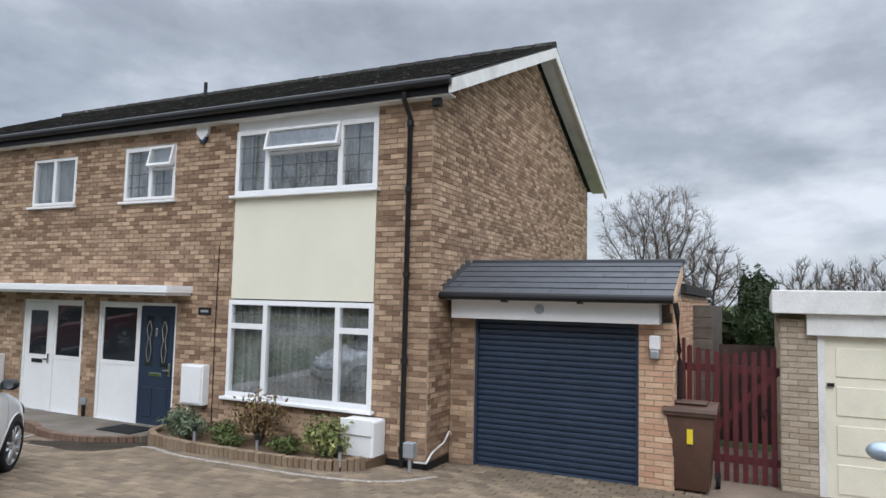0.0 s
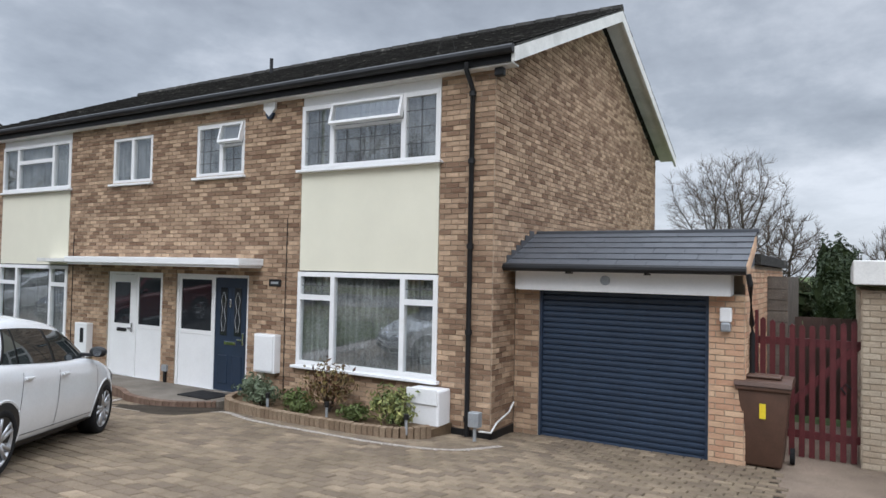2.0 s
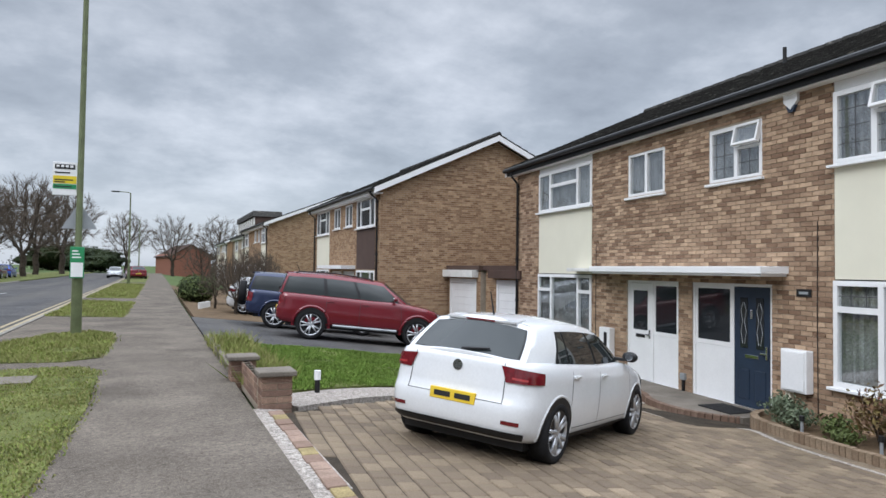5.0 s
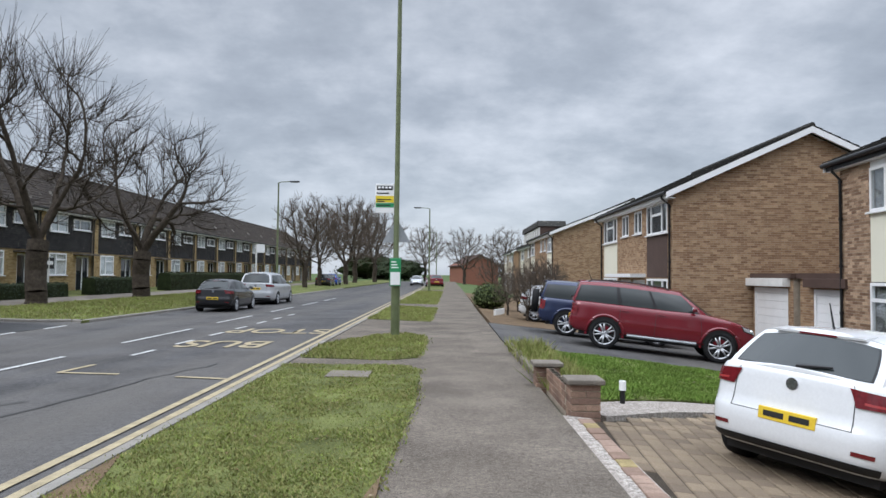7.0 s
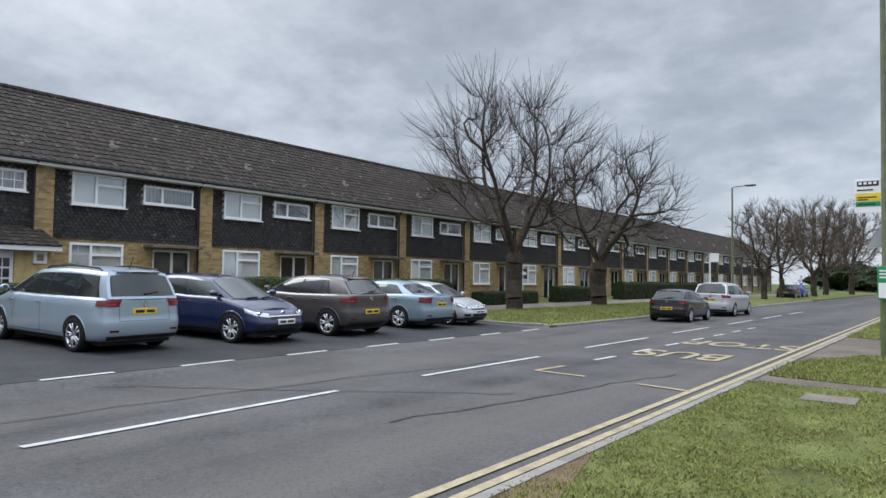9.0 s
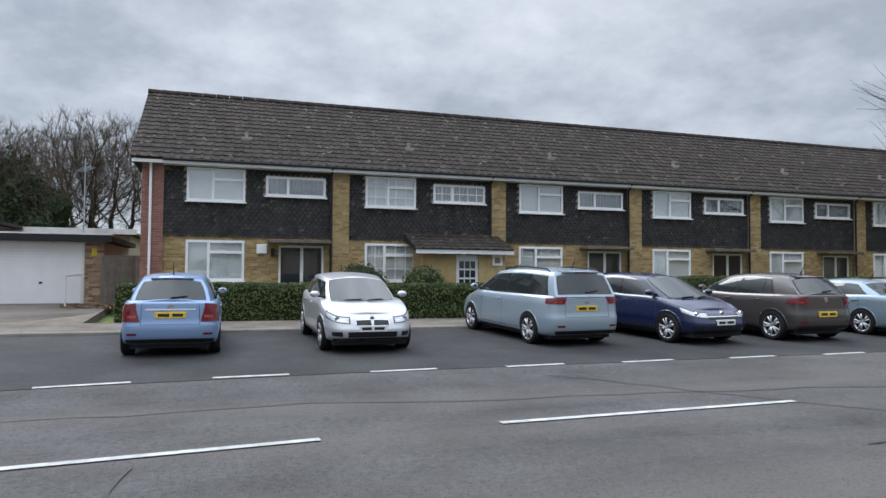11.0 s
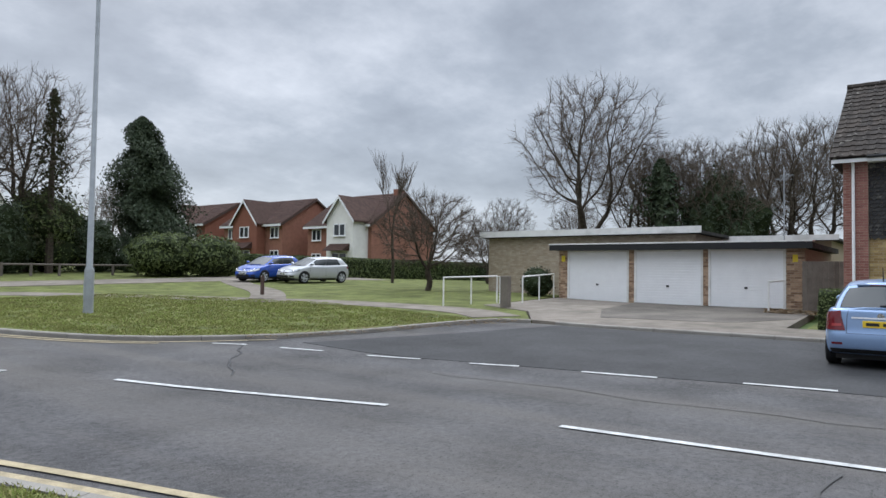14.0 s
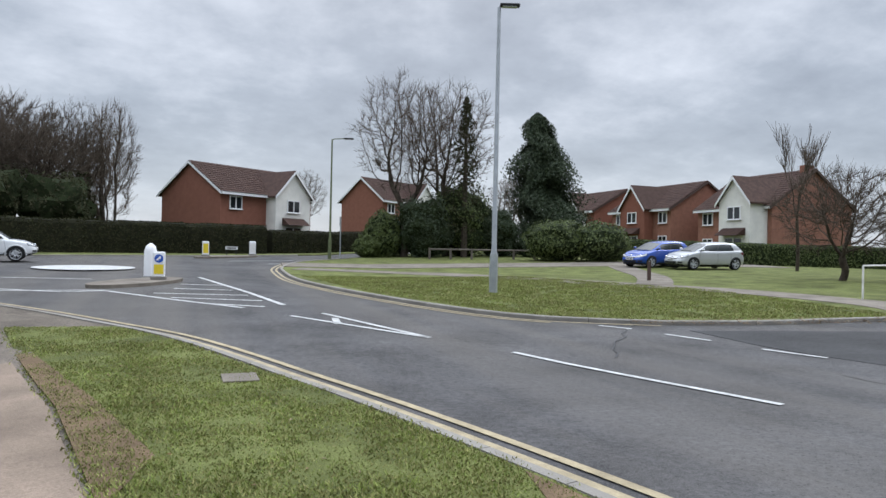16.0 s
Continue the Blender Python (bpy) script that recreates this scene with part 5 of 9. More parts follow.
def terrace_end():
    e = thing("end_wall", -22.7, -1.75, 0, 180, "pinkish red brick end pier and gable of the terrace", "wall", kind="structure")
    part("gable", prism([(-0.1, 0), (8.2, 0), (8.2, 4.95), (4.06, 8.1), (0, 5.0), (-0.1, 4.95)], "y", 0.0, 0.62), MORTAR, e)
    bricks_wall("pier_bricks", 0.62, 0.1, 4.95, [], BRICK_PINK, e, lambda s, z, d: (-0.1 - d, s, z))
    bricks_wall("gable_bricks", 8.2, 0.1, 8.1, [], BRICK_PINK, e, lambda s, z, d: (s, 0.62 + d, z), top=lambda s: 5.0 + 3.1 * (1 - abs(s - 4.06) / 4.1))
    tile_rows("roof_tiles", ROOF_BROWN, e, 0.92, -0.43, 5.07, 4.06, 8.12, 0.3, 0.33, 0.024)
    part("ridge_tiles", tube(tube(bmesh.new(), [(4.06, 0, 8.14), (4.06, 0.46, 8.15)], 0.12, 8), [(4.06, 0.47, 8.14), (4.06, 0.93, 8.15)], 0.12, 8), ROOF_BROWN, e)
    part("roof", prism([(-0.38, 5.08), (4.06, 8.12), (8.5, 5.08), (8.5, 4.98), (-0.38, 4.98)], "y", 0.0, 0.92), ROOF_BROWN, e)
    part("fascia", boxes((-0.40, 0, 4.92, -0.37, 0.88, 5.02)), WHITE, e)
    part("downpipe", tube(bmesh.new(), [(-0.3, 0.36, 5.0), (-0.18, 0.36, 4.8), (-0.18, 0.36, 0.4)], 0.04, 8), WHITE, e, "white downpipe")
    p = thing("porch", -22.7, 9.1, 0, 180, "lean-to brick porch with tiled roof", "porch")
    for q in ((-1.25, 0.0, 0.3, -1.05, 0.95, 2.3), (-1.25, 1.75, 0.3, -1.05, 2.9, 2.3), (-1.049, 2.75, 0.3, -0.03, 2.9, 2.6), (-1.049, 0.0, 0.3, -0.03, 0.12, 2.6)):
        part("wall", boxes(q), BRICK_YEL, p)
    part("roof", prism([(-1.5, 2.4), (-0.03, 2.95), (-0.03, 2.75), (-1.5, 2.32)], "y", -0.2, 3.2), ROOF_BROWN, p)
    t = tile_rows("roof_tiles", ROOF_BROWN, p, 3.4, -1.54, 2.41, -0.03, 2.97, 0.3, 0.3, 0.02)
    t.location.y = -0.2
    part("fascia", boxes((-1.53, -0.2, 2.27, -1.48, 3.2, 2.4)), WHITE, p)
    part("door", boxes((-1.18, 0.95, 0.4, -1.12, 1.75, 2.25), bevel=0.01), WHITE, p, "white glazed porch door")
    part("door_panes", boxes(*[(-1.2, 1.06 + j * 0.2, 0.9 + k * 0.3, -1.17, 1.22 + j * 0.2, 1.14 + k * 0.3) for j in range(3) for k in range(4)]), GLASS, p)
    window(p, 0.12, 0.48, 1.9, 2.25, [(0, 1, 0, 1)], -1.27, sill=False)


terrace_end()


# ---- lock-up garages beside the terrace ----
def lockups():
    gz = 0.5
    b = thing("garage_block", -25.5, -3.8, 0, 180, "row of three flat-roofed garages with white doors", "garages")
    # local y runs from the terrace end towards the green
    doors = [(0.64, 3.09), (3.38, 5.87), (6.19, 8.71)]
    for q in ((0, 0, 0, 0.22, 0.6, 2.62), (0, 3.13, 0, 0.22, 3.34, 2.62), (0, 5.91, 0, 0.22, 6.15, 2.62), (0, 8.75, 0, 0.22, 9.15, 2.62), (0.23, 0, 0, 6, 0.2, 2.6), (0.23, 8.95, 0, 6, 9.15, 2.6), (5.8, 0.2, 0, 6, 8.95, 2.6)):
        part("wall", boxes(q), MORTAR, b)
    for a, w in ((0, 0.6), (3.13, 0.21), (5.91, 0.24), (8.75, 0.4)):
        bricks_wall("pier_bricks", w, 0.3, 2.6, [], BRICK, b, lambda s, z, d, a=a: (-d, a + s, z))
    for a, c in doors:
        part("door_frame", boxes((-0.03, a - 0.05, gz - 0.2, 0.1, a + 0.03, 2.6), (-0.03, c - 0.03, gz - 0.2, 0.1, c + 0.05, 2.6), (-0.029, a + 0.03, 2.53, 0.1, c - 0.03, 2.6)), WHITE_OLD, b)
        door = new("door")
        door.parent = b
        tagged(door, "white ribbed up-and-over door")
        part("door_back", boxes((0.018, a + 0.03, gz - 0.1, 0.03, c - 0.03, 2.53)), WHITE, door)
        for k in range(21):
            part("rib", boxes((0.0, a + 0.03, gz - 0.05 + k * 0.1, 0.017, c - 0.03, gz + 0.03 + k * 0.1), bevel=0.005), WHITE, door)
        part("door_handle", boxes((-0.03, (a + c) / 2 - 0.05, 1.2, 0.0, (a + c) / 2 + 0.05, 1.27)), BLACK, b)
    part("roof", boxes((-0.35, -0.25, 2.62, 6.2, 9.4, 2.8)), ROOF_DARK, b)
    part("fascia", boxes((-0.38, -0.27, 2.6, -0.35, 9.42, 2.84)), BLACK, b)
    part("capping", boxes((-0.39, -0.28, 2.83, 0.1, 9.43, 2.88)), WHITE_OLD, b)
    for y in (0.3, 8.95):
        part("notice", boxes((-0.025, y - 0.08, 2.15, -0.014, y + 0.08, 2.4)), YELLOW, b, "small faded yellow notice")
    r = thing("rear_garage_block", -28.2, -8.2, 0, 180, "higher brick garage block with white fascia", "garages")
    part("wall", boxes((0, 0, 0, 5, 10.0, 3.35)), MORTAR, r)
    bricks_wall("bricks", 10.0, 0.3, 3.35, [], BRICK_GREY, r, lambda s, z, d: (-d, s, z))
    bricks_wall("end_bricks", 5.0, 0.3, 3.35, [], BRICK_GREY, r, lambda s, z, d: (s, 10.0 + d, z))
    part("roof", boxes((-0.3, -0.3, 3.35, 5.3, 10.3, 3.48)), ROOF_DARK, r)
    part("fascia", boxes((-0.33, -0.32, 3.38, -0.3, 10.33, 3.66), (-0.33, 10.3, 3.38, 5.3, 10.33, 3.66)), WHITE_OLD, r)
    q = thing("rear_garage_block", -32.5, -3.9, 0, 180, "higher brick garage block with white fascia", "garages")
    part("wall", boxes((0, 0, 0, 5, 6.0, 3.2)), BRICK_GREY, q)
    part("roof", boxes((-0.3, -0.3, 3.2, 5.3, 6.3, 3.3)), ROOF_DARK, q)
    part("fascia", boxes((-0.33, -0.32, 3.22, -0.3, 6.33, 3.45)), WHITE_OLD, q)
    f = thing("fence", -24.6, -3.75, 0.4, 90, "weathered board fence beside the garages", "fence")
    for k in range(9):
        part("board", boxes((0.0 + k * 0.15, 0, 0, 0.145 + k * 0.15, 0.02 + 0.006 * (k % 2), 1.75)), WOOD_GREY, f)


lockups()


# ---- neighbouring houses along the street ----
def pair_house(x, y, rz, zg, L=14.4, D=9.0, e=5.1, r=7.3, near=True, panel=None, b2=9.9, group="houses along the street"):
    """Pair of brick houses, seen along the street: front towards local -x, near gable at local y = 0."""
    h = thing("house", x, y, zg, rz, "pair of buff brick houses with shallow tiled roof", "house", group)
    holes = [(0.5, 2.9, 0.7, 2.15), (0.5, 2.9, 3.75, 4.85), (3.6, 4.7, 3.9, 4.8), (5.5, 6.6, 3.9, 4.8), (b2, b2 + 2.5, 3.75, 4.85), (b2, b2 + 2.5, 0.7, 2.15), (3.2, 5.0, 0, 2.1), (5.2, 7.0, 0, 2.1)]
    part("front_wall", wall_cells(bmesh.new(), 0.0, 0.25, 0, L, -0.4, e - 0.1, holes), MORTAR, h)
    top = lambda s: (e - 0.1) + (r - 0.2 - e + 0.1) * (1 - abs(s - D / 2) / (D / 2))
    poly = [(0.251, -0.4), (D, -0.4), (D, e - 0.1), (D / 2, r - 0.2), (0.251, e - 0.1)]
    part("gable_wall", prism(poly, "y", 0, 0.25), MORTAR, h)
    part("far_gable_wall", prism(poly, "y", L - 0.25, L), MORTAR, h)
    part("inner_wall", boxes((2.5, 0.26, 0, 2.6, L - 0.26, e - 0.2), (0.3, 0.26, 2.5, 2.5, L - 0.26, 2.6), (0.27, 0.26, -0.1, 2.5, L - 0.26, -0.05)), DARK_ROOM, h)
    if near:
        bricks_wall("gable_bricks", D, -0.3, r, [], BRICK_FAR, h, lambda s, z, d: (s, -d, z), top=top)
        bricks_wall("front_bricks", L, -0.3, e - 0.1, holes, BRICK_FAR, h, lambda s, z, d: (-d, s, z))
    else:
        part("brick_skin", prism([(-0.002, -0.4), (D, -0.4), (D, e - 0.1), (D / 2, r - 0.2), (0, e - 0.1)], "y", -0.02, -0.003), BRICK_FAR, h)
    gable_roof(h, L, -0.25, D + 0.3, e, r, ROOF_DARK, 0.28, 0.33, 0.33, roll=False)
    window(h, 0.5, 2.9, 3.75, 4.85, THREE, 0.0, pane_mat=GLASS), window(h, b2, b2 + 2.5, 3.75, 4.85, THREE, 0.0, pane_mat=GLASS)
    window(h, 0.5, 2.9, 0.7, 2.15, BIG, 0.0, pane_mat=GLASS), window(h, b2, b2 + 2.5, 0.7, 2.15, BIG, 0.0, pane_mat=GLASS)
    window(h, 3.6, 4.7, 3.9, 4.8, PAIR, 0.03, pane_mat=GLASS), window(h, 5.5, 6.6, 3.9, 4.8, PAIR, 0.03, pane_mat=GLASS)
    part("panel", boxes((-0.02, 0.5, 2.2, 0.1, 2.9, 3.7)), panel or BROWN_PANEL, h)
    part("panel", boxes((-0.02, b2, 2.2, 0.1, b2 + 2.5, 3.7)), CREAM, h)
    for a in (3.2, 5.2):
        part("entrance", boxes((0.05, a, 0, 0.09, a + 1.8, 2.1)), WHITE, h)
    part("canopy", boxes((-0.6, 3.05, 2.2, -0.005, 7.15, 2.34)), WHITE, h)
    downpipe(h, 0.15, 0, e - 0.35, xg=-0.33)
    downpipe(h, L - 0.15, 0, e - 0.35, xg=-0.33)
    return h


n1 = pair_house(7.35, 22.9, 0, -0.62, L=10.4, b2=7.4)
n2 = pair_house(6.95, 46.0, 0, -0.5, L=12.8, D=10.6, panel=CREAM)
n3 = pair_house(7.9, 62.5, 0, -0.5, near=False, panel=CREAM)
n4 = pair_house(7.9, 84.0, 0, -0.5, near=False, panel=CREAM)
for k in range(9):
    d_ = thing("roof_dormer", 8.3, 63.2 + k * 1.55, 4.9, 0, "weathered white dormer on a far roof", "dormer", "far dormers")
    part("cheeks", boxes((0.05, 0, -0.9, 2.4, 1.1, 1.3)), BROWN_PANEL, d_)
    part("front", boxes((0, 0.08, 0.1, 0.045, 1.02, 1.2)), WHITE_OLD, d_)
    part("top", prism([(-0.12, 1.3), (1.22, 1.3), (0.55, 1.85)], "x", -0.15, 2.5), ROOF_DARK, d_)


def side_garage(x, y, L, door_y, zg, wood=False):
    g = thing("garage", x, y, zg, 0, "flat-roofed brick side garage with white door", "garage", "side garages")
    a, b = door_y
    part("wall", wall_cells(bmesh.new(), 0, 0.2, 0, L, -0.3, 2.35, [(a, b, -0.4, 2.05)]), MORTAR, g)
    bricks_wall("bricks", L, -0.2, 2.35, [(a, b, -0.4, 2.05)], BRICK_FAR, g, lambda s, z, d: (-d, s, z))
    part("side", boxes((0.21, 0, -0.3, 5, 0.2, 2.35), (0.21, L - 0.2, -0.3, 5, L, 2.35)), BRICK_FAR, g)
    part("fascia", boxes((-0.25, a - 0.15, 2.1, -0.013, b + 0.15, 2.35), bevel=0.01), BROWN_PANEL if wood else WHITE_OLD, g)
    part("roof", boxes((-0.1, -0.05, 2.35, 5, L + 0.05, 2.5)), BROWN_PANEL, g)
    part("door_frame", boxes((-0.01, a, -0.3, 0.05, a + 0.1, 2.05), (-0.01, b - 0.1, -0.3, 0.05, b, 2.05), (-0.009, a + 0.1, 1.9, 0.05, b - 0.1, 2.05)), WHITE, g)
    door = part("door", boxes((0.045, a + 0.1, -0.3, 0.07, b - 0.1, 1.9)), WHITE, g)
    for k in range(9):
        part("panel", boxes((0.02, a + 0.1, -0.3 + k * 0.245, 0.044, b - 0.1, -0.3 + k * 0.245 + 0.235), bevel=0.006), WHITE, door)
    return g


side_garage(10.0, 20.25, 2.6, (0.3, 2.5), -0.75)
side_garage(10.15, 17.45, 2.7, (0.2, 1.95), -0.75, True)


# ---- cars ----
KINDS = {
    # top: shoulder, deck and bonnet height along the length from the tail; gh: rear base, front base, rear top, front top of the cabin; win: side windows as parts of the cabin
    "hatch": dict(L=4.0, W=1.74, top=[(0, 0.99), (0.1, 0.985), (0.45, 0.945), (0.66, 0.95), (0.76, 0.93), (0.9, 0.83), (1, 0.70)], gh=(0.034, 0.755, 0.125, 0.55), roof=1.44, wt=0.61,
                  win=[(0.20, 0.29, 0.22, 0.27), (0.30, 0.555, 0.285, 0.60), (0.58, 0.93, 0.63, 0.965)], r=0.31, wb=(0.165, 0.80), tail=(0.55, 0.99, 0.735, 0.94), head=(0.42, 1.02, 0.68, 0.9), plate=0.45),
    "small": dict(L=3.9, W=1.70, top=[(0, 1.0), (0.1, 1.0), (0.45, 0.97), (0.68, 0.97), (0.78, 0.95), (0.9, 0.86), (1, 0.72)], gh=(0.036, 0.80, 0.12, 0.565), roof=1.50, wt=0.545,
                  win=[(0.17, 0.25, 0.20, 0.25), (0.26, 0.52, 0.265, 0.59), (0.545, 0.93, 0.615, 0.96)], r=0.30, wb=(0.16, 0.81), skew=0.10, tail=(0.50, 0.93, 0.52, 0.97), head=(0.45, 1.0, 0.66, 0.93), plate=0.68),
    "mpv": dict(L=4.6, W=1.88, top=[(0, 1.06), (0.1, 1.06), (0.5, 1.03), (0.72, 1.03), (0.82, 0.99), (0.93, 0.87), (1, 0.72)], gh=(0.02, 0.84, 0.075, 0.58), roof=1.65, wt=0.68,
                win=[(0.07, 0.25, 0.075, 0.26), (0.27, 0.52, 0.28, 0.60), (0.545, 0.80, 0.63, 0.93), (0.81, 0.94, 0.94, 0.965)], r=0.33, wb=(0.19, 0.80), tail=(0.55, 1.0, 0.80, 0.99), head=(0.45, 1.05, 0.66, 0.92), plate=0.68),
    "saloon": dict(L=4.7, W=1.82, top=[(0, 0.99), (0.04, 1.02), (0.17, 1.03), (0.45, 0.97), (0.68, 0.96), (0.78, 0.94), (0.9, 0.85), (1, 0.70)], gh=(0.13, 0.755, 0.27, 0.545), roof=1.43, wt=0.60,
                   win=[(0.12, 0.47, 0.10, 0.50), (0.50, 0.93, 0.53, 0.96)], r=0.32, wb=(0.21, 0.805), tail=(0.55, 1.0, 0.72, 0.98), head=(0.45, 1.05, 0.66, 0.9), plate=0.66),
    "suv": dict(L=4.6, W=1.78, top=[(0, 1.13), (0.1, 1.13), (0.5, 1.12), (0.68, 1.13), (0.76, 1.11), (0.93, 1.03), (1, 0.93)], gh=(0.012, 0.735, 0.045, 0.58), roof=1.74, wt=0.62,
                win=[(0.03, 0.34, 0.03, 0.36), (0.375, 0.61, 0.39, 0.66), (0.635, 0.93, 0.685, 0.965)], r=0.38, wb=(0.2, 0.80), tail=(0.66, 0.90, 0.50, 0.92), head=(0.5, 0.95, 0.66, 0.86), plate=0.42),
}
# belly to shoulder: height, draw-in of the tail, of the nose, share of the width
BODY = [(0.0, 0.10, 0.12, 0.90), (0.06, 0.035, 0.04, 0.955), (0.16, 0.012, 0.012, 0.975), (0.30, 0.0, 0.0, 0.992), (0.42, 0.0, 0.0, 1.0), (0.47, 0.012, 0.01, 1.0), (0.55, 0.035, 0.03, 0.998), (0.68, 0.045, 0.06, 0.992), (0.80, 0.055, 0.10, 0.988), (0.86, 0.06, 0.13, 0.982), (0.94, 0.065, 0.20, 0.962), (0.985, 0.075, 0.29, 0.935), (1.0, 0.095, 0.34, 0.915)]
WHEELS = {}


def lerp_table(tab, x, col=1):
    if x <= tab[0][0]:
        return tab[0][col]
    for p, q in zip(tab, tab[1:]):
        if x <= q[0]:
            t = (x - p[0]) / (q[0] - p[0])
            return p[col] + (q[col] - p[col]) * t
    return tab[-1][col]


def soft_table(tab, x):
    return (lerp_table(tab, x - 0.03) + 2 * lerp_table(tab, x) + lerp_table(tab, x + 0.03)) / 4


def wheel_mesh(r):
    if r in WHEELS:
        return WHEELS[r]
    n = 28

    def ring(bm, prof):
        rows = [[bm.verts.new((rad * math.cos(2 * math.pi * k / n), y, rad * math.sin(2 * math.pi * k / n))) for k in range(n)] for rad, y in prof]
        for a, b in zip(rows, rows[1:]):
            for k in range(n):
                bm.faces.new((a[k], a[(k + 1) % n], b[(k + 1) % n], b[k]))
        return rows

    t = bmesh.new()
    ring(t, [(r * 0.70, 0.10), (r * 0.74, 0.112), (r * 0.9, 0.115), (r * 0.985, 0.095), (r, 0.05), (r, -0.09), (r * 0.7, -0.1)])
    m1 = bpy.data.meshes.new("tyre")
    bmesh.ops.recalc_face_normals(t, faces=t.faces[:])
    t.to_mesh(m1), t.free()
    m1.materials.append(RUBBER)
    b = bmesh.new()
    ring(b, [(r * 0.66, 0.06), (r * 0.67, 0.105), (r * 0.72, 0.108)])
    for s in range(5):
        for d in (-0.13, 0.13):
            a = 2 * math.pi * s / 5 + d
            c, q = math.cos(a), math.sin(a)
            p0, p1 = Vector((c * r * 0.1, 0.085, q * r * 0.1)), Vector((math.cos(a + d * 0.6) * r * 0.68, 0.1, math.sin(a + d * 0.6) * r * 0.68))
            tube(b, [p0, p1], [0.026, 0.02], 6)
    hub = ring(b, [(0.001, 0.105), (r * 0.17, 0.105), (r * 0.2, 0.085)])
    m2 = bpy.data.meshes.new("rim")
    bmesh.ops.recalc_face_normals(b, faces=b.faces[:])
    b.to_mesh(m2), b.free()
    m2.materials.append(ALLOY)
    d = bmesh.new()
    ring(d, [(0.001, 0.045), (r * 0.70, 0.05)])
    m3 = bpy.data.meshes.new("brake_disc")
    d.to_mesh(m3), d.free()
    m3.materials.append(BLACK)
    for m in (m1, m2):
        for p in m.polygons:
            p.use_smooth = True
    WHEELS[r] = (m1, m2, m3)
    return WHEELS[r]


def car(kind, x, y, rz, col, label, scale=1.0, group="parked cars", spare=False, rails=False, grille="bar", strip=False):
    K = KINDS[kind]
    L, W, H = K["L"], K["W"], K["roof"]
    root = thing("car", x, y, 0, rz, label, "car", group)
    c, s_ = math.cos(radians(rz)), math.sin(radians(rz))
    dx, dy = c * 1.25, s_ * 1.25
    zf, zb = level(x + dx, y + dy), level(x - dx, y - dy)
    zl, zr_ = level(x - s_ * 0.75, y + c * 0.75), level(x + s_ * 0.75, y - c * 0.75)
    lift = 0.045 if x > 1.2 else 0.01 if x < 0 else 0.05
    if y < -20 and x < -20:
        lift = 0.075
    root.matrix_world = pose(x, y, (zf + zb) / 2 + lift, 0, 0, rz) @ Matrix.Rotation(-math.atan2(zf - zb, 2.5), 4, "Y") @ Matrix.Rotation(math.atan2(zl - zr_, 1.5), 4, "X") @ Matrix.Scale(scale, 4)
    NR, NF = 9.0, 5.0
    low = 0.21 if kind != "suv" else 0.36

    def shoulder(xx):
        return soft_table(K["top"], xx / L + 0.5)

    def bottom(xx):
        return low + 0.05 * abs(2 * xx / L) ** 6

    def skin(px, py, v, out=0.0):
        """A point of the lower body: px, py on the unit plan outline, v from belly to shoulder."""
        ta, na, wf = lerp_table(BODY, v, 1), lerp_table(BODY, v, 2), lerp_table(BODY, v, 3)
        xx = px * (L / 2 - (na if px > 0 else ta) + out)
        yy = py * (W / 2 * wf + out)
        b = bottom(xx)
        return (xx, yy, b + (shoulder(px * L / 2) - b) * v)

    def half_line(n, a, b):
        pts = [(math.cos(t) ** (2 / n), math.sin(t) ** (2 / n)) for t in (math.pi / 2 * k / 160 for k in range(161))]
        pts[0], pts[-1] = (1.0, 0.0), (0.0, 1.0)
        ln = [0.0]
        for p, q in zip(pts, pts[1:]):
            ln.append(ln[-1] + math.hypot((q[0] - p[0]) * a, (q[1] - p[1]) * b))
        return pts, ln

    LINES = {-1: half_line(NR, L / 2, W / 2), 1: half_line(NF, L / 2, W / 2)}

    def round_at(d, end, sgn):
        """Plan outline at d metres from the middle of tail (-1) or nose (1)."""
        pts, ln = LINES[end]
        d = abs(d)
        for k in range(1, len(ln)):
            if ln[k] >= d or k == len(ln) - 1:
                t = min(1, max(0, (d - ln[k - 1]) / max(1e-6, ln[k] - ln[k - 1])))
                return end * (pts[k - 1][0] + (pts[k][0] - pts[k - 1][0]) * t), sgn * (pts[k - 1][1] + (pts[k][1] - pts[k - 1][1]) * t)

    def flank(xx, v, sgn, out=0.004):
        f = xx / (L / 2)
        n = NF if f > 0 else NR
        return skin(f, sgn * (1 - abs(f) ** n) ** (1 / n), v, out)

    def patch(name, grid, material, parent=root, label=""):
        b = bmesh.new()
        vs = [[b.verts.new(p) for p in r] for r in grid]
        for r, q in zip(vs, vs[1:]):
            for k in range(len(r) - 1):
                b.faces.new((r[k], r[k + 1], q[k + 1], q[k]))
        return smooth(part(name, b, material, parent, label), 60)

    def wrap(name, end, sgn, d0, d1, v0, v1, material, out=0.006, rise=0.0, n=10, m=3, taper=0.0, label="", skew=0.0):
        """A patch laid round the tail or nose from d0 to d1 metres off its middle."""
        grid = []
        for j in range(m + 1):
            r = []
            for k in range(n + 1):
                f = k / n
                d = d0 + skew * j / m * (1 - f) + (d1 - d0) * f
                sg = sgn if d >= 0 else -sgn
                p = round_at(d, end, sg)
                a, b = v0 + rise * f + taper * f, v1 + rise * f - taper * f
                r.append(skin(p[0], p[1], min(1, a + (b - a) * j / m), out))
            grid.append(r)
        return patch(name, grid, material, label=label)

    # lower body: rings from belly to shoulder, then the deck across
    outline = []
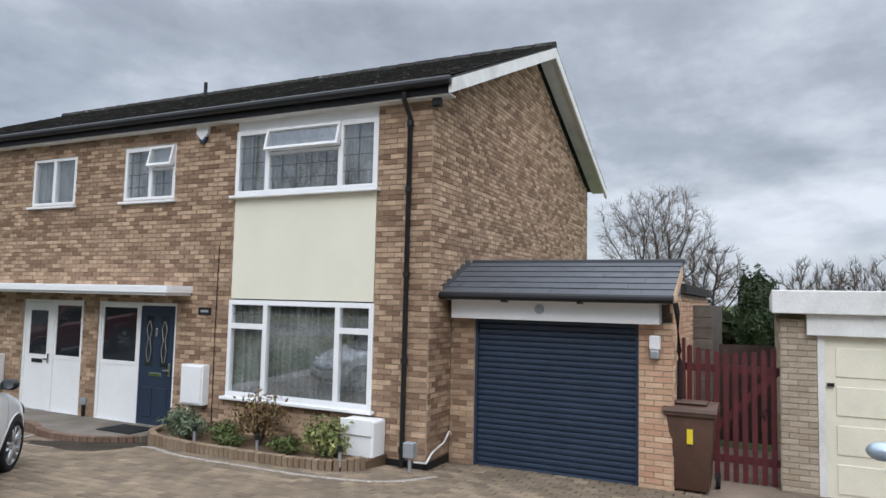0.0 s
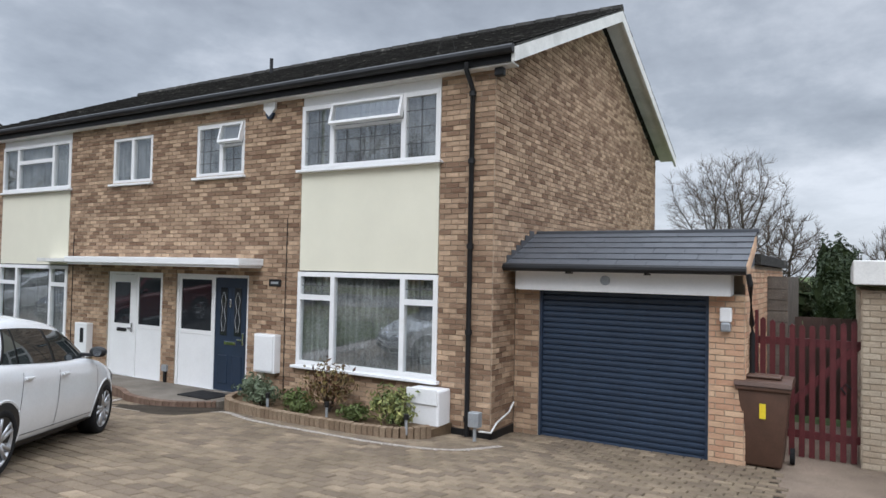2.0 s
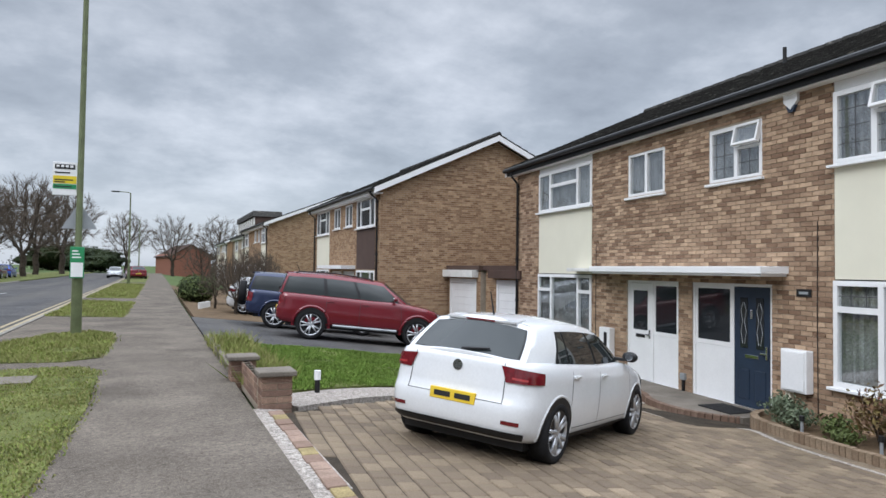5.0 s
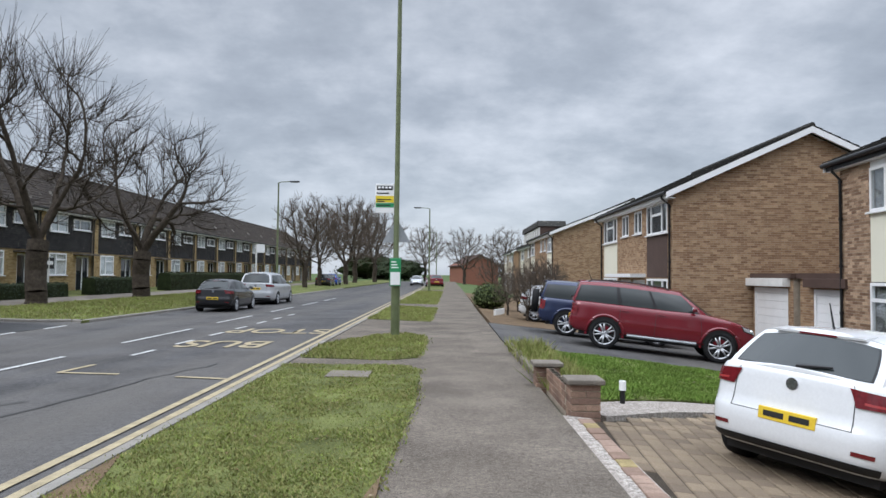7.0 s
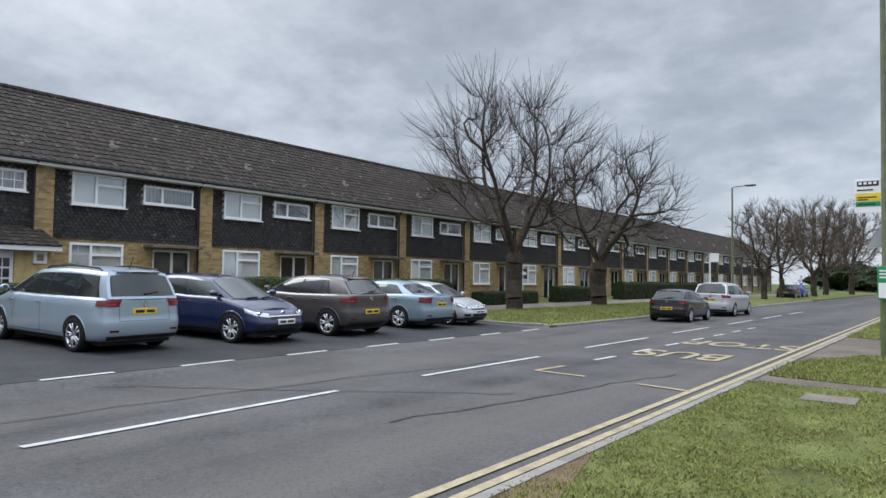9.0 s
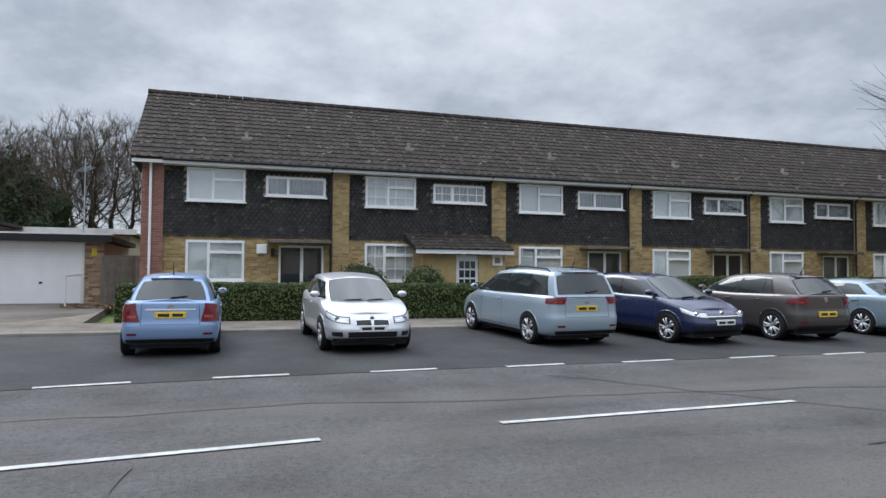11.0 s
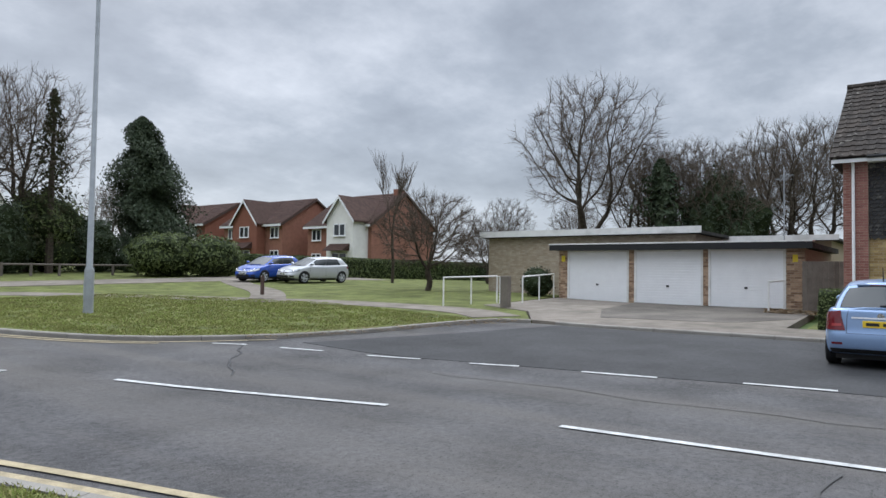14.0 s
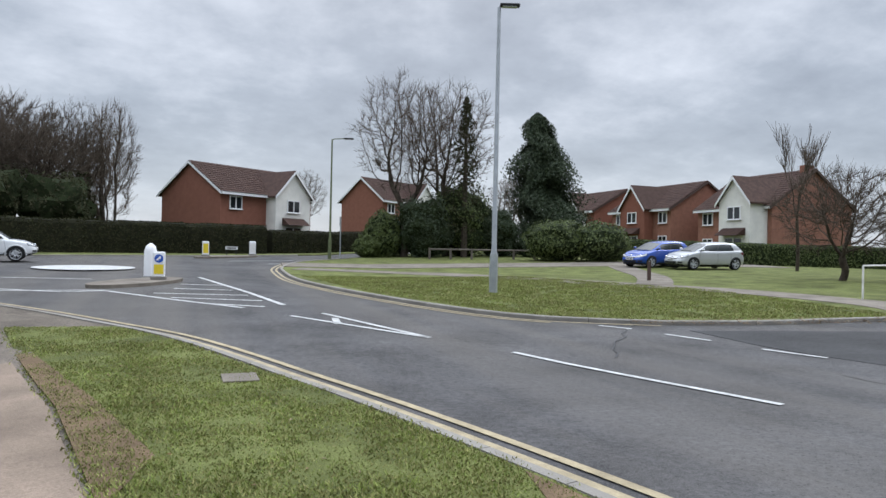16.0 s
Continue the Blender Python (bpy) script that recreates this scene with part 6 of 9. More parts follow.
    for end, order in ((1, 1), (-1, -1)):
        tot = LINES[end][1][-1]
        ds = [tot * k / 34 for k in range(35)]
        if order < 0:
            ds = ds[::-1][1:]
        outline += [round_at(d, end, 1) for d in ds]
    n = len(outline)
    vs_ = sorted({v for v, *_ in BODY} | {0.22, 0.62, 0.74})
    bm = bmesh.new()
    rows = []
    for v in vs_:
        row = [bm.verts.new(skin(p[0], p[1], v)) for p in outline] + [bm.verts.new(skin(p[0], -p[1], v)) for p in outline[-2:0:-1]]
        rows.append(row)
    tot = len(rows[0])
    for a, b in zip(rows, rows[1:]):
        for k in range(tot):
            bm.faces.new((a[k], a[(k + 1) % tot], b[(k + 1) % tot], b[k]))
    bm.faces.new(rows[0][::-1])
    prev = None
    for k in range(1, n - 1):
        p, q = rows[-1][k], rows[-1][tot - k]
        line = [p]
        for f in (0.93, 0.75, 0.4, 0.0, -0.4, -0.75, -0.93):
            line.append(bm.verts.new((p.co.x, p.co.y * f, p.co.z + 0.045 * (1 - f * f) * min(1, p.co.y / 0.5))))
        line.append(q)
        if prev:
            for i in range(8):
                bm.faces.new((prev[i], prev[i + 1], line[i + 1], line[i]))
        else:
            bm.faces.new([rows[-1][0]] + line[::-1])
        prev = line
    bm.faces.new([rows[-1][n - 1]] + prev)
    bmesh.ops.recalc_face_normals(bm, faces=bm.faces[:])
    smooth(part("body", bm, col, root), 50)

    # cabin
    xr0, xf0, xr1, xf1 = [(g - 0.5) * L for g in K["gh"]]
    wb_, wt = W / 2 * 0.905, K["wt"]

    def side(f, h, sgn, out=0.0):
        xb, xt = xr0 + (xf0 - xr0) * f, xr1 + (xf1 - xr1) * f
        e = abs(2 * f - 1) ** 3
        yb = wb_ - (0.10 if f < 0.5 else 0.13) * e
        yt = wt - 0.05 * e
        hh = 0.8 * h + 0.2 * h ** 4
        z0, z1 = shoulder(xb) - 0.015, H - 0.075 - 0.055 * (2 * f - 0.9) ** 2
        return (xb + (xt - xb) * h, sgn * (yb + (yt - yb) * hh + 0.03 * h * (1 - h) * 4 * 0.5 + out), z0 + (z1 - z0) * h)

    def screen(g, h, front, o=0.0):
        p = side(1.0 if front else 0.0, h, 1)
        bow = (0.17 if front else -0.05) * (1 - 0.45 * h) * (1 - g * g)
        return (p[0] + bow + (o if front else -o), p[1] * g, p[2] + 0.062 * h * (1 - g * g) + o)

    def roof(f, g):
        p = side(f, 1.0, 1)
        w = max(0.0, 1 - min(f, 1 - f) / 0.3)
        bow = (0.17 if f > 0.5 else -0.05) * 0.55 * (1 - g * g) * w * w
        return (p[0] + bow, p[1] * g, p[2] + 0.062 * (1 - g * g) ** 0.8)

    gs = [-1, -0.94, -0.8, -0.55, -0.28, 0, 0.28, 0.55, 0.8, 0.94, 1]
    bm = bmesh.new()
    for fn, us, hs in ((lambda a, b: side(a, b, 1), [k / 24 for k in range(25)], [k / 8 for k in range(9)]), (lambda a, b: side(a, b, -1), [k / 24 for k in range(25)], [k / 8 for k in range(9)]), (lambda a, b: screen(a, b, True), gs, [k / 8 for k in range(9)]), (lambda a, b: screen(a, b, False), gs, [k / 8 for k in range(9)]), (roof, [k / 24 for k in range(25)], gs)):
        g_ = [[bm.verts.new(fn(u, h)) for u in us] for h in hs]
        for r, q in zip(g_, g_[1:]):
            for k in range(len(us) - 1):
                bm.faces.new((r[k], r[k + 1], q[k + 1], q[k]))
    bmesh.ops.remove_doubles(bm, verts=bm.verts[:], dist=0.002)
    bmesh.ops.recalc_face_normals(bm, faces=bm.faces[:])
    smooth(part("cabin", bm, col, root), 55)
    for sgn in (-1, 1):
        a, b = K["win"][0], K["win"][-1]
        hs = [0.05 + 0.80 * j / 6 for j in range(7)]

        def band(q, o):
            out = []
            for h in hs:
                f = (h - 0.05) / 0.80
                u0, u1 = q[0] + (q[2] - q[0]) * f, q[1] + (q[3] - q[1]) * f
                out.append([side(u0 + (u1 - u0) * k / 8, h, sgn, o) for k in range(9)])
            return out

        patch("window_surround", band((a[0] - 0.012, b[1] + 0.012, a[2] - 0.012, b[3] + 0.008), 0.003), BLACK)
        for q in K["win"]:
            patch("side_window", band(q, 0.007), CAR_GLASS)
    for nm, front in (("windscreen", True), ("rear_window", False)):
        g0, h0, h1 = (0.93, 0.03, 0.94) if front else (0.88, 0.10, 0.86)
        if kind == "suv" and not front:
            h0 = 0.2
        patch(nm + "_surround", [[screen(g0 * (k / 5 - 1) * 1.03, h0 + (h1 - h0) * j / 6 * 1.02 - 0.004, front, 0.003) for k in range(11)] for j in range(7)], BLACK)
        patch(nm, [[screen(g0 * (k / 5 - 1), h0 + (h1 - h0) * j / 6, front, 0.006) for k in range(11)] for j in range(7)], CAR_GLASS)
    # wheels in dark arches with a lip of body colour
    m1, m2, m3 = wheel_mesh(K["r"])
    for s in K["wb"]:
        for sgn in (-1, 1):
            xx = (s - 0.5) * L
            hw = abs(flank(xx, 0.4, 1, 0)[1])
            ra = K["r"] + (0.045 if kind != "suv" else 0.07)

            def on_side(rad, ang, out):
                px, pz = xx + rad * math.cos(radians(ang)), K["r"] + rad * math.sin(radians(ang))
                bt = bottom(px)
                q = flank(px, min(1, max(0.02, (pz - bt) / (shoulder(px) - bt))), sgn, out)
                return (px, q[1], pz)

            patch("wheel_arch", [[on_side(ra * f, -8 + 196 * k / 24, 0.004) for k in range(25)] for f in (0.02, 0.5, 0.8, 1.0)], BLACK)
            part("arch_lip", tube(bmesh.new(), [on_side(ra + 0.008, -8 + 196 * k / 24, -0.006) for k in range(25)], 0.016 if kind != "suv" else 0.04, 6), col, root)
            w = new("wheel")
            w.parent = root
            w.empty_display_size = 0.1
            w.matrix_local = Matrix.Translation((xx, sgn * (hw - 0.105), K["r"])) @ Matrix.Rotation(0 if sgn > 0 else math.pi, 4, "Z")
            for nm, me in (("tyre", m1), ("rim", m2), ("brake_disc", m3)):
                o_ = new(nm, me)
                o_.parent = w
    part("underbody", boxes((-L * 0.44, -W * 0.40, low - 0.06, L * 0.44, W * 0.40, low + 0.05)), BLACK, root)
    # tail
    d0, d1, v0, v1 = K["tail"]
    for sgn in (-1, 1):
        wrap("tail_lamp", -1, sgn, d0, d1, v0, v1, LAMP_RED, 0.012, -0.02, 10, 4, 0.03, skew=K.get("skew", -0.05))
        wrap("tail_lamp_lens", -1, sgn, d0 + 0.06, d0 + (d1 - d0) * 0.5, v0 + (v1 - v0) * 0.22, v0 + (v1 - v0) * 0.36, LAMP_PINK, 0.0155, -0.01, 6, 1)
        wrap("fog_reflector", -1, sgn, 0.56, 0.74, 0.20, 0.25, LAMP_RED, 0.006, 0, 4, 1)
        wrap("tailgate_seam", -1, sgn, d0 - 0.012, d0 - 0.004, 0.46, 0.97, BAR, 0.003, 0, 1, 6)
    wrap("tailgate_seam", -1, 1, -d0, d0, 0.455, 0.463, BAR, 0.003, 0, 10, 1)
    wrap("rear_skirt", -1, 1, -0.80, 0.80, 0.02, 0.11, BLACK, 0.01, 0, 14, 2)
    px, _, pz = skin(-1, 0, K["plate"], 0.0)
    part("rear_plate", boxes((px - 0.014, -0.26, pz - 0.056, px + 0.02, 0.26, pz + 0.056), bevel=0.005), PLATE_Y, root, "yellow rear plate")
    for a, b in ((-0.21, -0.03), (0.02, 0.21)):
        part("plate_bar", boxes((px - 0.0165, a, pz - 0.026, px - 0.0145, b, pz + 0.026)), BAR, root)
    if strip:
        wrap("tail_strip", -1, 1, -0.42, 0.42, 0.80, 0.835, CHROME, 0.014, 0, 8, 1)
    ex, _, ez = skin(-1, 0, 0.86, 0.0)
    part("emblem", tube(bmesh.new(), [(ex - 0.012, 0, ez), (ex + 0.03, 0, ez)], 0.055, 18), CHROME, root)
    # nose
    d0, d1, v0, v1 = K["head"]
    for sgn in (-1, 1):
        wrap("headlamp_housing", 1, sgn, d0 - 0.01, d1 + 0.01, v0 - 0.02, v1 + 0.02, BLACK, 0.006, 0.03, 10, 3, 0.02)
        wrap("headlamp", 1, sgn, d0 + 0.015, d1 - 0.02, v0 + 0.01, v1 - 0.015, LAMP_CLEAR, 0.010, 0.03, 10, 3, 0.02)
        lx = round_at(d0 + (d1 - d0) * 0.4, 1, sgn)
        q = skin(lx[0], lx[1], (v0 + v1) / 2 + 0.01, 0.0)
        part("lamp_reflector", tube(bmesh.new(), [(q[0] + 0.016, q[1], q[2]), (q[0] - 0.03, q[1], q[2])], 0.05, 14), CHROME, root)
        wrap("fog_recess", 1, sgn, 0.56, 0.80, 0.16, 0.34, BLACK, 0.006, 0, 6, 2, 0.02)
    if grille == "pair":
        for sgn in (-1, 1):
            wrap("grille_surround", 1, sgn, 0.012, 0.31, 0.60, 0.83, CHROME, 0.008, 0, 6, 3, 0.015)
            wrap("grille", 1, sgn, 0.022, 0.30, 0.61, 0.82, BLACK, 0.013, 0, 6, 3, 0.015)
    else:
        wrap("grille", 1, 1, -0.42, 0.42, 0.62, 0.74, BLACK, 0.008, 0, 10, 2)
        wrap("grille_bar", 1, 1, -0.43, 0.43, 0.73, 0.765, CHROME, 0.012, 0, 10, 1)
    wrap("air_intake", 1, 1, -0.46, 0.46, 0.12, 0.34, BLACK, 0.008, 0, 10, 2)
    wrap("front_skirt", 1, 1, -0.80, 0.80, 0.02, 0.09, BLACK, 0.01, 0, 14, 2)
    px, _, pz = skin(1, 0, 0.47, 0.0)
    part("front_plate", boxes((px - 0.03, -0.26, pz - 0.055, px + 0.014, 0.26, pz + 0.055), bevel=0.005), PLATE_W, root, "white front plate")
    for a, b in ((-0.21, -0.03), (0.02, 0.21)):
        part("plate_bar", boxes((px + 0.0145, a, pz - 0.026, px + 0.0165, b, pz + 0.026)), BAR, root)
    ex, _, ez = skin(1, 0, 0.86, 0.0)
    part("front_emblem", tube(bmesh.new(), [(ex + 0.02, 0, ez), (ex - 0.03, 0, ez + 0.01)], 0.045, 14), CHROME, root)
    # flanks: doors, handles, sills, mirrors
    wl = [p for p in K["win"]]
    mid_f = wl[-1][0] - 0.012
    xs_ = [xr0 + (xf0 - xr0) * mid_f, xr0 + (xf0 - xr0) * 0.955, xr0 + (xf0 - xr0) * max(0.16, wl[-2][0] - 0.02 if len(wl) > 2 else wl[0][0] + 0.03)]
    for sgn in (-1, 1):
        for xx in xs_:
            patch("door_seam", [[flank(xx - 0.005, 0.12 + 0.87 * j / 9, sgn, 0.0025), flank(xx + 0.005, 0.12 + 0.87 * j / 9, sgn, 0.0025)] for j in range(10)], BAR)
        patch("sill_seam", [[flank((K["wb"][0] - 0.5) * L + K["r"] + 0.06 + ((K["wb"][1] - K["wb"][0]) * L - 2 * K["r"] - 0.12) * k / 10, v, sgn, 0.003) for k in range(11)] for v in (0.135, 0.145)], BAR)
        patch("sill", [[flank((K["wb"][0] - 0.5) * L + K["r"] + 0.05 + ((K["wb"][1] - K["wb"][0]) * L - 2 * K["r"] - 0.1) * k / 10, v, sgn, 0.006) for k in range(11)] for v in (0.0, 0.03, 0.07)], BLACK)
        for xx in (xs_[0] + 0.13, xs_[2] + 0.13 if len(wl) > 1 else xs_[0] + 0.2):
            p = flank(xx, 0.84, sgn, 0.0)
            part("door_handle", boxes((xx - 0.085, p[1] - sgn * 0.01, p[2] - 0.015, xx + 0.085, p[1] + sgn * 0.026, p[2] + 0.014), bevel=0.008), col, root)
        mx = xr0 + (xf0 - xr0) * 0.885
        p = side(0.885, 0.12, sgn)
        bm = bmesh.new()
        bmesh.ops.create_uvsphere(bm, u_segments=14, v_segments=8, radius=1)
        for v in bm.verts:
            v.co = Vector((mx + (0.09 if v.co.x > 0 else 0.035) * v.co.x, p[1] + sgn * 0.17 + 0.10 * v.co.y, p[2] + 0.05 + 0.065 * v.co.z))
        smooth(part("mirror", bm, BLACK if col is P_WHITE else col, root), 60)
        part("mirror_glass", tube(bmesh.new(), [(mx - 0.037, p[1] + sgn * 0.17, p[2] + 0.05), (mx - 0.03, p[1] + sgn * 0.17, p[2] + 0.05)], 0.05, 12), CHROME, root)
        part("mirror_stalk", boxes((mx - 0.02, p[1] - sgn * 0.03, p[2] - 0.01, mx + 0.04, p[1] + sgn * 0.12, p[2] + 0.03), bevel=0.008), BLACK, root)
        if kind == "suv":
            part("side_step", tube(bmesh.new(), [((K["wb"][0] - 0.5) * L + 0.55, sgn * W * 0.49, 0.40), ((K["wb"][1] - 0.5) * L - 0.55, sgn * W * 0.49, 0.40)], 0.035, 8), STEEL, root, "pale tubular side step")
    # wipers, spoiler, aerial
    if kind != "saloon":
        a, b = screen(0.02, 0.14, False, 0.018), screen(-0.42, 0.22, False, 0.018)
        part("rear_wiper", tube(bmesh.new(), [a, b], [0.02, 0.010], 6), BLACK, root)
        p, q = roof(0.0, 0), roof(0.0, 0.9)
        sp = bmesh.new()
        prism([(p[0] - 0.055, p[2] - 0.028), (p[0] + 0.16, p[2] + 0.004), (p[0] + 0.14, p[2] - 0.05), (p[0] - 0.05, p[2] - 0.048)], "y", -q[1] * 0.82, q[1] * 0.82, sp)
        part("roof_spoiler", sp, col, root)
        part("brake_light", boxes((p[0] - 0.062, -0.17, p[2] - 0.046, p[0] - 0.05, 0.17, p[2] - 0.03)), LAMP_RED, root)
    for g in (-0.55, 0.1):
        a, b = screen(g, 0.03, True, 0.016), screen(g + 0.5, 0.07, True, 0.016)
        part("wiper", tube(bmesh.new(), [a, b], 0.009, 5), BLACK, root)
    p = roof(0.12, 0)
    part("aerial", tube(bmesh.new(), [(p[0], 0, p[2]), (p[0] - 0.12, 0, p[2] + 0.24)], [0.012, 0.005], 6), BLACK, root)
    if spare:
        w = new("spare_wheel")
        w.parent = root
        w.matrix_local = Matrix.Translation((-L / 2 - 0.10, -0.1, 0.98)) @ Matrix.Rotation(radians(90), 4, "Z")
        o_ = new("tyre", m1)
        o_.parent = w
        part("cover", tube(bmesh.new(), [(0, 0.12, 0), (0, 0.02, 0)], 0.36, 24), BLACK, w)
    if rails:
        for sgn in (-1, 1):
            part("roof_rail", tube(bmesh.new(), [tuple(Vector(side(f, 1.0, sgn)) + Vector((0, -sgn * 0.04, e))) for f, e in ((0.08, 0.01), (0.12, 0.06), (0.5, 0.075), (0.86, 0.06), (0.9, 0.01))], 0.018, 6), BLACK, root)
    return root


LAMP_PINK = mat("pale_lamp_lens", (0.36, 0.04, 0.04), 0.2, 0.1, 20, 60, 0.0, spec=0.8)


P_WHITE = paint("white_car_paint", (0.68, 0.69, 0.70))
P_SILVER = paint("silver_car_paint", (0.46, 0.47, 0.485), 0.3, 0.3)
P_LBLUE = paint("pale_metallic_blue", (0.22, 0.32, 0.50), 0.3, 0.3)
P_IBLUE = paint("ice_blue_silver", (0.33, 0.40, 0.46), 0.3, 0.35)
P_NAVY = paint("deep_navy_paint", (0.010, 0.016, 0.055))
P_GREY = paint("bronze_grey_paint", (0.085, 0.075, 0.072), 0.25, 0.4)
P_SBLUE = paint("soft_blue_paint", (0.24, 0.31, 0.36), 0.3, 0.35)
P_BLACK = paint("black_car_paint", (0.012, 0.012, 0.014))
P_RED = paint("dark_red_paint", (0.16, 0.012, 0.02), 0.25, 0.1)
P_BLUE = paint("bright_blue_paint", (0.02, 0.07, 0.34), 0.25, 0.2)
P_DBLUE = paint("dark_blue_paint", (0.02, 0.03, 0.075), 0.25, 0.2)


car("hatch", 4.2, 7.05, 34, P_WHITE, "white five-door hatchback parked on the block drive", scale=0.94)
car("small", -15.0, -0.80, 180, P_LBLUE, "pale blue small hatchback parked nose to the hedge", scale=0.98, strip=True)
car("hatch", -14.85, 2.72, 1, P_SILVER, "silver hatchback parked facing the road", scale=1.02, grille="pair")
car("mpv", -15.2, 7.1, 186, P_IBLUE, "ice blue people carrier with black roof rails", rails=True)
car("hatch", -14.65, 10.25, 8, P_NAVY, "deep navy hatchback parked facing the road", scale=1.06)
car("hatch", -14.75, 13.25, 184, P_GREY, "bronze grey hatchback parked nose in", scale=1.1)
car("saloon", -15.1, 16.55, 184, P_SBLUE, "soft blue metallic saloon parked nose in")
car("hatch", -14.75, 18.75, 4, P_SILVER, "silver small hatchback parked facing the road", scale=0.96)
car("hatch", -9.65, 29.4, 90, P_BLACK, "black small hatchback parked at the far kerb", scale=0.93)
car("mpv", -9.75, 36.2, 90, P_SILVER, "silver estate car parked at the far kerb")
car("suv", 5.3, 18.05, -11.6, P_RED, "dark red off-road estate on the neighbouring drive", rails=True)
car("suv", 4.75, 21.1, -8, P_DBLUE, "dark blue off-roader with spare wheel on its tail", spare=True, scale=0.95)
car("hatch", 4.6, 27.0, -8, P_WHITE, "white hatchback on a far drive")
car("hatch", -26.2, -28.75, -4, P_SILVER, "silver tall hatchback parked beside the green", scale=1.03)
car("hatch", -25.0, -31.1, 8, P_BLUE, "bright blue hatchback parked beside the green", scale=1.02)
car("suv", 8.6, -37.0, 187, P_WHITE, "white compact off-roader on the crossing road", scale=0.92)
car("hatch", 6.1, -2.22, 168, P_IBLUE, "pale blue car parked on the side drive")
car("hatch", -14.3, 78, 90, P_BLACK, "dark car parked far along the road")
car("hatch", -2.0, 88, 100, P_RED, "dark red car far along the street", scale=1.1)
car("hatch", -4.6, 96, -90, P_SILVER, "pale car far along the road")
car("hatch", -14.5, 84, 90, P_BLUE, "blue car parked far along the road")


# ---- trees ----
def branch_mesh(seed, h, trunk_r, split, spread, depth=5, kids=3, droop=0.0, upright=0.5, twig=0.009, wob=0.18, shrink=0.68, first=None, lean=0.0, fine=2, broom=0, blen=1.8, dome=None, bup=0.75):
    rnd = random.Random(seed)
    big_v, big_f, tw_v, tw_f = [], [], [], []

    def limb(pts, rad, n):
        V, F = (big_v, big_f) if rad[0] > 0.035 else (tw_v, tw_f)
        base = len(V)
        for i, p in enumerate(pts):
            d = (pts[min(i + 1, len(pts) - 1)] - pts[max(i - 1, 0)]).normalized()
            a = d.orthogonal().normalized()
            c = d.cross(a)
            for k in range(n):
                t = 2 * math.pi * k / n
                V.append(tuple(p + (a * math.cos(t) + c * math.sin(t)) * rad[i]))
        for i in range(len(pts) - 1):
            for k in range(n):
                F.append((base + i * n + k, base + i * n + (k + 1) % n, base + (i + 1) * n + (k + 1) % n, base + (i + 1) * n + k))

    def grow(p, d, length, r, lev):
        if dome and lev > 1 and (p.x ** 2 + p.y ** 2) / dome[1] ** 2 + ((p.z - dome[0]) / dome[2]) ** 2 > 0.8:
            length *= 0.5
        wv = wob * (0.35 if lev == 0 else 1.0)
        seg = 4 if lev < 2 else 3
        pts, rad = [p], [r]
        r1 = max(twig * 0.6, r * (0.82 if lev == 0 else 0.62))
        for i in range(seg):
            d = (d + Vector((rnd.gauss(0, wv), rnd.gauss(0, wv), rnd.gauss(0, wv * 0.7) + (upright if lev > 0 else 0.1) * 0.16 - droop * lev * 0.06))).normalized()
            p = p + d * (length / seg)
            pts.append(p)
            rad.append(r + (r1 - r) * (i + 1) / seg)
        limb(pts, rad, 7 if r > 0.08 else 4 if r > 0.025 else 3)
        if broom and lev >= 2:
            for k in range(broom if lev >= depth else broom // 4):
                q = pts[-1] if lev >= depth and k % 3 else rnd.choice(pts[1:])
                nd = (d * 0.5 + Vector((rnd.gauss(0, 0.42), rnd.gauss(0, 0.42), bup + rnd.gauss(0, 0.25)))).normalized()
                ln = blen * rnd.uniform(0.45, 1.1)
                mid = q + nd * ln * 0.5 + Vector((rnd.gauss(0, 0.06), rnd.gauss(0, 0.06), 0.03))
                end = q + nd * ln + Vector((rnd.gauss(0, 0.12), rnd.gauss(0, 0.12), 0.12))
                limb([q, mid, end], [twig, twig * 0.8, twig * 0.4], 3)
                if rnd.random() < 0.6:
                    limb([mid, mid + (nd + Vector((rnd.gauss(0, 0.4), rnd.gauss(0, 0.4), 0.1))) * ln * 0.35], [twig * 0.7, twig * 0.4], 3)
        if lev >= depth:
            return
        m = kids + (1 if rnd.random() < 0.45 else 0) + (fine if lev >= depth - 2 else 0)
        for k in range(m):
            f = 1.0 if k == 0 else rnd.uniform(0.35, 1.0) if lev > 0 else rnd.uniform(0.75, 1.0)
            q = pts[min(len(pts) - 1, max(1, round(f * seg)))]
            az = rnd.uniform(0, 2 * math.pi) if lev else 2 * math.pi * (k + rnd.uniform(-0.25, 0.25)) / m
            tilt = rnd.uniform(0.25, 0.95) * spread * (0.45 if k == 0 else 1.0)
            side = d.orthogonal().normalized()
            side = Matrix.Rotation(az, 3, d) @ side
            nd = (d * math.cos(tilt) + side * math.sin(tilt)).normalized()
            grow(q, nd, length * shrink * rnd.uniform(0.75, 1.15) if lev else first or (h - split) * 0.42 * rnd.uniform(0.85, 1.15), max(twig, rad[-1] * (0.78 if k == 0 else rnd.uniform(0.42, 0.62))), lev + 1)

    grow(Vector((0, 0, -0.2)), Vector((lean, 0, 1)).normalized(), split + 0.2, trunk_r, 0)
    return big_v, big_f, tw_v, tw_f


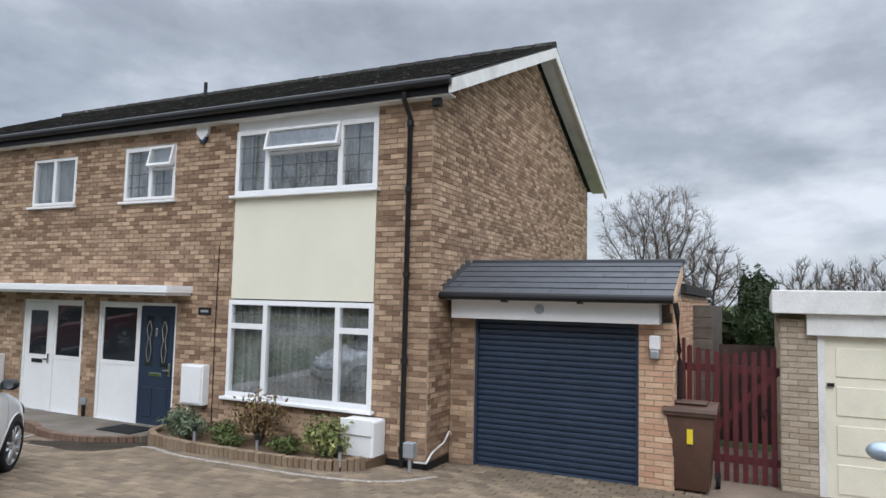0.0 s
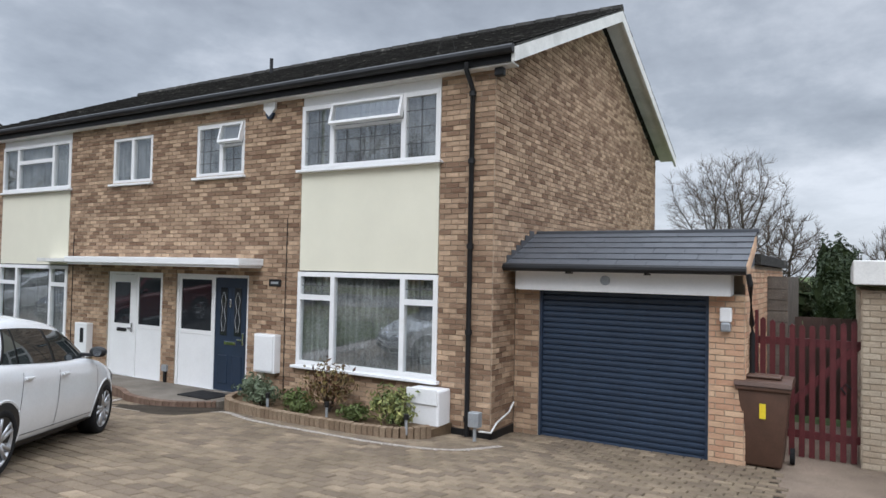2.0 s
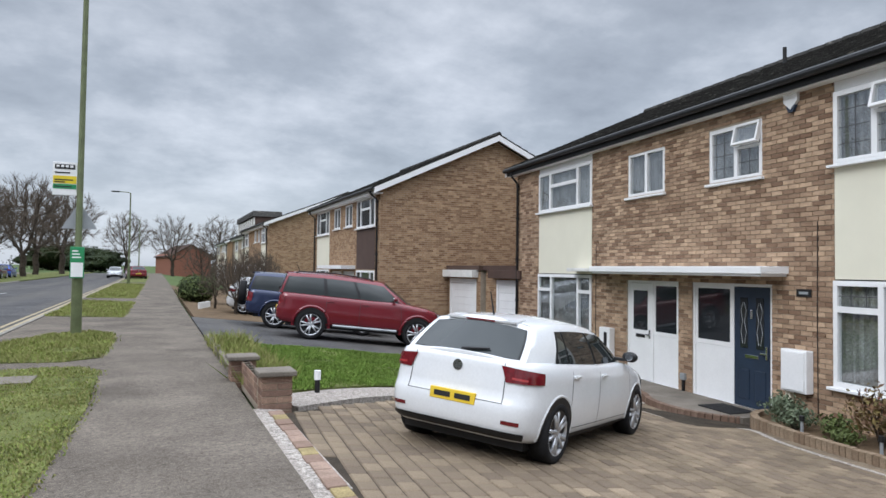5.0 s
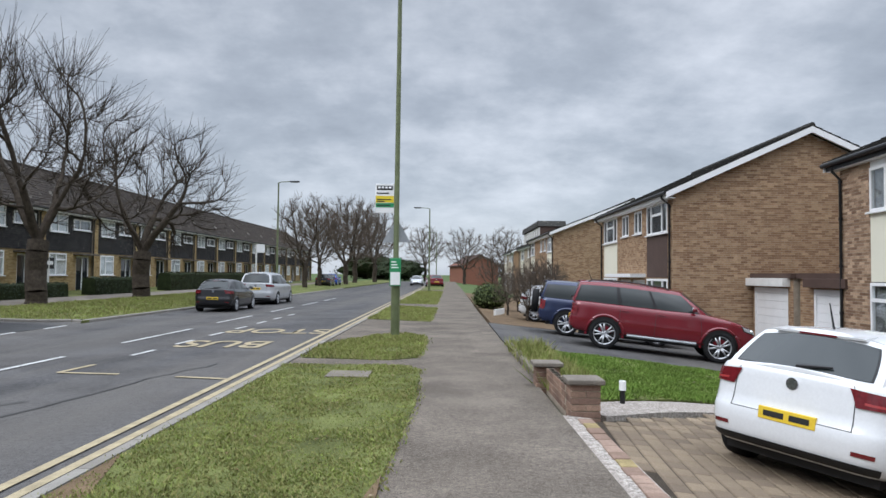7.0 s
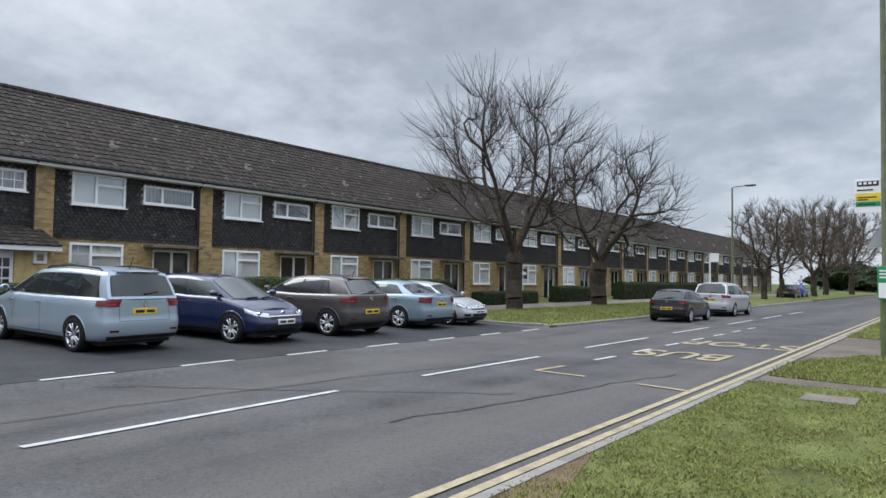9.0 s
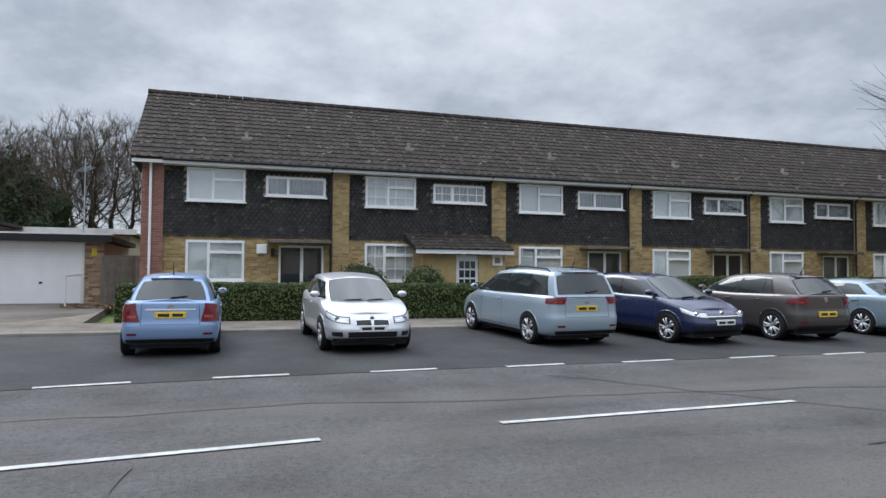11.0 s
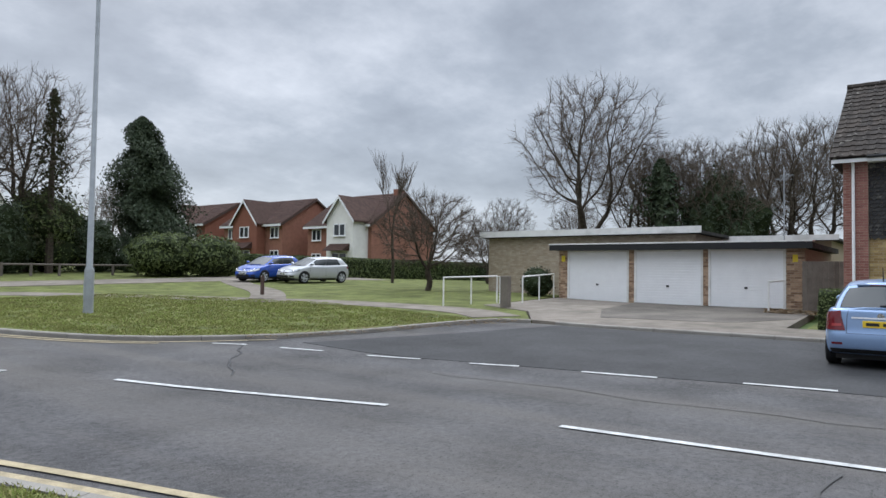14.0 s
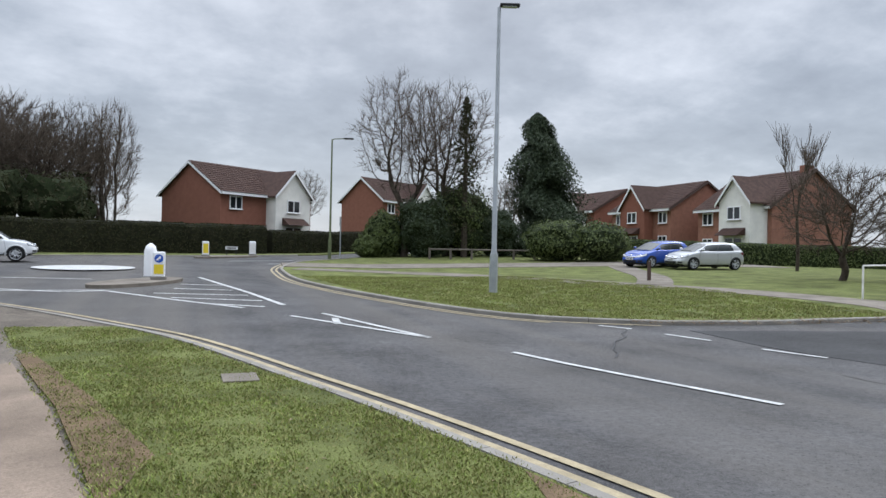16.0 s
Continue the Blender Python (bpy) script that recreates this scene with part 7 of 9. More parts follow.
def crown_mesh(seed, center, radii, fork, trunk_r, count=700, step=0.34, reach=3.2, kill=0.55, twigs=3, tlen=0.5, tip=0.012, up=0.25, lean=0.0, shell=0.45, stems=1):
    """A bare crown that grows limb by limb towards points spread through its round outline."""
    rnd = random.Random(seed)
    cz = Vector(center)
    goal = []
    while len(goal) < count:
        d = Vector((rnd.gauss(0, 1), rnd.gauss(0, 1), rnd.gauss(0, 1))).normalized()
        k = (shell + (1 - shell) * rnd.random()) * (1 + 0.16 * noise.noise(d * 1.8 + Vector((seed, 0, 0))))
        goal.append((cz.x + d.x * radii[0] * k, cz.y + d.y * radii[0] * k, cz.z + d.z * radii[1] * k))
    goal = np.array(goal)
    pts, par = [(0.0, 0.0, -0.2)], [-1]
    n0 = max(2, int((fork + 0.2) / step))
    for k in range(1, n0 + 1):
        f = k / n0
        pts.append((lean * f + 0.05 * math.sin(k * 1.3 + seed), 0.05 * math.cos(k * 1.7 + seed), -0.2 + (fork + 0.2) * f))
        par.append(k - 1)
    base = len(pts) - 1
    for k in range(stems):
        a = 6.283 * (k + rnd.uniform(-0.2, 0.2)) / max(1, stems)
        last = base
        q = Vector(pts[base])
        d = Vector((math.cos(a) * 0.55, math.sin(a) * 0.55, 1)).normalized()
        for i in range(max(2, int((cz.z - radii[1] * 0.75 - fork) / step))):
            d = (d + Vector((rnd.gauss(0, 0.09), rnd.gauss(0, 0.09), 0.05))).normalized()
            q = q + d * step
            pts.append(tuple(q))
            par.append(last)
            last = len(pts) - 1
    alive = np.ones(len(goal), bool)
    near = np.full(len(goal), 1e9)
    who = np.zeros(len(goal), int)
    fresh = 0
    for it in range(90):
        for j in range(fresh, len(pts)):
            dist = ((goal - np.array(pts[j])) ** 2).sum(1)
            m = dist < near
            near[m], who[m] = dist[m], j
        fresh = len(pts)
        alive &= near > kill * kill
        if not alive.any():
            break
        use = alive & (near < (reach * (2.5 if it < 6 else 1)) ** 2)
        pull = {}
        for i in np.nonzero(use)[0]:
            j = int(who[i])
            v = goal[i] - np.array(pts[j])
            v = v / max(1e-6, float((v * v).sum()) ** 0.5)
            pull[j] = pull.get(j, 0) + v
        if not pull:
            break
        for j, v in pull.items():
            d = Vector([float(c) for c in v]).normalized()
            back = Vector(pts[j]) - Vector(pts[par[j]]) if par[j] >= 0 else Vector((0, 0, 1))
            d = (d + back.normalized() * 0.55 + Vector((rnd.gauss(0, 0.16), rnd.gauss(0, 0.16), rnd.gauss(0, 0.12) + up * 0.3))).normalized()
            pts.append(tuple(Vector(pts[j]) + d * step))
            par.append(j)
    n = len(pts)
    flow = [0.0] * n
    for j in range(n - 1, -1, -1):
        flow[j] = flow[j] or tip ** 2.2
        if par[j] >= 0:
            flow[par[j]] += flow[j]
    rad = [f ** (1 / 2.2) for f in flow]
    k0 = trunk_r / rad[1]
    rad = [max(tip * 0.8, tip + (r - tip) * k0 if k0 < 1 else r * min(k0, 1 + (k0 - 1) * r / rad[1])) for r in rad]
    rad[0] *= 1.25
    big_v, big_f, tw_v, tw_f = [], [], [], []

    def limb(line, rr, sides):
        V, F = (big_v, big_f) if rr[0] > 0.035 else (tw_v, tw_f)
        b0 = len(V)
        d = (line[-1] - line[0]).normalized()
        a = d.orthogonal().normalized()
        c = d.cross(a)
        for q, r in zip(line, rr):
            for k in range(sides):
                t = 2 * math.pi * k / sides
                V.append(tuple(q + (a * math.cos(t) + c * math.sin(t)) * r))
        for i in range(len(line) - 1):
            for k in range(sides):
                F.append((b0 + i * sides + k, b0 + i * sides + (k + 1) % sides, b0 + (i + 1) * sides + (k + 1) % sides, b0 + (i + 1) * sides + k))

    for j in range(1, n):
        p, q = Vector(pts[par[j]]), Vector(pts[j])
        r0 = min(rad[par[j]], rad[j] * 1.25)
        limb([p - (q - p) * 0.08, q], [r0, rad[j]], 8 if rad[j] > 0.12 else 5 if rad[j] > 0.04 else 3)
        if rad[j] < tip * 2.6 and twigs:
            d = (q - p).normalized()
            out = (q - cz).normalized()
            for k in range(twigs):
                e = (d * 0.6 + out * 0.35 + Vector((rnd.gauss(0, 0.45), rnd.gauss(0, 0.45), rnd.gauss(0, 0.35) + up))).normalized()
                ln = tlen * rnd.uniform(0.5, 1.3)
                m = q + e * ln * 0.5 + Vector((rnd.gauss(0, 0.04), rnd.gauss(0, 0.04), rnd.gauss(0, 0.04)))
                limb([q, m, q + e * ln + Vector((0, 0, 0.06 * ln))], [tip * 0.75, tip * 0.6, tip * 0.35], 3)
    return big_v, big_f, tw_v, tw_f


def bare_tree(x, y, label, twigmat=None, name="tree", rz=0.0, mesh=None, sc=1.0, group="bare trees", **kw):
    t = thing(name, x, y, level(x, y), rz, label, "tree", group)
    if mesh is None:
        a, b, c, d = crown_mesh(**kw) if "radii" in kw else branch_mesh(**kw)
        mesh = []
        for nm, v, f, m in (("trunk", a, b, BARK), ("twigs", c, d, twigmat or TWIG)):
            me = bpy.data.meshes.new(nm)
            me.from_pydata(v, [], f)
            me.materials.append(m)
            for p in me.polygons:
                p.use_smooth = True
            mesh.append(me)
    for nm, me in zip(("trunk", "crown"), mesh):
        o = new(nm, me)
        o.parent = t
        o.scale = (sc, sc, sc)
    return mesh


# street trees over the road, once pollarded
POLL = bare_tree(-16.6, 27.2, "bare pollarded street tree with knuckled limbs on the verge", BARK, seed=12, center=(-0.4, 0, 6.7), radii=(4.2, 3.7), fork=2.6, trunk_r=0.40, count=300, step=0.36, reach=4.5, kill=0.62, twigs=5, tlen=1.7, tip=0.0165, up=0.4, shell=0.45, stems=4)
POLL2 = bare_tree(-16.4, 36.0, "bare spreading street tree with knuckled limbs on the verge", BARK, seed=6, center=(0.4, 0, 5.8), radii=(4.2, 3.1), fork=2.4, trunk_r=0.46, count=280, step=0.36, reach=4.5, kill=0.62, twigs=5, tlen=1.3, tip=0.018, up=0.35, shell=0.4, stems=4)
FARM = bare_tree(-14.3, 67.0, "bare street tree with dense twiggy crown", TWIG_GREY, seed=8, center=(0, 0, 5.6), radii=(3.7, 3.4), fork=2.0, trunk_r=0.26, count=700, twigs=5, tlen=0.7, tip=0.02, stems=3, shell=0.25)
for x, y, s, r in ((-14.6, 76, 1.0, 40), (-13.8, 90, 1.25, 100), (-14.5, 104, 1.4, 200), (-13, 118, 1.5, 10), (3, 135, 1.2, 77), (12, 150, 1.4, 200), (-6, 170, 1.5, 20), (-22, 180, 1.7, 100), (5.5, 40, 0.32, 70), (4.0, 31, 0.3, 10), (3.3, 33.5, 0.25, 140), (5.2, 36, 0.3, 200), (3.0, 47, 0.35, 20), (2.9, 26.2, 0.24, 60), (2.4, 29, 0.2, 10)):
    bare_tree(x, y, "bare street tree with dense twiggy crown" if s > 0.5 else "bare garden shrub with tangled stems", mesh=FARM, rz=r, sc=s, name="tree" if s > 0.5 else "shrub", group="bare trees" if s > 0.5 else "bare shrubs")
# wood behind the garages
ASH = bare_tree(-42.8, -19.9, "tall bare ash with a rounded twiggy crown", TWIG_GREY, seed=29, center=(0, 0.3, 9.5), radii=(5.0, 4.9), fork=2.4, trunk_r=0.36, count=1700, kill=0.45, twigs=4, tlen=0.7, tip=0.014, stems=3, shell=0.15)
for x, y, s, r in ((-47, -17.4, 0.72, 80), (-50, -15.2, 0.75, 150), (-46.7, -12.1, 0.68, 220), (-51.4, -9.3, 0.82, 20), (-54.7, -7.6, 0.85, 130), (-57, -12, 0.8, 250), (-58, -3.5, 0.8, 300), (-51.2, -31.5, 0.5, 60), (-56, -27, 0.5, 270), (-62, -22, 0.62, 20), (-47, -16.4, 0.7, 10)):
    bare_tree(x, y, "tall bare tree in the wood behind the garages", mesh=ASH, rz=r, sc=s * 1.02)
# far side of the junction
PAIRT = bare_tree(-15.0, -46.5, "tall bare lime on the corner of the green", TWIG_GREY, seed=33, center=(0, 0, 8.8), radii=(3.9, 4.4), fork=3.4, trunk_r=0.30, count=1200, kill=0.45, twigs=4, tlen=0.65, tip=0.014, stems=2, shell=0.2)
for x, y, s, r in ((-18.4, -47.0, 0.98, 90), (11.6, -60.6, 0.85, 20), (14.5, -60, 0.9, 200), (8.3, -59.2, 0.85, 100), (19, -54, 0.85, 300), (6.5, -62, 0.8, 50), (23, -58, 0.9, 130), (-11, -95, 0.6, 10), (-20, -120, 1.0, 60), (-50, -95, 1.0, 60), (-30, -60, 0.55, 160), (13, -54, 0.7, 70), (17.5, -54.5, 0.7, 170), (10, -55, 0.7, 270)):
    bare_tree(x, y, "bare tree among others beyond the junction", mesh=PAIRT, rz=r, sc=s)
LOW = bare_tree(-25.3, -19.7, "low bare tree with a wide umbrella crown on the green", TWIG, seed=14, center=(0, 0, 2.9), radii=(2.7, 1.9), fork=1.0, trunk_r=0.14, count=1100, step=0.2, reach=2.0, kill=0.26, twigs=5, tlen=0.45, tip=0.010, stems=4, shell=0.15, up=0.1)
UPR = bare_tree(-31.8, -27.7, "slender bare tree with upright twigs", TWIG_GREY, seed=3, h=6.5, trunk_r=0.1, split=2.8, spread=0.2, depth=4, kids=3, upright=1.2, twig=0.012, first=2.0, shrink=0.75)
for x, y, s, r in ((-40, -26, 0.8, 200),):
    bare_tree(x, y, "low bare tree with a wide umbrella crown on the green", mesh=LOW, rz=r, sc=s * 1.15)
# poplar-like and behind our garage
POP = bare_tree(5.2, -56.5, "tall narrow bare poplar beyond the far hedge", TWIG_GREY, seed=17, center=(0, 0, 6.0), radii=(1.9, 5.4), fork=0.9, trunk_r=0.25, count=1100, kill=0.4, twigs=5, tlen=0.8, tip=0.013, up=1.1, stems=5, shell=0.1)
for x, y, s, r in ((7.2, -58.5, 0.95, 90),):
    bare_tree(x, y, "tall narrow bare poplar beyond the far hedge", mesh=POP, rz=r, sc=s * 0.85)
for x, y, s, r in ((36, 2.0, 0.62, 0), (38, -0.2, 0.5, 100), (34, -4.6, 0.4, 60), (37, -7.5, 0.42, 210), (33, -9.5, 0.42, 300), (36, -12.5, 0.42, 20), (31, -14.5, 0.4, 120)):
    bare_tree(x, y, "bare garden tree seen over the garage roofs", mesh=ASH if s > 0.5 else FARM, rz=r, sc=s * 0.95 if s > 0.5 else s * 1.25)


for x, y, s, r in ((8.5, -57, 1.05, 0), (11.5, -56, 1.15, 70), (14.5, -54.5, 1.1, 140), (17.5, -53.5, 1.1, 200), (21, -52, 1.15, 300), (13, -59, 1.25, 20), (24, -50, 1.2, 90)):
    bare_tree(x, y, "dense brown bare tree behind the far hedge", mesh=FARM, rz=r, sc=s)


# ---- evergreens, hedges, plants ----
def leaf_cloud(name, n, sampler, size, material, parent, seed=0, flat=0.0):
    """Many small folded leaves at places given by sampler(rnd) -> (place, outward)."""
    rnd = random.Random(seed)
    verts, faces = [], []
    for _ in range(n):
        p, o = sampler(rnd)
        o = (o + Vector((rnd.gauss(0, 0.5), rnd.gauss(0, 0.5), rnd.gauss(0, 0.5)))).normalized()
        a = o.orthogonal().normalized()
        a = Matrix.Rotation(rnd.uniform(0, 6.28), 3, o) @ a
        b = o.cross(a)
        s = size * rnd.uniform(0.6, 1.35)
        k = len(verts)
        verts += [tuple(p - a * s), tuple(p + b * s * 0.45 + o * s * 0.2), tuple(p + a * s), tuple(p - b * s * 0.45 + o * s * 0.2)]
        faces.append((k, k + 1, k + 2, k + 3))
    return tagged(raw(name, verts, faces, material, parent), kind="stuff")


def hedge(x0, y0, x1, y1, half, h, label, mat_leaf=None, core=None, size=0.05, dens=260, name="hedge", z=None, seed=1, wob=0.06):
    L = math.dist((x0, y0), (x1, y1))
    a = math.degrees(math.atan2(y1 - y0, x1 - x0))
    t = thing(name, x0, y0, 0, a, label, "hedge", "hedges")
    za, zb = level(x0, y0), level(x1, y1)
    gz = lambda s: za + (zb - za) * s / L
    bump = lambda s, v: wob * (noise.noise((s * 0.9 + seed * 7, v * 2.0, seed)) + 0.5 * noise.noise((s * 3 + seed, v * 5, 2)))
    n = max(2, int(L / 0.4))
    verts, faces = [], []
    prof = [(-1, 0.0), (-1.0, 0.5), (-0.94, 0.88), (-0.75, 0.97), (0, 1.0), (0.75, 0.97), (0.94, 0.88), (1, 0.5), (1, 0.0)]
    for i in range(n + 1):
        s = L * i / n
        for u, v in prof:
            verts.append((s, u * (half - 0.04) + bump(s, v) * u, gz(s) + v * (h - 0.03) * (1 + bump(s, 3) * 0.6 * v)))
    m = len(prof)
    for i in range(n):
        for k in range(m - 1):
            faces.append((i * m + k, (i + 1) * m + k, (i + 1) * m + k + 1, i * m + k + 1))
    faces += [tuple(range(m)), tuple(range(n * m + m - 1, n * m - 1, -1))]
    # Solid core whose dark colour stands for shade inside the hedge.
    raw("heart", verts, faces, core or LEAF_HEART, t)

    def sample(r):
        s = r.uniform(0, L)
        q = r.random()
        w = h / (2 * h + 2 * half)
        if q < w or q > 1 - w:
            sg = -1 if q < w else 1
            v = r.random()
            return Vector((s, sg * half * (1 if v < 0.85 else 0.93) + bump(s, v) * sg, gz(s) + v * h * 0.98)), Vector((0, sg, 0.2))
        u = r.uniform(-0.95, 0.95)
        return Vector((s, u * half, gz(s) + h * (1 + bump(s, 3) * 0.6) - 0.03 * u * u)), Vector((0, 0, 1))

    cnt = int(dens * L * (h + 1.2 * half))
    leaf_cloud("leaves", cnt, sample, size, mat_leaf or LEAF, t, seed)
    return t


def bush(x, y, rx, ry, h, label, mat_leaf=None, size=0.04, n=1500, name="bush", seed=1, z=None, rough=0.12, core=None, group="bushes"):
    t = thing(name, x, y, level(x, y) if z is None else z, 0, label, "bush", group)
    bm = bmesh.new()
    bmesh.ops.create_icosphere(bm, subdivisions=3, radius=1)
    for v in bm.verts:
        k = 1 + rough * 1.5 * noise.noise(v.co * 2.2 + Vector((seed, 0, 0)))
        v.co = Vector((v.co.x * rx * 0.9 * k, v.co.y * ry * 0.9 * k, h * 0.5 + v.co.z * h * 0.47 * k))
        v.co.z = max(0, v.co.z)
    # Solid core whose dark colour stands for shade inside the bush.
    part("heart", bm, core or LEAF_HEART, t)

    def sample(r):
        d = Vector((r.gauss(0, 1), r.gauss(0, 1), r.gauss(0, 1))).normalized()
        k = 1 + rough * 1.5 * noise.noise(d * 2.2 + Vector((seed, 0, 0))) + r.uniform(-0.06, 0.1)
        return Vector((d.x * rx * 0.95 * k, d.y * ry * 0.95 * k, max(0.02, h * 0.5 + d.z * h * 0.5 * k))), d

    leaf_cloud("leaves", n, sample, size, mat_leaf or LEAF, t, seed)
    return t


hedge(-19.2, -2.5, -19.2, 9.0, 0.42, 1.05, "clipped green privet hedge in front of the terrace", size=0.042, dens=560, seed=2)
hedge(-19.3, 9.3, -19.3, 25.5, 0.45, 1.3, "clipped green hedge in front of the terrace", size=0.05, dens=330, seed=3)
hedge(-19.2, 28.0, -19.2, 33.5, 0.4, 0.75, "low clipped dark hedge in a front garden", LEAF_DARK, size=0.05, dens=160, seed=4)
hedge(-19.2, 36, -19.2, 41, 0.4, 1.0, "low clipped dark hedge in a front garden", LEAF_DARK, size=0.06, dens=120, seed=5)
hedge(-19.4, 46, -19.2, 75, 0.5, 1.3, "long hedge in front of far terraced houses", LEAF_BROWN, size=0.08, dens=60, seed=6)
bush(-20.6, 4.0, 0.85, 0.85, 1.55, "dark rounded evergreen bush by a front door", LEAF_DARK, 0.05, 900, seed=3)
bush(-20.6, 6.0, 0.75, 0.75, 1.5, "clipped yellow-green ball bush", LEAF, 0.05, 1100, seed=4)
bush(-20.7, 9.4, 0.8, 0.8, 1.5, "clipped yellow-green ball bush", LEAF, 0.05, 1100, seed=5)
bush(1.9, 33.5, 0.85, 1.0, 1.25, "rounded green bush beside the footway", LEAF, 0.07, 900, seed=6)
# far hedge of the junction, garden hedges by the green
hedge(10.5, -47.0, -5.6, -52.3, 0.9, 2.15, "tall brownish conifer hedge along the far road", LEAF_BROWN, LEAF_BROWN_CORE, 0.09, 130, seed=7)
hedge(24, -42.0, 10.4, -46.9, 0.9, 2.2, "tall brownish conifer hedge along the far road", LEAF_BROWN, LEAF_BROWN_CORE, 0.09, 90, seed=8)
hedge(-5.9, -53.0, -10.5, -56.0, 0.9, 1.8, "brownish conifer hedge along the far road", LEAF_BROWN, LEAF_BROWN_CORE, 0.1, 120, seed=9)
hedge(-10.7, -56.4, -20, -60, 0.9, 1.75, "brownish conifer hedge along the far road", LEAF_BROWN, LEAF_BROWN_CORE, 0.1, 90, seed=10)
hedge(-27.0, -39.5, -47, -31.5, 0.8, 1.5, "long laurel hedge along the gardens", LEAF, size=0.09, dens=150, seed=11)
hedge(-47, -31.5, -46.5, -20.5, 0.8, 1.5, "dark garden hedge by the green", LEAF_DARK, size=0.09, dens=100, seed=12)
bush(-22.9, -38.4, 2.2, 1.9, 2.7, "big rounded laurel bush by the fence", LEAF, 0.1, 2600, seed=13, rough=0.15)
bush(-25.3, -37.2, 2.0, 1.8, 2.5, "big rounded laurel bush by the fence", LEAF, 0.1, 2400, seed=16, rough=0.15)
hedge(-46, -20, -33, -17.5, 0.8, 1.5, "dark garden hedge by the green", LEAF_DARK, size=0.08, dens=100, seed=14)
bush(-25.9, -14.2, 0.8, 0.7, 1.3, "dark bush against the garage wall", LEAF_DARK, 0.06, 500, seed=15)
for k, (x, y, rx, h) in enumerate(((-13.8, -47.6, 1.6, 3.2), (-16.5, -46.3, 2.2, 4.3), (-19.5, -46.8, 2.2, 5.2), (-22, -45.6, 1.6, 3.5), (-12.4, -46.9, 0.9, 1.6), (-24, -44, 1.0, 1.6))):
    bush(x, y, rx, rx, h, "dense dark evergreen shrub under the corner trees", LEAF_DARK if k % 2 else LEAF, 0.11, 3600, seed=20 + k, rough=0.3, group="corner shrubs")
for k, (x, y, rx, h) in enumerate(((8, -52.5, 2.5, 5.0), (12.5, -51, 2.6, 5.5), (17, -49.5, 2.8, 5.5), (21.5, -48, 3, 5.5), (26, -46, 3, 6))):
    bush(x, y, rx, rx, h, "tangled dark undergrowth behind the far hedge", LEAF_BROWN, 0.13, 3000, seed=30 + k, rough=0.45, group="undergrowth")
for k, (x, y, rx, h) in enumerate(((-49, -9, 2.4, 3.4), (-47.2, -12.3, 2.6, 7.6), (-58, 2, 3, 3.5), (-60, -4, 4, 4), (-55, -14, 3.5, 4.5), (-52, -19, 3, 3.2))):
    bush(x, y, rx, rx, h, "dense dark ivy and holly behind the garages", LEAF_DARK if k % 2 else LEAF_BROWN, 0.13, 4500, seed=40 + k, rough=0.4, group="wood undergrowth")
for k, (x, y, rx, h) in enumerate(((33, -2.2, 0.8, 3.9), (32, -5.4, 1.2, 2.9), (34, -8.2, 1.8, 2.8), (33, -11, 2.4, 2.6), (31, -14, 2.4, 3.0), (36, -4, 3, 2.6), (38, 1, 3, 2.4))):
    bush(x, y, rx, rx, h, "dark evergreen among garden trees", LEAF_DARK if k < 2 else LEAF_BROWN, 0.10, 2400, seed=50 + k, rough=0.4, group="garden trees behind")
for k, (x, y, rx, h) in enumerate(((-12, 170, 6, 5), (-20, 180, 8, 6), (20, 160, 8, 6))):
    bush(x, y, rx, rx, h, "far dark trees at the end of the street", LEAF_DARK if k % 2 == 0 else LEAF_BROWN, 0.3, 1800, seed=60 + k, rough=0.4, group="far trees")


def conifer(x, y, h, r, label, tiers=26, tufts=120, seed=1, material=None, lean=0.0, bare=0.12, shape=0.8, leaf=None):
    t = thing("conifer", x, y, level(x, y), 0, label, "tree", "conifers")
    part("trunk", tube(bmesh.new(), [(0, 0, -0.2), (lean * 0.4, 0, h * 0.5), (lean, 0, h)], [r * 0.09, r * 0.06, 0.03], 8), BARK, t)

    def sample(q):
        v = q.random() ** 0.85
        z = h * (bare + (1 - bare) * v)
        tier = 0.5 + 0.5 * math.sin(z * tiers / h * 6.28)
        rr = r * (1 - v) ** shape * (0.65 + 0.35 * tier) + 0.12
        a = q.uniform(0, 6.28)
        rr *= 0.85 + 0.75 * noise.noise((math.cos(a) * 1.5, math.sin(a) * 1.5, z * 0.8 + seed))
        k = q.uniform(0.45, 1.0)
        return Vector((lean * v + rr * k * math.cos(a), rr * k * math.sin(a), z - 0.12 * rr * k)), Vector((math.cos(a), math.sin(a), 0.3))

    leaf_cloud("needles", tiers * tufts, sample, leaf or 0.16 * r / 2.2 + 0.06, material or LEAF_DARK, t, seed)


conifer(-28.0, -48.0, 11.4, 4.9, "dense dark pine beyond the green", 97, 480, 3, None, 1.5, 0.03, 0.6, 0.13)
conifer(-19.0, -44.9, 11.6, 2.9, "thin layered spruce on the corner", 16, 110, 5, LEAF_BROWN, 0, 0.16, 0.8, 0.14)
conifer(-44.0, -15.0, 8.6, 2.3, "dark ivy-clad evergreen among the bare trees", 14, 110, 9, None, 0.2, 0.1, 0.5)


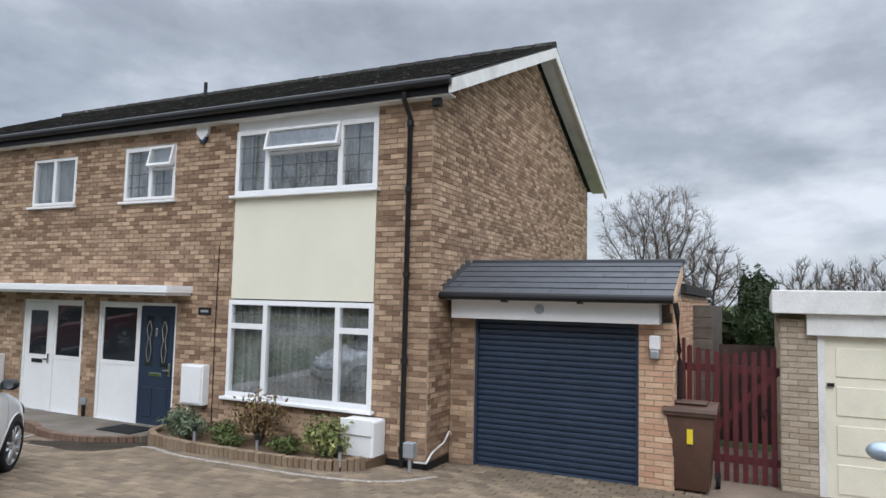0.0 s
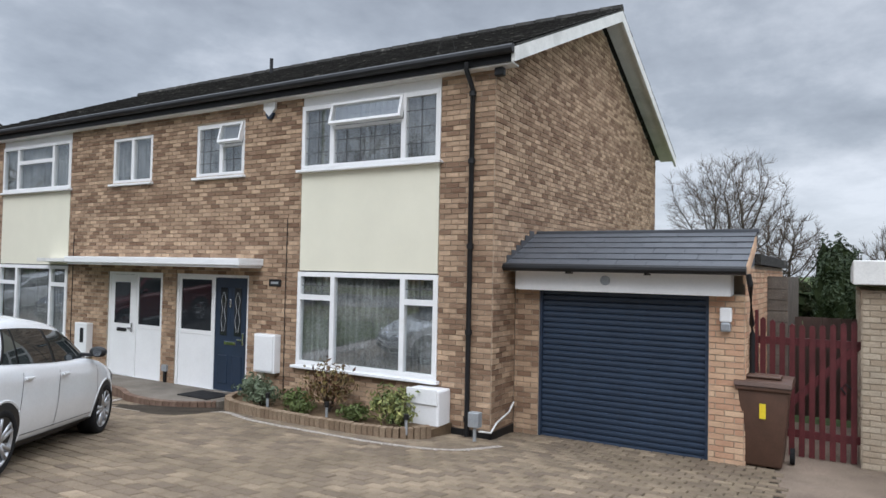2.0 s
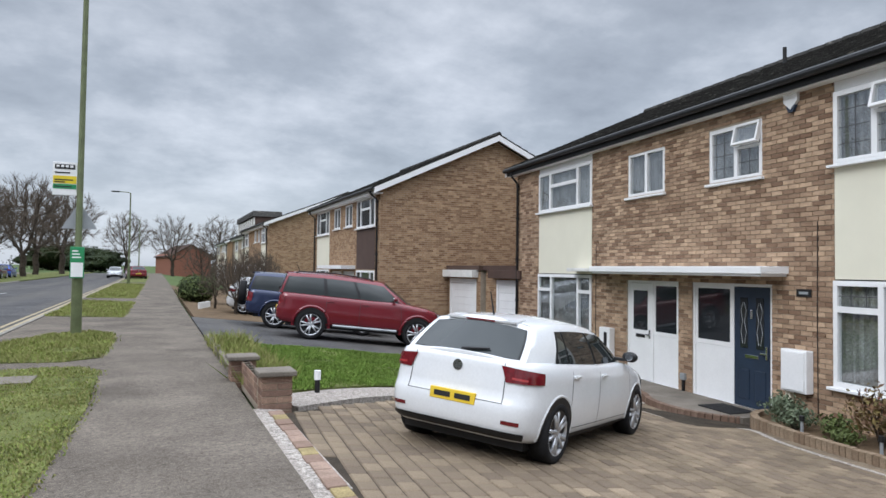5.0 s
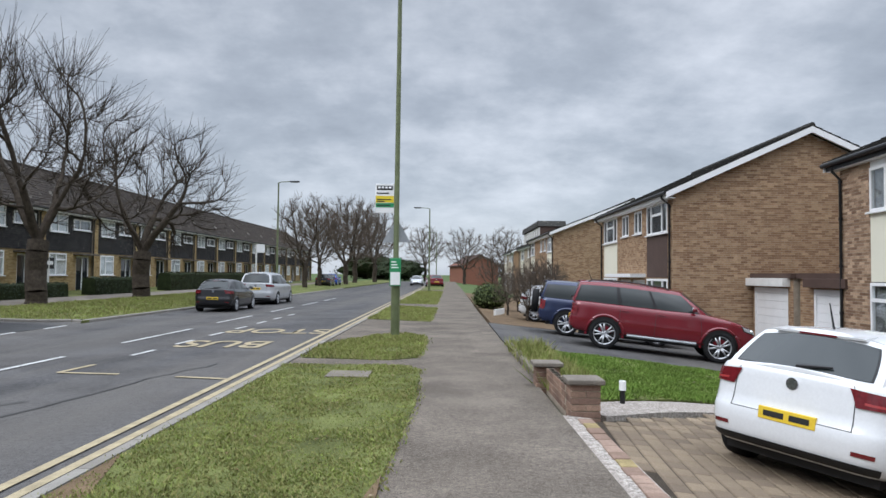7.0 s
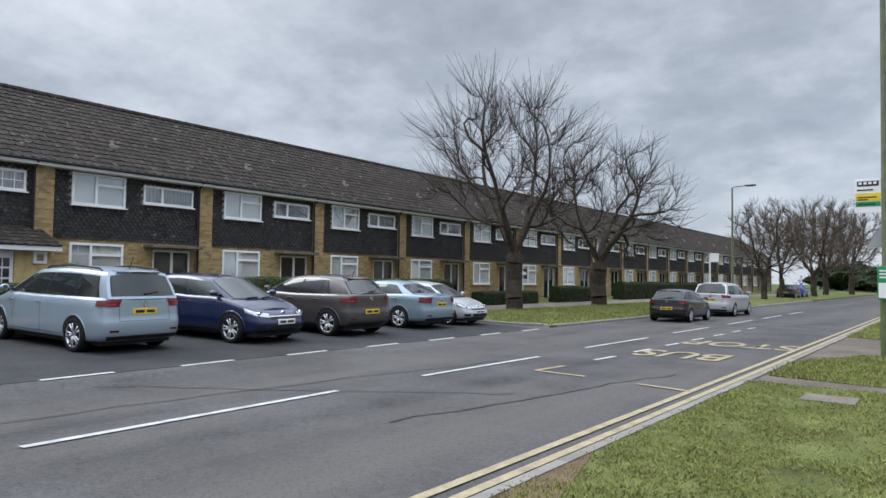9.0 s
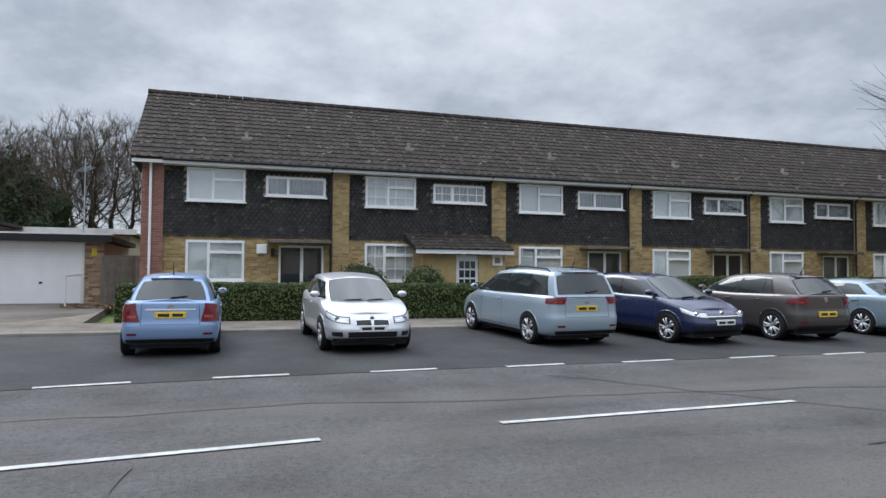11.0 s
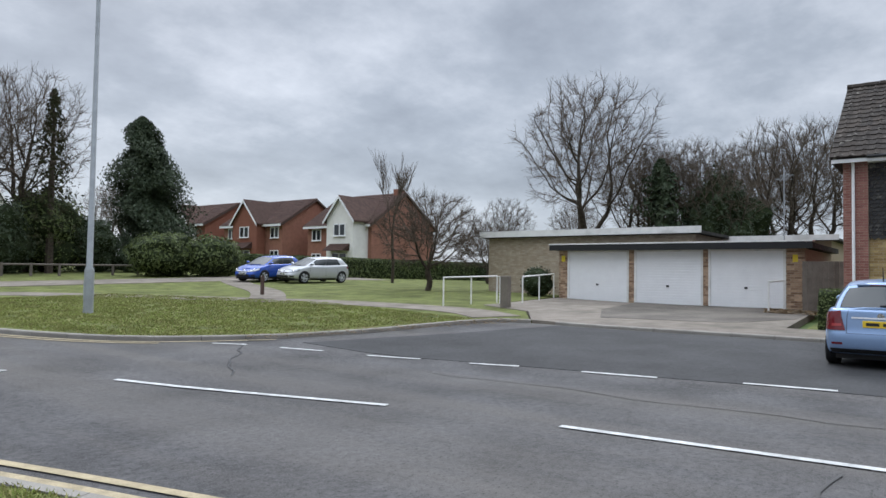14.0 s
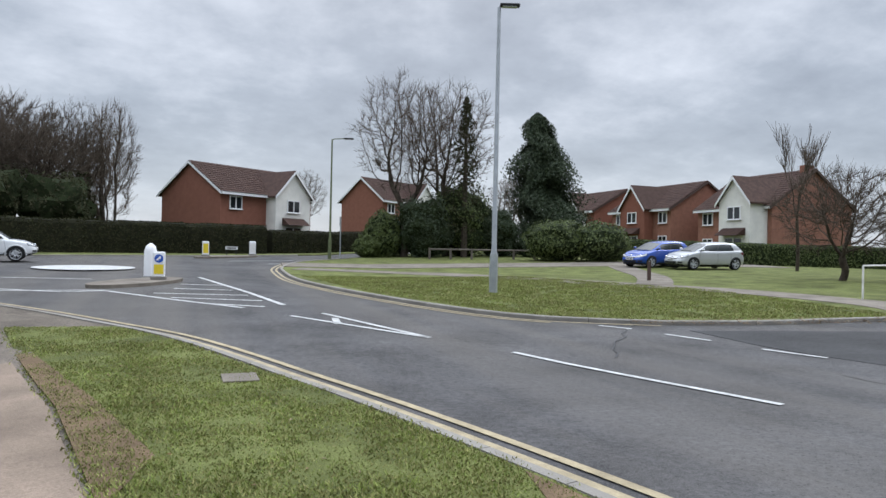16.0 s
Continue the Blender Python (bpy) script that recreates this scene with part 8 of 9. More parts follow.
# ---- houses beyond the green ----
def villa(x, y, rz, w, d, eave, ridge, gables, side=None, group="houses beyond the green", chimney=False):
    """Modern brick house, front to local -x, ridge along y; gables: (y0, y1, forward, eave, ridge, material)."""
    h = thing("house", x, y, level(x, y), rz, "modern red brick house with white gable and brown tiled roof", "house", group)
    part("wall", prism([(0, -0.5), (d, -0.5), (d, eave), (d / 2, ridge - 0.15), (0, eave)], "y", 0, w), BRICK_RED, h)
    part("roof", prism([(-0.4, eave - 0.25), (d / 2, ridge), (d + 0.4, eave - 0.25), (d + 0.4, eave - 0.42), (d / 2, ridge - 0.17), (-0.4, eave - 0.42)], "y", -0.25, w + 0.25), ROOF_RED, h)
    t = tile_rows("roof_tiles", ROOF_RED, h, w + 0.5, -0.42, eave - 0.25, d / 2, ridge, 0.4, 0.38, 0.03)
    t.location.y = -0.25
    for yy in (-0.27, w + 0.24):
        part("bargeboard", prism([(-0.42, eave - 0.28), (d / 2, ridge - 0.02), (d + 0.42, eave - 0.28), (d + 0.42, eave - 0.5), (d / 2, ridge - 0.24), (-0.42, eave - 0.5)], "y", yy, yy + 0.03), BROWN_PANEL if side is None else WHITE, h)
    part("fascia", boxes((-0.44, -0.2, eave - 0.45, -0.4, w + 0.2, eave - 0.22)), WHITE, h)
    for a, b, f, e, r, m in gables:
        mid = (a + b) / 2
        part("front_gable", prism([(a, -0.5), (b, -0.5), (b, e), (mid, r - 0.15), (a, e)], "x", -f, 0.3), m, h)
        k = d / 2 * (r - eave) / (ridge - eave) if ridge > eave else 1
        for s in (-1, 1):
            y0 = mid + s * ((b - a) / 2 + 0.25)
            bm = bmesh.new()
            vs = [bm.verts.new(p) for p in ((-f - 0.25, mid, r), (-f - 0.25, y0, e - 0.2), (k, y0, e - 0.2), (k, mid, r), (-f - 0.25, mid, r - 0.14), (-f - 0.25, y0, e - 0.34), (k, y0, e - 0.34), (k, mid, r - 0.14))]
            for q in ((0, 1, 2, 3), (4, 7, 6, 5), (0, 4, 5, 1), (1, 5, 6, 2)):
                bm.faces.new([vs[i] for i in q])
            bmesh.ops.recalc_face_normals(bm, faces=bm.faces[:])
            part("gable_roof", bm, ROOF_RED, h)
            bm = bmesh.new()
            vs = [bm.verts.new(p) for p in ((-f - 0.27, mid, r - 0.03), (-f - 0.27, y0, e - 0.23), (-f - 0.27, y0, e - 0.46), (-f - 0.27, mid, r - 0.3), (-f - 0.22, mid, r - 0.03), (-f - 0.22, y0, e - 0.23), (-f - 0.22, y0, e - 0.46), (-f - 0.22, mid, r - 0.3))]
            for q in ((0, 1, 2, 3), (7, 6, 5, 4), (0, 4, 5, 1), (3, 2, 6, 7), (1, 5, 6, 2)):
                bm.faces.new([vs[i] for i in q])
            bmesh.ops.recalc_face_normals(bm, faces=bm.faces[:])
            part("bargeboard", bm, WHITE, h)
        ww = min(0.7, (b - a) * 0.22)
        window(h, mid - ww, mid + ww, e - 1.5, e - 0.45, PAIR, -f - 0.03, pane_mat=GLASS)
        window(h, mid - ww * 1.3, mid + ww * 1.3, 0.8, 2.0, PAIR, -f - 0.03, pane_mat=GLASS)
        part("bay_roof", prism([(-f - 0.9, 2.15), (-f, 2.75), (-f, 2.15)], "y", mid - ww * 1.7, mid + ww * 1.7), ROOF_RED, h)
    for yy in (w * 0.12, w * 0.85):
        if not any(a - 0.5 < yy < b + 0.5 for a, b, *_ in gables):
            window(h, yy - 0.6, yy + 0.6, eave - 1.55, eave - 0.5, PAIR, -0.03, pane_mat=GLASS)
            window(h, yy - 0.6, yy + 0.6, 0.8, 2.0, PAIR, -0.03, pane_mat=GLASS)
    if chimney:
        part("chimney", boxes((d / 2 - 0.4, 0.3, ridge - 0.6, d / 2 + 0.4, 1.0, ridge + 0.35), bevel=0.02), BRICK_RED, h)
    return h


villa(-10.6, -60.5, -56.5, 9.5, 8.0, 4.8, 7.2, [(1.2, 5.0, 1.2, 4.7, 6.8, RENDER_W)], side=1)
villa(-27.2, -74.0, -56.5, 9.0, 6.0, 4.9, 7.3, [(1.0, 4.8, 1.0, 4.8, 6.9, RENDER_W)], side=1)
villa(-42.4, -39.4, 180, 8.0, 8.6, 4.7, 7.6, [(0.4, 3.6, 1.8, 4.9, 6.9, RENDER_W)], chimney=True)
villa(-41.4, -49.8, 180, 9.0, 8.0, 4.7, 7.2, [(2.5, 6.2, 1.0, 4.7, 6.9, BRICK_RED)])
villa(-41, -61.5, 180, 8.5, 8.0, 4.7, 7.0, [(1.5, 5.0, 1.0, 4.7, 6.6, RENDER_W)])
villa(-56.0, -66.0, 180, 9, 8.0, 4.7, 7.0, [(2.0, 5.0, 1.0, 4.7, 6.6, RENDER_W)])
villa(8.0, 165, 190, 16, 8.0, 4.5, 6.8, [(2.0, 5.0, 1.0, 4.5, 6.3, BRICK_RED)], group="far houses")


# ---- posts, lamps and signs ----
def lamp_post(x, y, h, rz, label, material=None, arm=0.9, r=0.09):
    t = thing("street_lamp", x, y, level(x, y) + 0.02, rz, label, "street lamp", "street lamps")
    m = material or STEEL
    smooth(part("base", cyl(0, 0, -0.1, 1.3, r * 1.35, 14, r * 1.3), m, t), 50)
    smooth(part("pole", tube(bmesh.new(), [(0, 0, 1.25), (0, 0, 1.4), (0, 0, h)], [r * 1.3, r * 0.85, r * 0.55], 14), m, t), 50)
    part("door", boxes((-r * 1.36, -0.05, 0.45, -r * 1.2, 0.05, 0.95)), m, t)
    if arm > 0.3:
        part("arm", tube(bmesh.new(), [(0, 0, h - 0.05), (0.15, 0, h + 0.04), (arm, 0, h + 0.08)], 0.03, 8), m, t)
    part("lantern", boxes((arm - 0.1, -0.13, h + 0.03, arm + 0.55, 0.13, h + 0.12), bevel=0.03), BLACK, t)
    part("lens", boxes((arm - 0.02, -0.1, h + 0.015, arm + 0.45, 0.1, h + 0.031)), LAMP_CLEAR, t)
    return t


lamp_post(-9.45, -19.6, 9.3, 160, "tall galvanised grey street lamp on the green", arm=0.12, r=0.1)
lamp_post(-9.3, -45.2, 8.1, 160, "grey-green street lamp at the junction", POLE_GREEN, arm=0.9)
lamp_post(-12.0, 47.0, 7.8, 0, "dark street lamp on the far verge", POLE_GREEN)
lamp_post(-1.9, 62.0, 7.6, 180, "dark street lamp by the footway", POLE_GREEN)
lamp_post(-1.9, 98.0, 7.6, 180, "dark street lamp by the footway", POLE_GREEN)


def bus_stop():
    t = thing("bus_stop_pole", -1.46, 17.4, 0.06, 0, "tall green pole with bus flag, timetable and warning sign", "bus stop")
    smooth(part("base", cyl(0, 0, -0.1, 1.9, 0.115, 14, 0.11), POLE_GREEN, t), 50)
    smooth(part("pole", tube(bmesh.new(), [(0, 0, 1.88), (0, 0, 2.0), (0.03, 0, 10.5)], [0.11, 0.07, 0.05], 12), POLE_GREEN, t), 50)
    part("flag", boxes((-0.54, -0.02, 3.1, -0.06, 0.02, 3.84), bevel=0.006), WHITE, t, "white bus stop flag")
    part("flag_band", boxes((-0.53, -0.026, 3.36, -0.07, -0.021, 3.53)), YELLOW, t)
    part("flag_green", boxes((-0.53, -0.026, 3.24, -0.07, -0.021, 3.345)), GREEN_SIGN, t)
    part("bus_symbol", boxes((-0.50, -0.026, 3.68, -0.1, -0.021, 3.79), bevel=0.002), BAR, t)
    for k in range(4):
        part("symbol_window", boxes((-0.47 + k * 0.09, -0.029, 3.72, -0.41 + k * 0.09, -0.0265, 3.77)), WHITE, t)
    for z, a in ((3.60, 0.3), (3.44, 0.36), (3.39, 0.2), (3.29, 0.34)):
        part("text_bar", boxes((-0.5, -0.0285, z - 0.014, -0.5 + a, -0.0265, z + 0.014)), BAR, t)
    part("triangle_sign", prism([(-0.36, 2.36), (0.36, 2.36), (0.0, 2.98)], "y", 0.1, 0.115), STEEL, t, "grey back of a triangular warning sign")
    part("timetable_case", boxes((-0.14, -0.17, 1.25, 0.14, -0.12, 1.95), bevel=0.01), GREEN_SIGN, t, "green framed timetable case")
    part("timetable_sheet", boxes((-0.12, -0.176, 1.28, 0.12, -0.171, 1.6)), WHITE, t)
    part("timetable_head", boxes((-0.12, -0.176, 1.62, 0.12, -0.171, 1.92)), GREEN_SIGN, t)
    for k in range(3):
        part("text_bar", boxes((-0.1, -0.179, 1.84 - k * 0.07, 0.02 + 0.03 * k, -0.1765, 1.87 - k * 0.07)), WHITE, t)


bus_stop()


def bollard(x, y, rz, label, face, sign=None):
    t = thing("bollard", x, y, level(x, y) + 0.1, rz, label, "bollard", "traffic bollards")
    bm = boxes((-0.12, -0.2, 0.0, 0.12, 0.2, 0.95), bevel=0.05)
    part("body", bm, WHITE, t)
    part("base", boxes((-0.17, -0.25, 0.0, 0.17, 0.25, 0.12), bevel=0.02), KERB, t)
    part("panel", boxes((-0.128, -0.15, 0.2, -0.121, 0.15, 0.52 if sign else 0.8)), face, t)
    if sign:
        part("sign_disc", tube(bmesh.new(), [(-0.122, 0, 0.72), (-0.134, 0, 0.72)], 0.14, 20), sign, t, "round blue arrow sign")
        part("arrow", prism([(-0.02, 0.80), (0.1, 0.66), (0.02, 0.66), (-0.03, 0.72), (-0.06, 0.69), (-0.07, 0.79)], "x", -0.139, -0.1345), WHITE, t)


bollard(0.7, -24.6, 270 - 2, "white and yellow bollard with a blue arrow disc", YELLOW, BLUE_SIGN)
t_ = thing("bollard", 1.05, -26.6, level(1.05, -26.6) + 0.1, 0, "plain white rounded bollard on the island", "bollard", "traffic bollards")
smooth(part("body", tube(bmesh.new(), [(0, 0, 0), (0, 0, 0.9), (0, 0, 1.1), (0, 0, 1.2)], [0.22, 0.22, 0.16, 0.03], 18), WHITE, t_), 60)
bollard(-1.35, -44.3, 272, "white and yellow bollard on the far island", YELLOW)
bollard(-4.4, -46.8, 280, "white bollard on the far island", WHITE_OLD)
nb = thing("name_board", -3.1, -47.6, level(-3, -47.6), 90, "low white street name board with black bar", "sign")
part("board", boxes((-0.02, -0.4, 0.45, 0.02, 0.4, 0.65), bevel=0.005), WHITE, nb)
part("text_bar", boxes((-0.026, -0.3, 0.51, -0.021, 0.3, 0.59)), BAR, nb)
part("text_bar", boxes((0.021, -0.3, 0.51, 0.026, 0.3, 0.59)), BAR, nb)
for yy in (-0.3, 0.3):
    part("leg", boxes((-0.03, yy - 0.03, -0.1, 0.03, yy + 0.03, 0.45)), BLACK, nb)
sg = thing("sign_post", -10.4, -47.0, level(-10.4, -47), 160, "grey post with the back of a road sign", "sign")
part("pole", cyl(0, 0, -0.1, 2.9, 0.04, 10), STEEL, sg)
part("plate", boxes((-0.04, -0.32, 2.3, -0.02, 0.32, 2.95), bevel=0.008), STEEL, sg)
sg = thing("sign_post", -11.6, 40.5, 0.1, 0, "white post with bus flag on the far verge", "bus stop")
part("pole", cyl(0, 0, -0.1, 3.2, 0.05, 10), WHITE_OLD, sg)
part("flag", boxes((0.05, -0.02, 2.7, 0.5, 0.02, 3.2)), WHITE, sg)
sg = thing("letting_board", -19.7, 33.2, level(-19.7, 33), 0, "small dark board on a post in a front garden", "sign")
part("post", boxes((-0.04, -0.04, 0, 0.04, 0.04, 1.9)), WHITE_OLD, sg)
part("board", boxes((-0.03, -0.45, 1.4, 0.03, 0.45, 1.95), bevel=0.005), BLACK, sg)
part("text_bar", boxes((0.031, -0.35, 1.6, 0.034, 0.35, 1.78)), WHITE, sg)


def railing(pts, label, posts, h=1.0):
    x0, y0 = pts[0]
    t = thing("railing", x0, y0, level(x0, y0) + 0.05, 0, label, "railing", "white railings")
    P = [(x - x0, y - y0) for x, y in pts]
    zz = [level(x, y) - level(x0, y0) for x, y in pts]
    part("top_rail", tube(bmesh.new(), [(P[0][0], P[0][1], h - 0.03)] + [(p[0], p[1], z + h) for p, z in zip(P, zz)] + [(P[-1][0], P[-1][1], zz[-1] + h - 0.03)], 0.027, 8), WHITE_OLD, t)
    for i in range(len(P) - 1):
        for k in range(posts + 1):
            if i and k == 0:
                continue
            f = k / posts
            px, py, pz = P[i][0] + (P[i + 1][0] - P[i][0]) * f, P[i][1] + (P[i + 1][1] - P[i][1]) * f, zz[i] + (zz[i + 1] - zz[i]) * f
            part("post", tube(bmesh.new(), [(px, py, pz - 0.2), (px, py, pz + h)], 0.027, 8), WHITE_OLD, t)


railing([(-18.95, -14.05), (-21.55, -13.5), (-20.8, -12.75)], "white tubular railing beside the path", 2)
railing([(-21.9, -12.6), (-25.6, -13.25)], "white tubular railing beside the path", 2)
railing([(-23.8, -4.6), (-24.9, -4.35)], "short white handrail by the garages", 1)
cp = thing("concrete_post", -19.9, -12.1, level(-19.9, -12.1), 10, "stout weathered concrete gate post", "post")
part("shaft", boxes((-0.15, -0.15, -0.2, 0.15, 0.15, 1.15), bevel=0.03), CONCRETE, cp)
mp = thing("marker_post", -17.9, -22.6, level(-17.9, -22.6), 0, "short dark wooden marker post", "post")
part("shaft", boxes((-0.06, -0.06, -0.2, 0.06, 0.06, 0.85), bevel=0.015), BROWN_PANEL, mp)
rf = thing("rail_fence", -15.5, -42.5, level(-15.5, -42.5), 180, "low dark timber rail fence by the shrubs", "fence")
for k in range(7):
    part("post", boxes((k * 1.35 - 0.06, -k * 0.45 - 0.06, -0.2, k * 1.35 + 0.06, -k * 0.45 + 0.06, 0.85)), WOOD_GREY, rf)
bm = bmesh.new()
tube(bm, [(0, 0, 0.75), (8.1, -2.7, 0.8)], 0.06, 6)
part("rail", bm, WOOD_GREY, rf)
aer = thing("aerial", -27.5, -4.8, 2.7, 20, "thin television aerial on a pole", "aerial")
part("pole", cyl(0, 0, 0, 3.0, 0.02, 8), STEEL, aer)
part("boom", tube(bmesh.new(), [(-0.8, 0, 2.6), (0.9, 0, 2.65)], 0.012, 6), STEEL, aer)
for k in range(8):
    part("element", tube(bmesh.new(), [(-0.7 + k * 0.2, -0.2, 2.62), (-0.7 + k * 0.2, 0.2, 2.62)], 0.006, 5), STEEL, aer)


# ---- things in front of the house ----
def on_house(name, label, category):
    o = thing(name, 8.902, 3.47, 0, -4.4, label, category)
    return o


o = on_house("meter_box", "white electricity meter box on the wall", "meter box")
part("body", boxes((-0.16, 3.92, -0.18, -0.014, 4.4, 0.46), bevel=0.012), WHITE, o)
part("lid", boxes((-0.178, 3.95, -0.15, -0.161, 4.37, 0.43), bevel=0.006), WHITE, o)
part("duct", boxes((-0.09, 4.28, -0.78, -0.014, 4.38, -0.185), bevel=0.01), CREAM_DOOR, o)
o = on_house("gas_meter_box", "big white gas meter box low on the wall", "meter box")
part("body", boxes((-0.36, 0.62, -0.6, -0.014, 1.16, -0.08), bevel=0.03), WHITE, o)
part("lid", boxes((-0.385, 0.64, -0.28, -0.361, 1.14, -0.06), bevel=0.01), WHITE, o)
part("leg", boxes((-0.33, 1.06, -0.8, -0.27, 1.12, -0.67)), WHITE_OLD, o)
o = on_house("meter_box", "white meter box beside the neighbouring door", "meter box")
part("body", boxes((-0.16, 9.2, -0.35, -0.014, 9.62, 0.35), bevel=0.012), WHITE, o)
part("slot", boxes((-0.165, 9.3, -0.05, -0.161, 9.42, 0.25)), BLACK, o)
o = on_house("alarm_box", "white and navy burglar alarm box under the eaves", "alarm")
part("body", prism([(4.16, 4.42), (4.42, 4.42), (4.42, 4.28), (4.29, 4.16), (4.16, 4.28)], "x", -0.07, -0.014), WHITE, o)
part("foot", prism([(4.19, 4.22), (4.39, 4.22), (4.33, 4.12), (4.25, 4.12)], "x", -0.06, -0.015), NAVY, o)
o = on_house("name_plate", "small dark slate plate with pale bar", "plate")
part("plate", boxes((-0.03, 3.95, 1.26, -0.014, 4.22, 1.38), bevel=0.004), BLACK, o)
part("text_bar", boxes((-0.033, 4.0, 1.3, -0.031, 4.17, 1.34)), STEEL, o)
o = on_house("security_light", "small black floodlight under the eaves corner", "lamp")
part("body", boxes((-0.12, -0.16, 4.28, -0.02, -0.02, 4.4), bevel=0.02), BLACK, o)
o = on_house("pipe_box", "small grey pipe box on a stake at the wall foot", "box")
part("body", boxes((-0.36, 0.0, -0.5, -0.24, 0.16, -0.3), bevel=0.012), STEEL, o)
part("stake", cyl(-0.3, 0.08, -0.85, -0.5, 0.025, 8), STEEL, o)
part("hose", tube(bmesh.new(), [(-0.3, 0.02, -0.55), (-0.1, -0.06, -0.6), (0.1, -0.05, -0.5), (0.5, -0.045, -0.42), (0.66, -0.045, -0.3)], 0.014, 6), WHITE_OLD, o)
o = on_house("socket_box", "small outdoor socket on the pier between the doors", "socket")
part("body", boxes((-0.07, 6.78, -0.42, -0.014, 6.92, -0.3), bevel=0.01), STEEL, o)
part("pipe", boxes((-0.05, 6.82, -0.72, -0.02, 6.88, -0.42)), BLACK, o)

# curved doorstep of concrete with a brick edge
BRICK_EDGE = mat("weathered_edging_brick", (0.30, 0.225, 0.155), 0.9, 0.25, 5, 70, 0.4, piece=0.7)
BRICK_STEP = mat("worn_brown_step_brick", (0.20, 0.135, 0.10), 0.9, 0.25, 5, 70, 0.4, piece=0.6)
step = thing("doorstep", 8.902, 3.47, 0, -4.4, "curved concrete doorstep edged with worn bricks", "doorstep")
outl = [(-0.02, 4.55), (-0.75, 4.6), (-1.08, 5.0), (-1.25, 5.6), (-1.2, 6.3), (-0.95, 6.9), (-0.9, 7.4), (-0.9, 8.9), (-0.02, 8.9)]
arc = curve(outl[1:8], 5)
poly = [outl[0]] + arc + [outl[8]]
part("slab", prism([(p[0] * 0.93, p[1]) for p in poly], "z", -0.95, -0.628), CONCRETE, step)
for (x0, y0), (x1, y1) in zip(arc, arc[1:]):
    L = math.dist((x0, y0), (x1, y1))
    b = part("edge_brick", boxes((0.004, -0.11, -0.95, L - 0.006, 0.0, -0.622), bevel=0.008), BRICK_STEP, step)
    b.matrix_local = pose(x0, y0, 0, 0, 0, math.degrees(math.atan2(y1 - y0, x1 - x0)))
mat_ = on_house("doormat", "thin dark rubber doormat on the step", "doormat")
part("pad", boxes((-0.72, 4.85, -0.63, -0.2, 5.6, -0.612), bevel=0.004), RUBBER, mat_)

# flower bed with scalloped brick edge
bed = thing("flower_bed", 8.902, 3.47, 0, -4.4, "flower bed of dark soil edged with upright bricks", "flower bed")
arc = curve([(-0.05, 4.42), (-0.55, 4.42), (-0.92, 4.1), (-1.08, 3.4), (-1.12, 2.4), (-1.1, 1.5), (-0.98, 0.85), (-0.62, 0.6)], 8)
part("soil", prism([(0.0, 4.42)] + arc[1:] + [(0.0, 0.6)], "z", -1.0, -0.56), EARTH, bed)
ln = [0.0]
for p, q in zip(arc, arc[1:]):
    ln.append(ln[-1] + math.dist(p, q))
s = 0.0
while s < ln[-1]:
    k = max(i for i in range(len(ln)) if ln[i] <= s)
    k = min(k, len(arc) - 2)
    f = (s - ln[k]) / (ln[k + 1] - ln[k])
    px, py = arc[k][0] + (arc[k + 1][0] - arc[k][0]) * f, arc[k][1] + (arc[k + 1][1] - arc[k][1]) * f
    b = part("edge_brick", boxes((0.003, -0.05, -0.95, 0.082, 0.06, -0.485 + random.uniform(-0.006, 0.006)), bevel=0.008), BRICK_EDGE, bed)
    b.matrix_local = pose(px, py, 0, 0, 0, math.degrees(math.atan2(arc[k + 1][1] - arc[k][1], arc[k + 1][0] - arc[k][0])))
    s += 0.088
HM = house.matrix_world
VARIEG = mat("cream_edged_leaves", (0.30, 0.30, 0.10), 0.6, 0.3, 5, 30, 0.0, piece=0.95, tint=(0.05, 0.08, 0.02))
RUSSET = mat("russet_tipped_leaves", (0.16, 0.13, 0.04), 0.6, 0.3, 5, 30, 0.0, piece=0.95, tint=(0.10, 0.035, 0.02))
SAGE = mat("grey_green_leaves", (0.13, 0.16, 0.10), 0.7, 0.3, 5, 30, 0.0, piece=0.7, tint=(0.05, 0.07, 0.03))
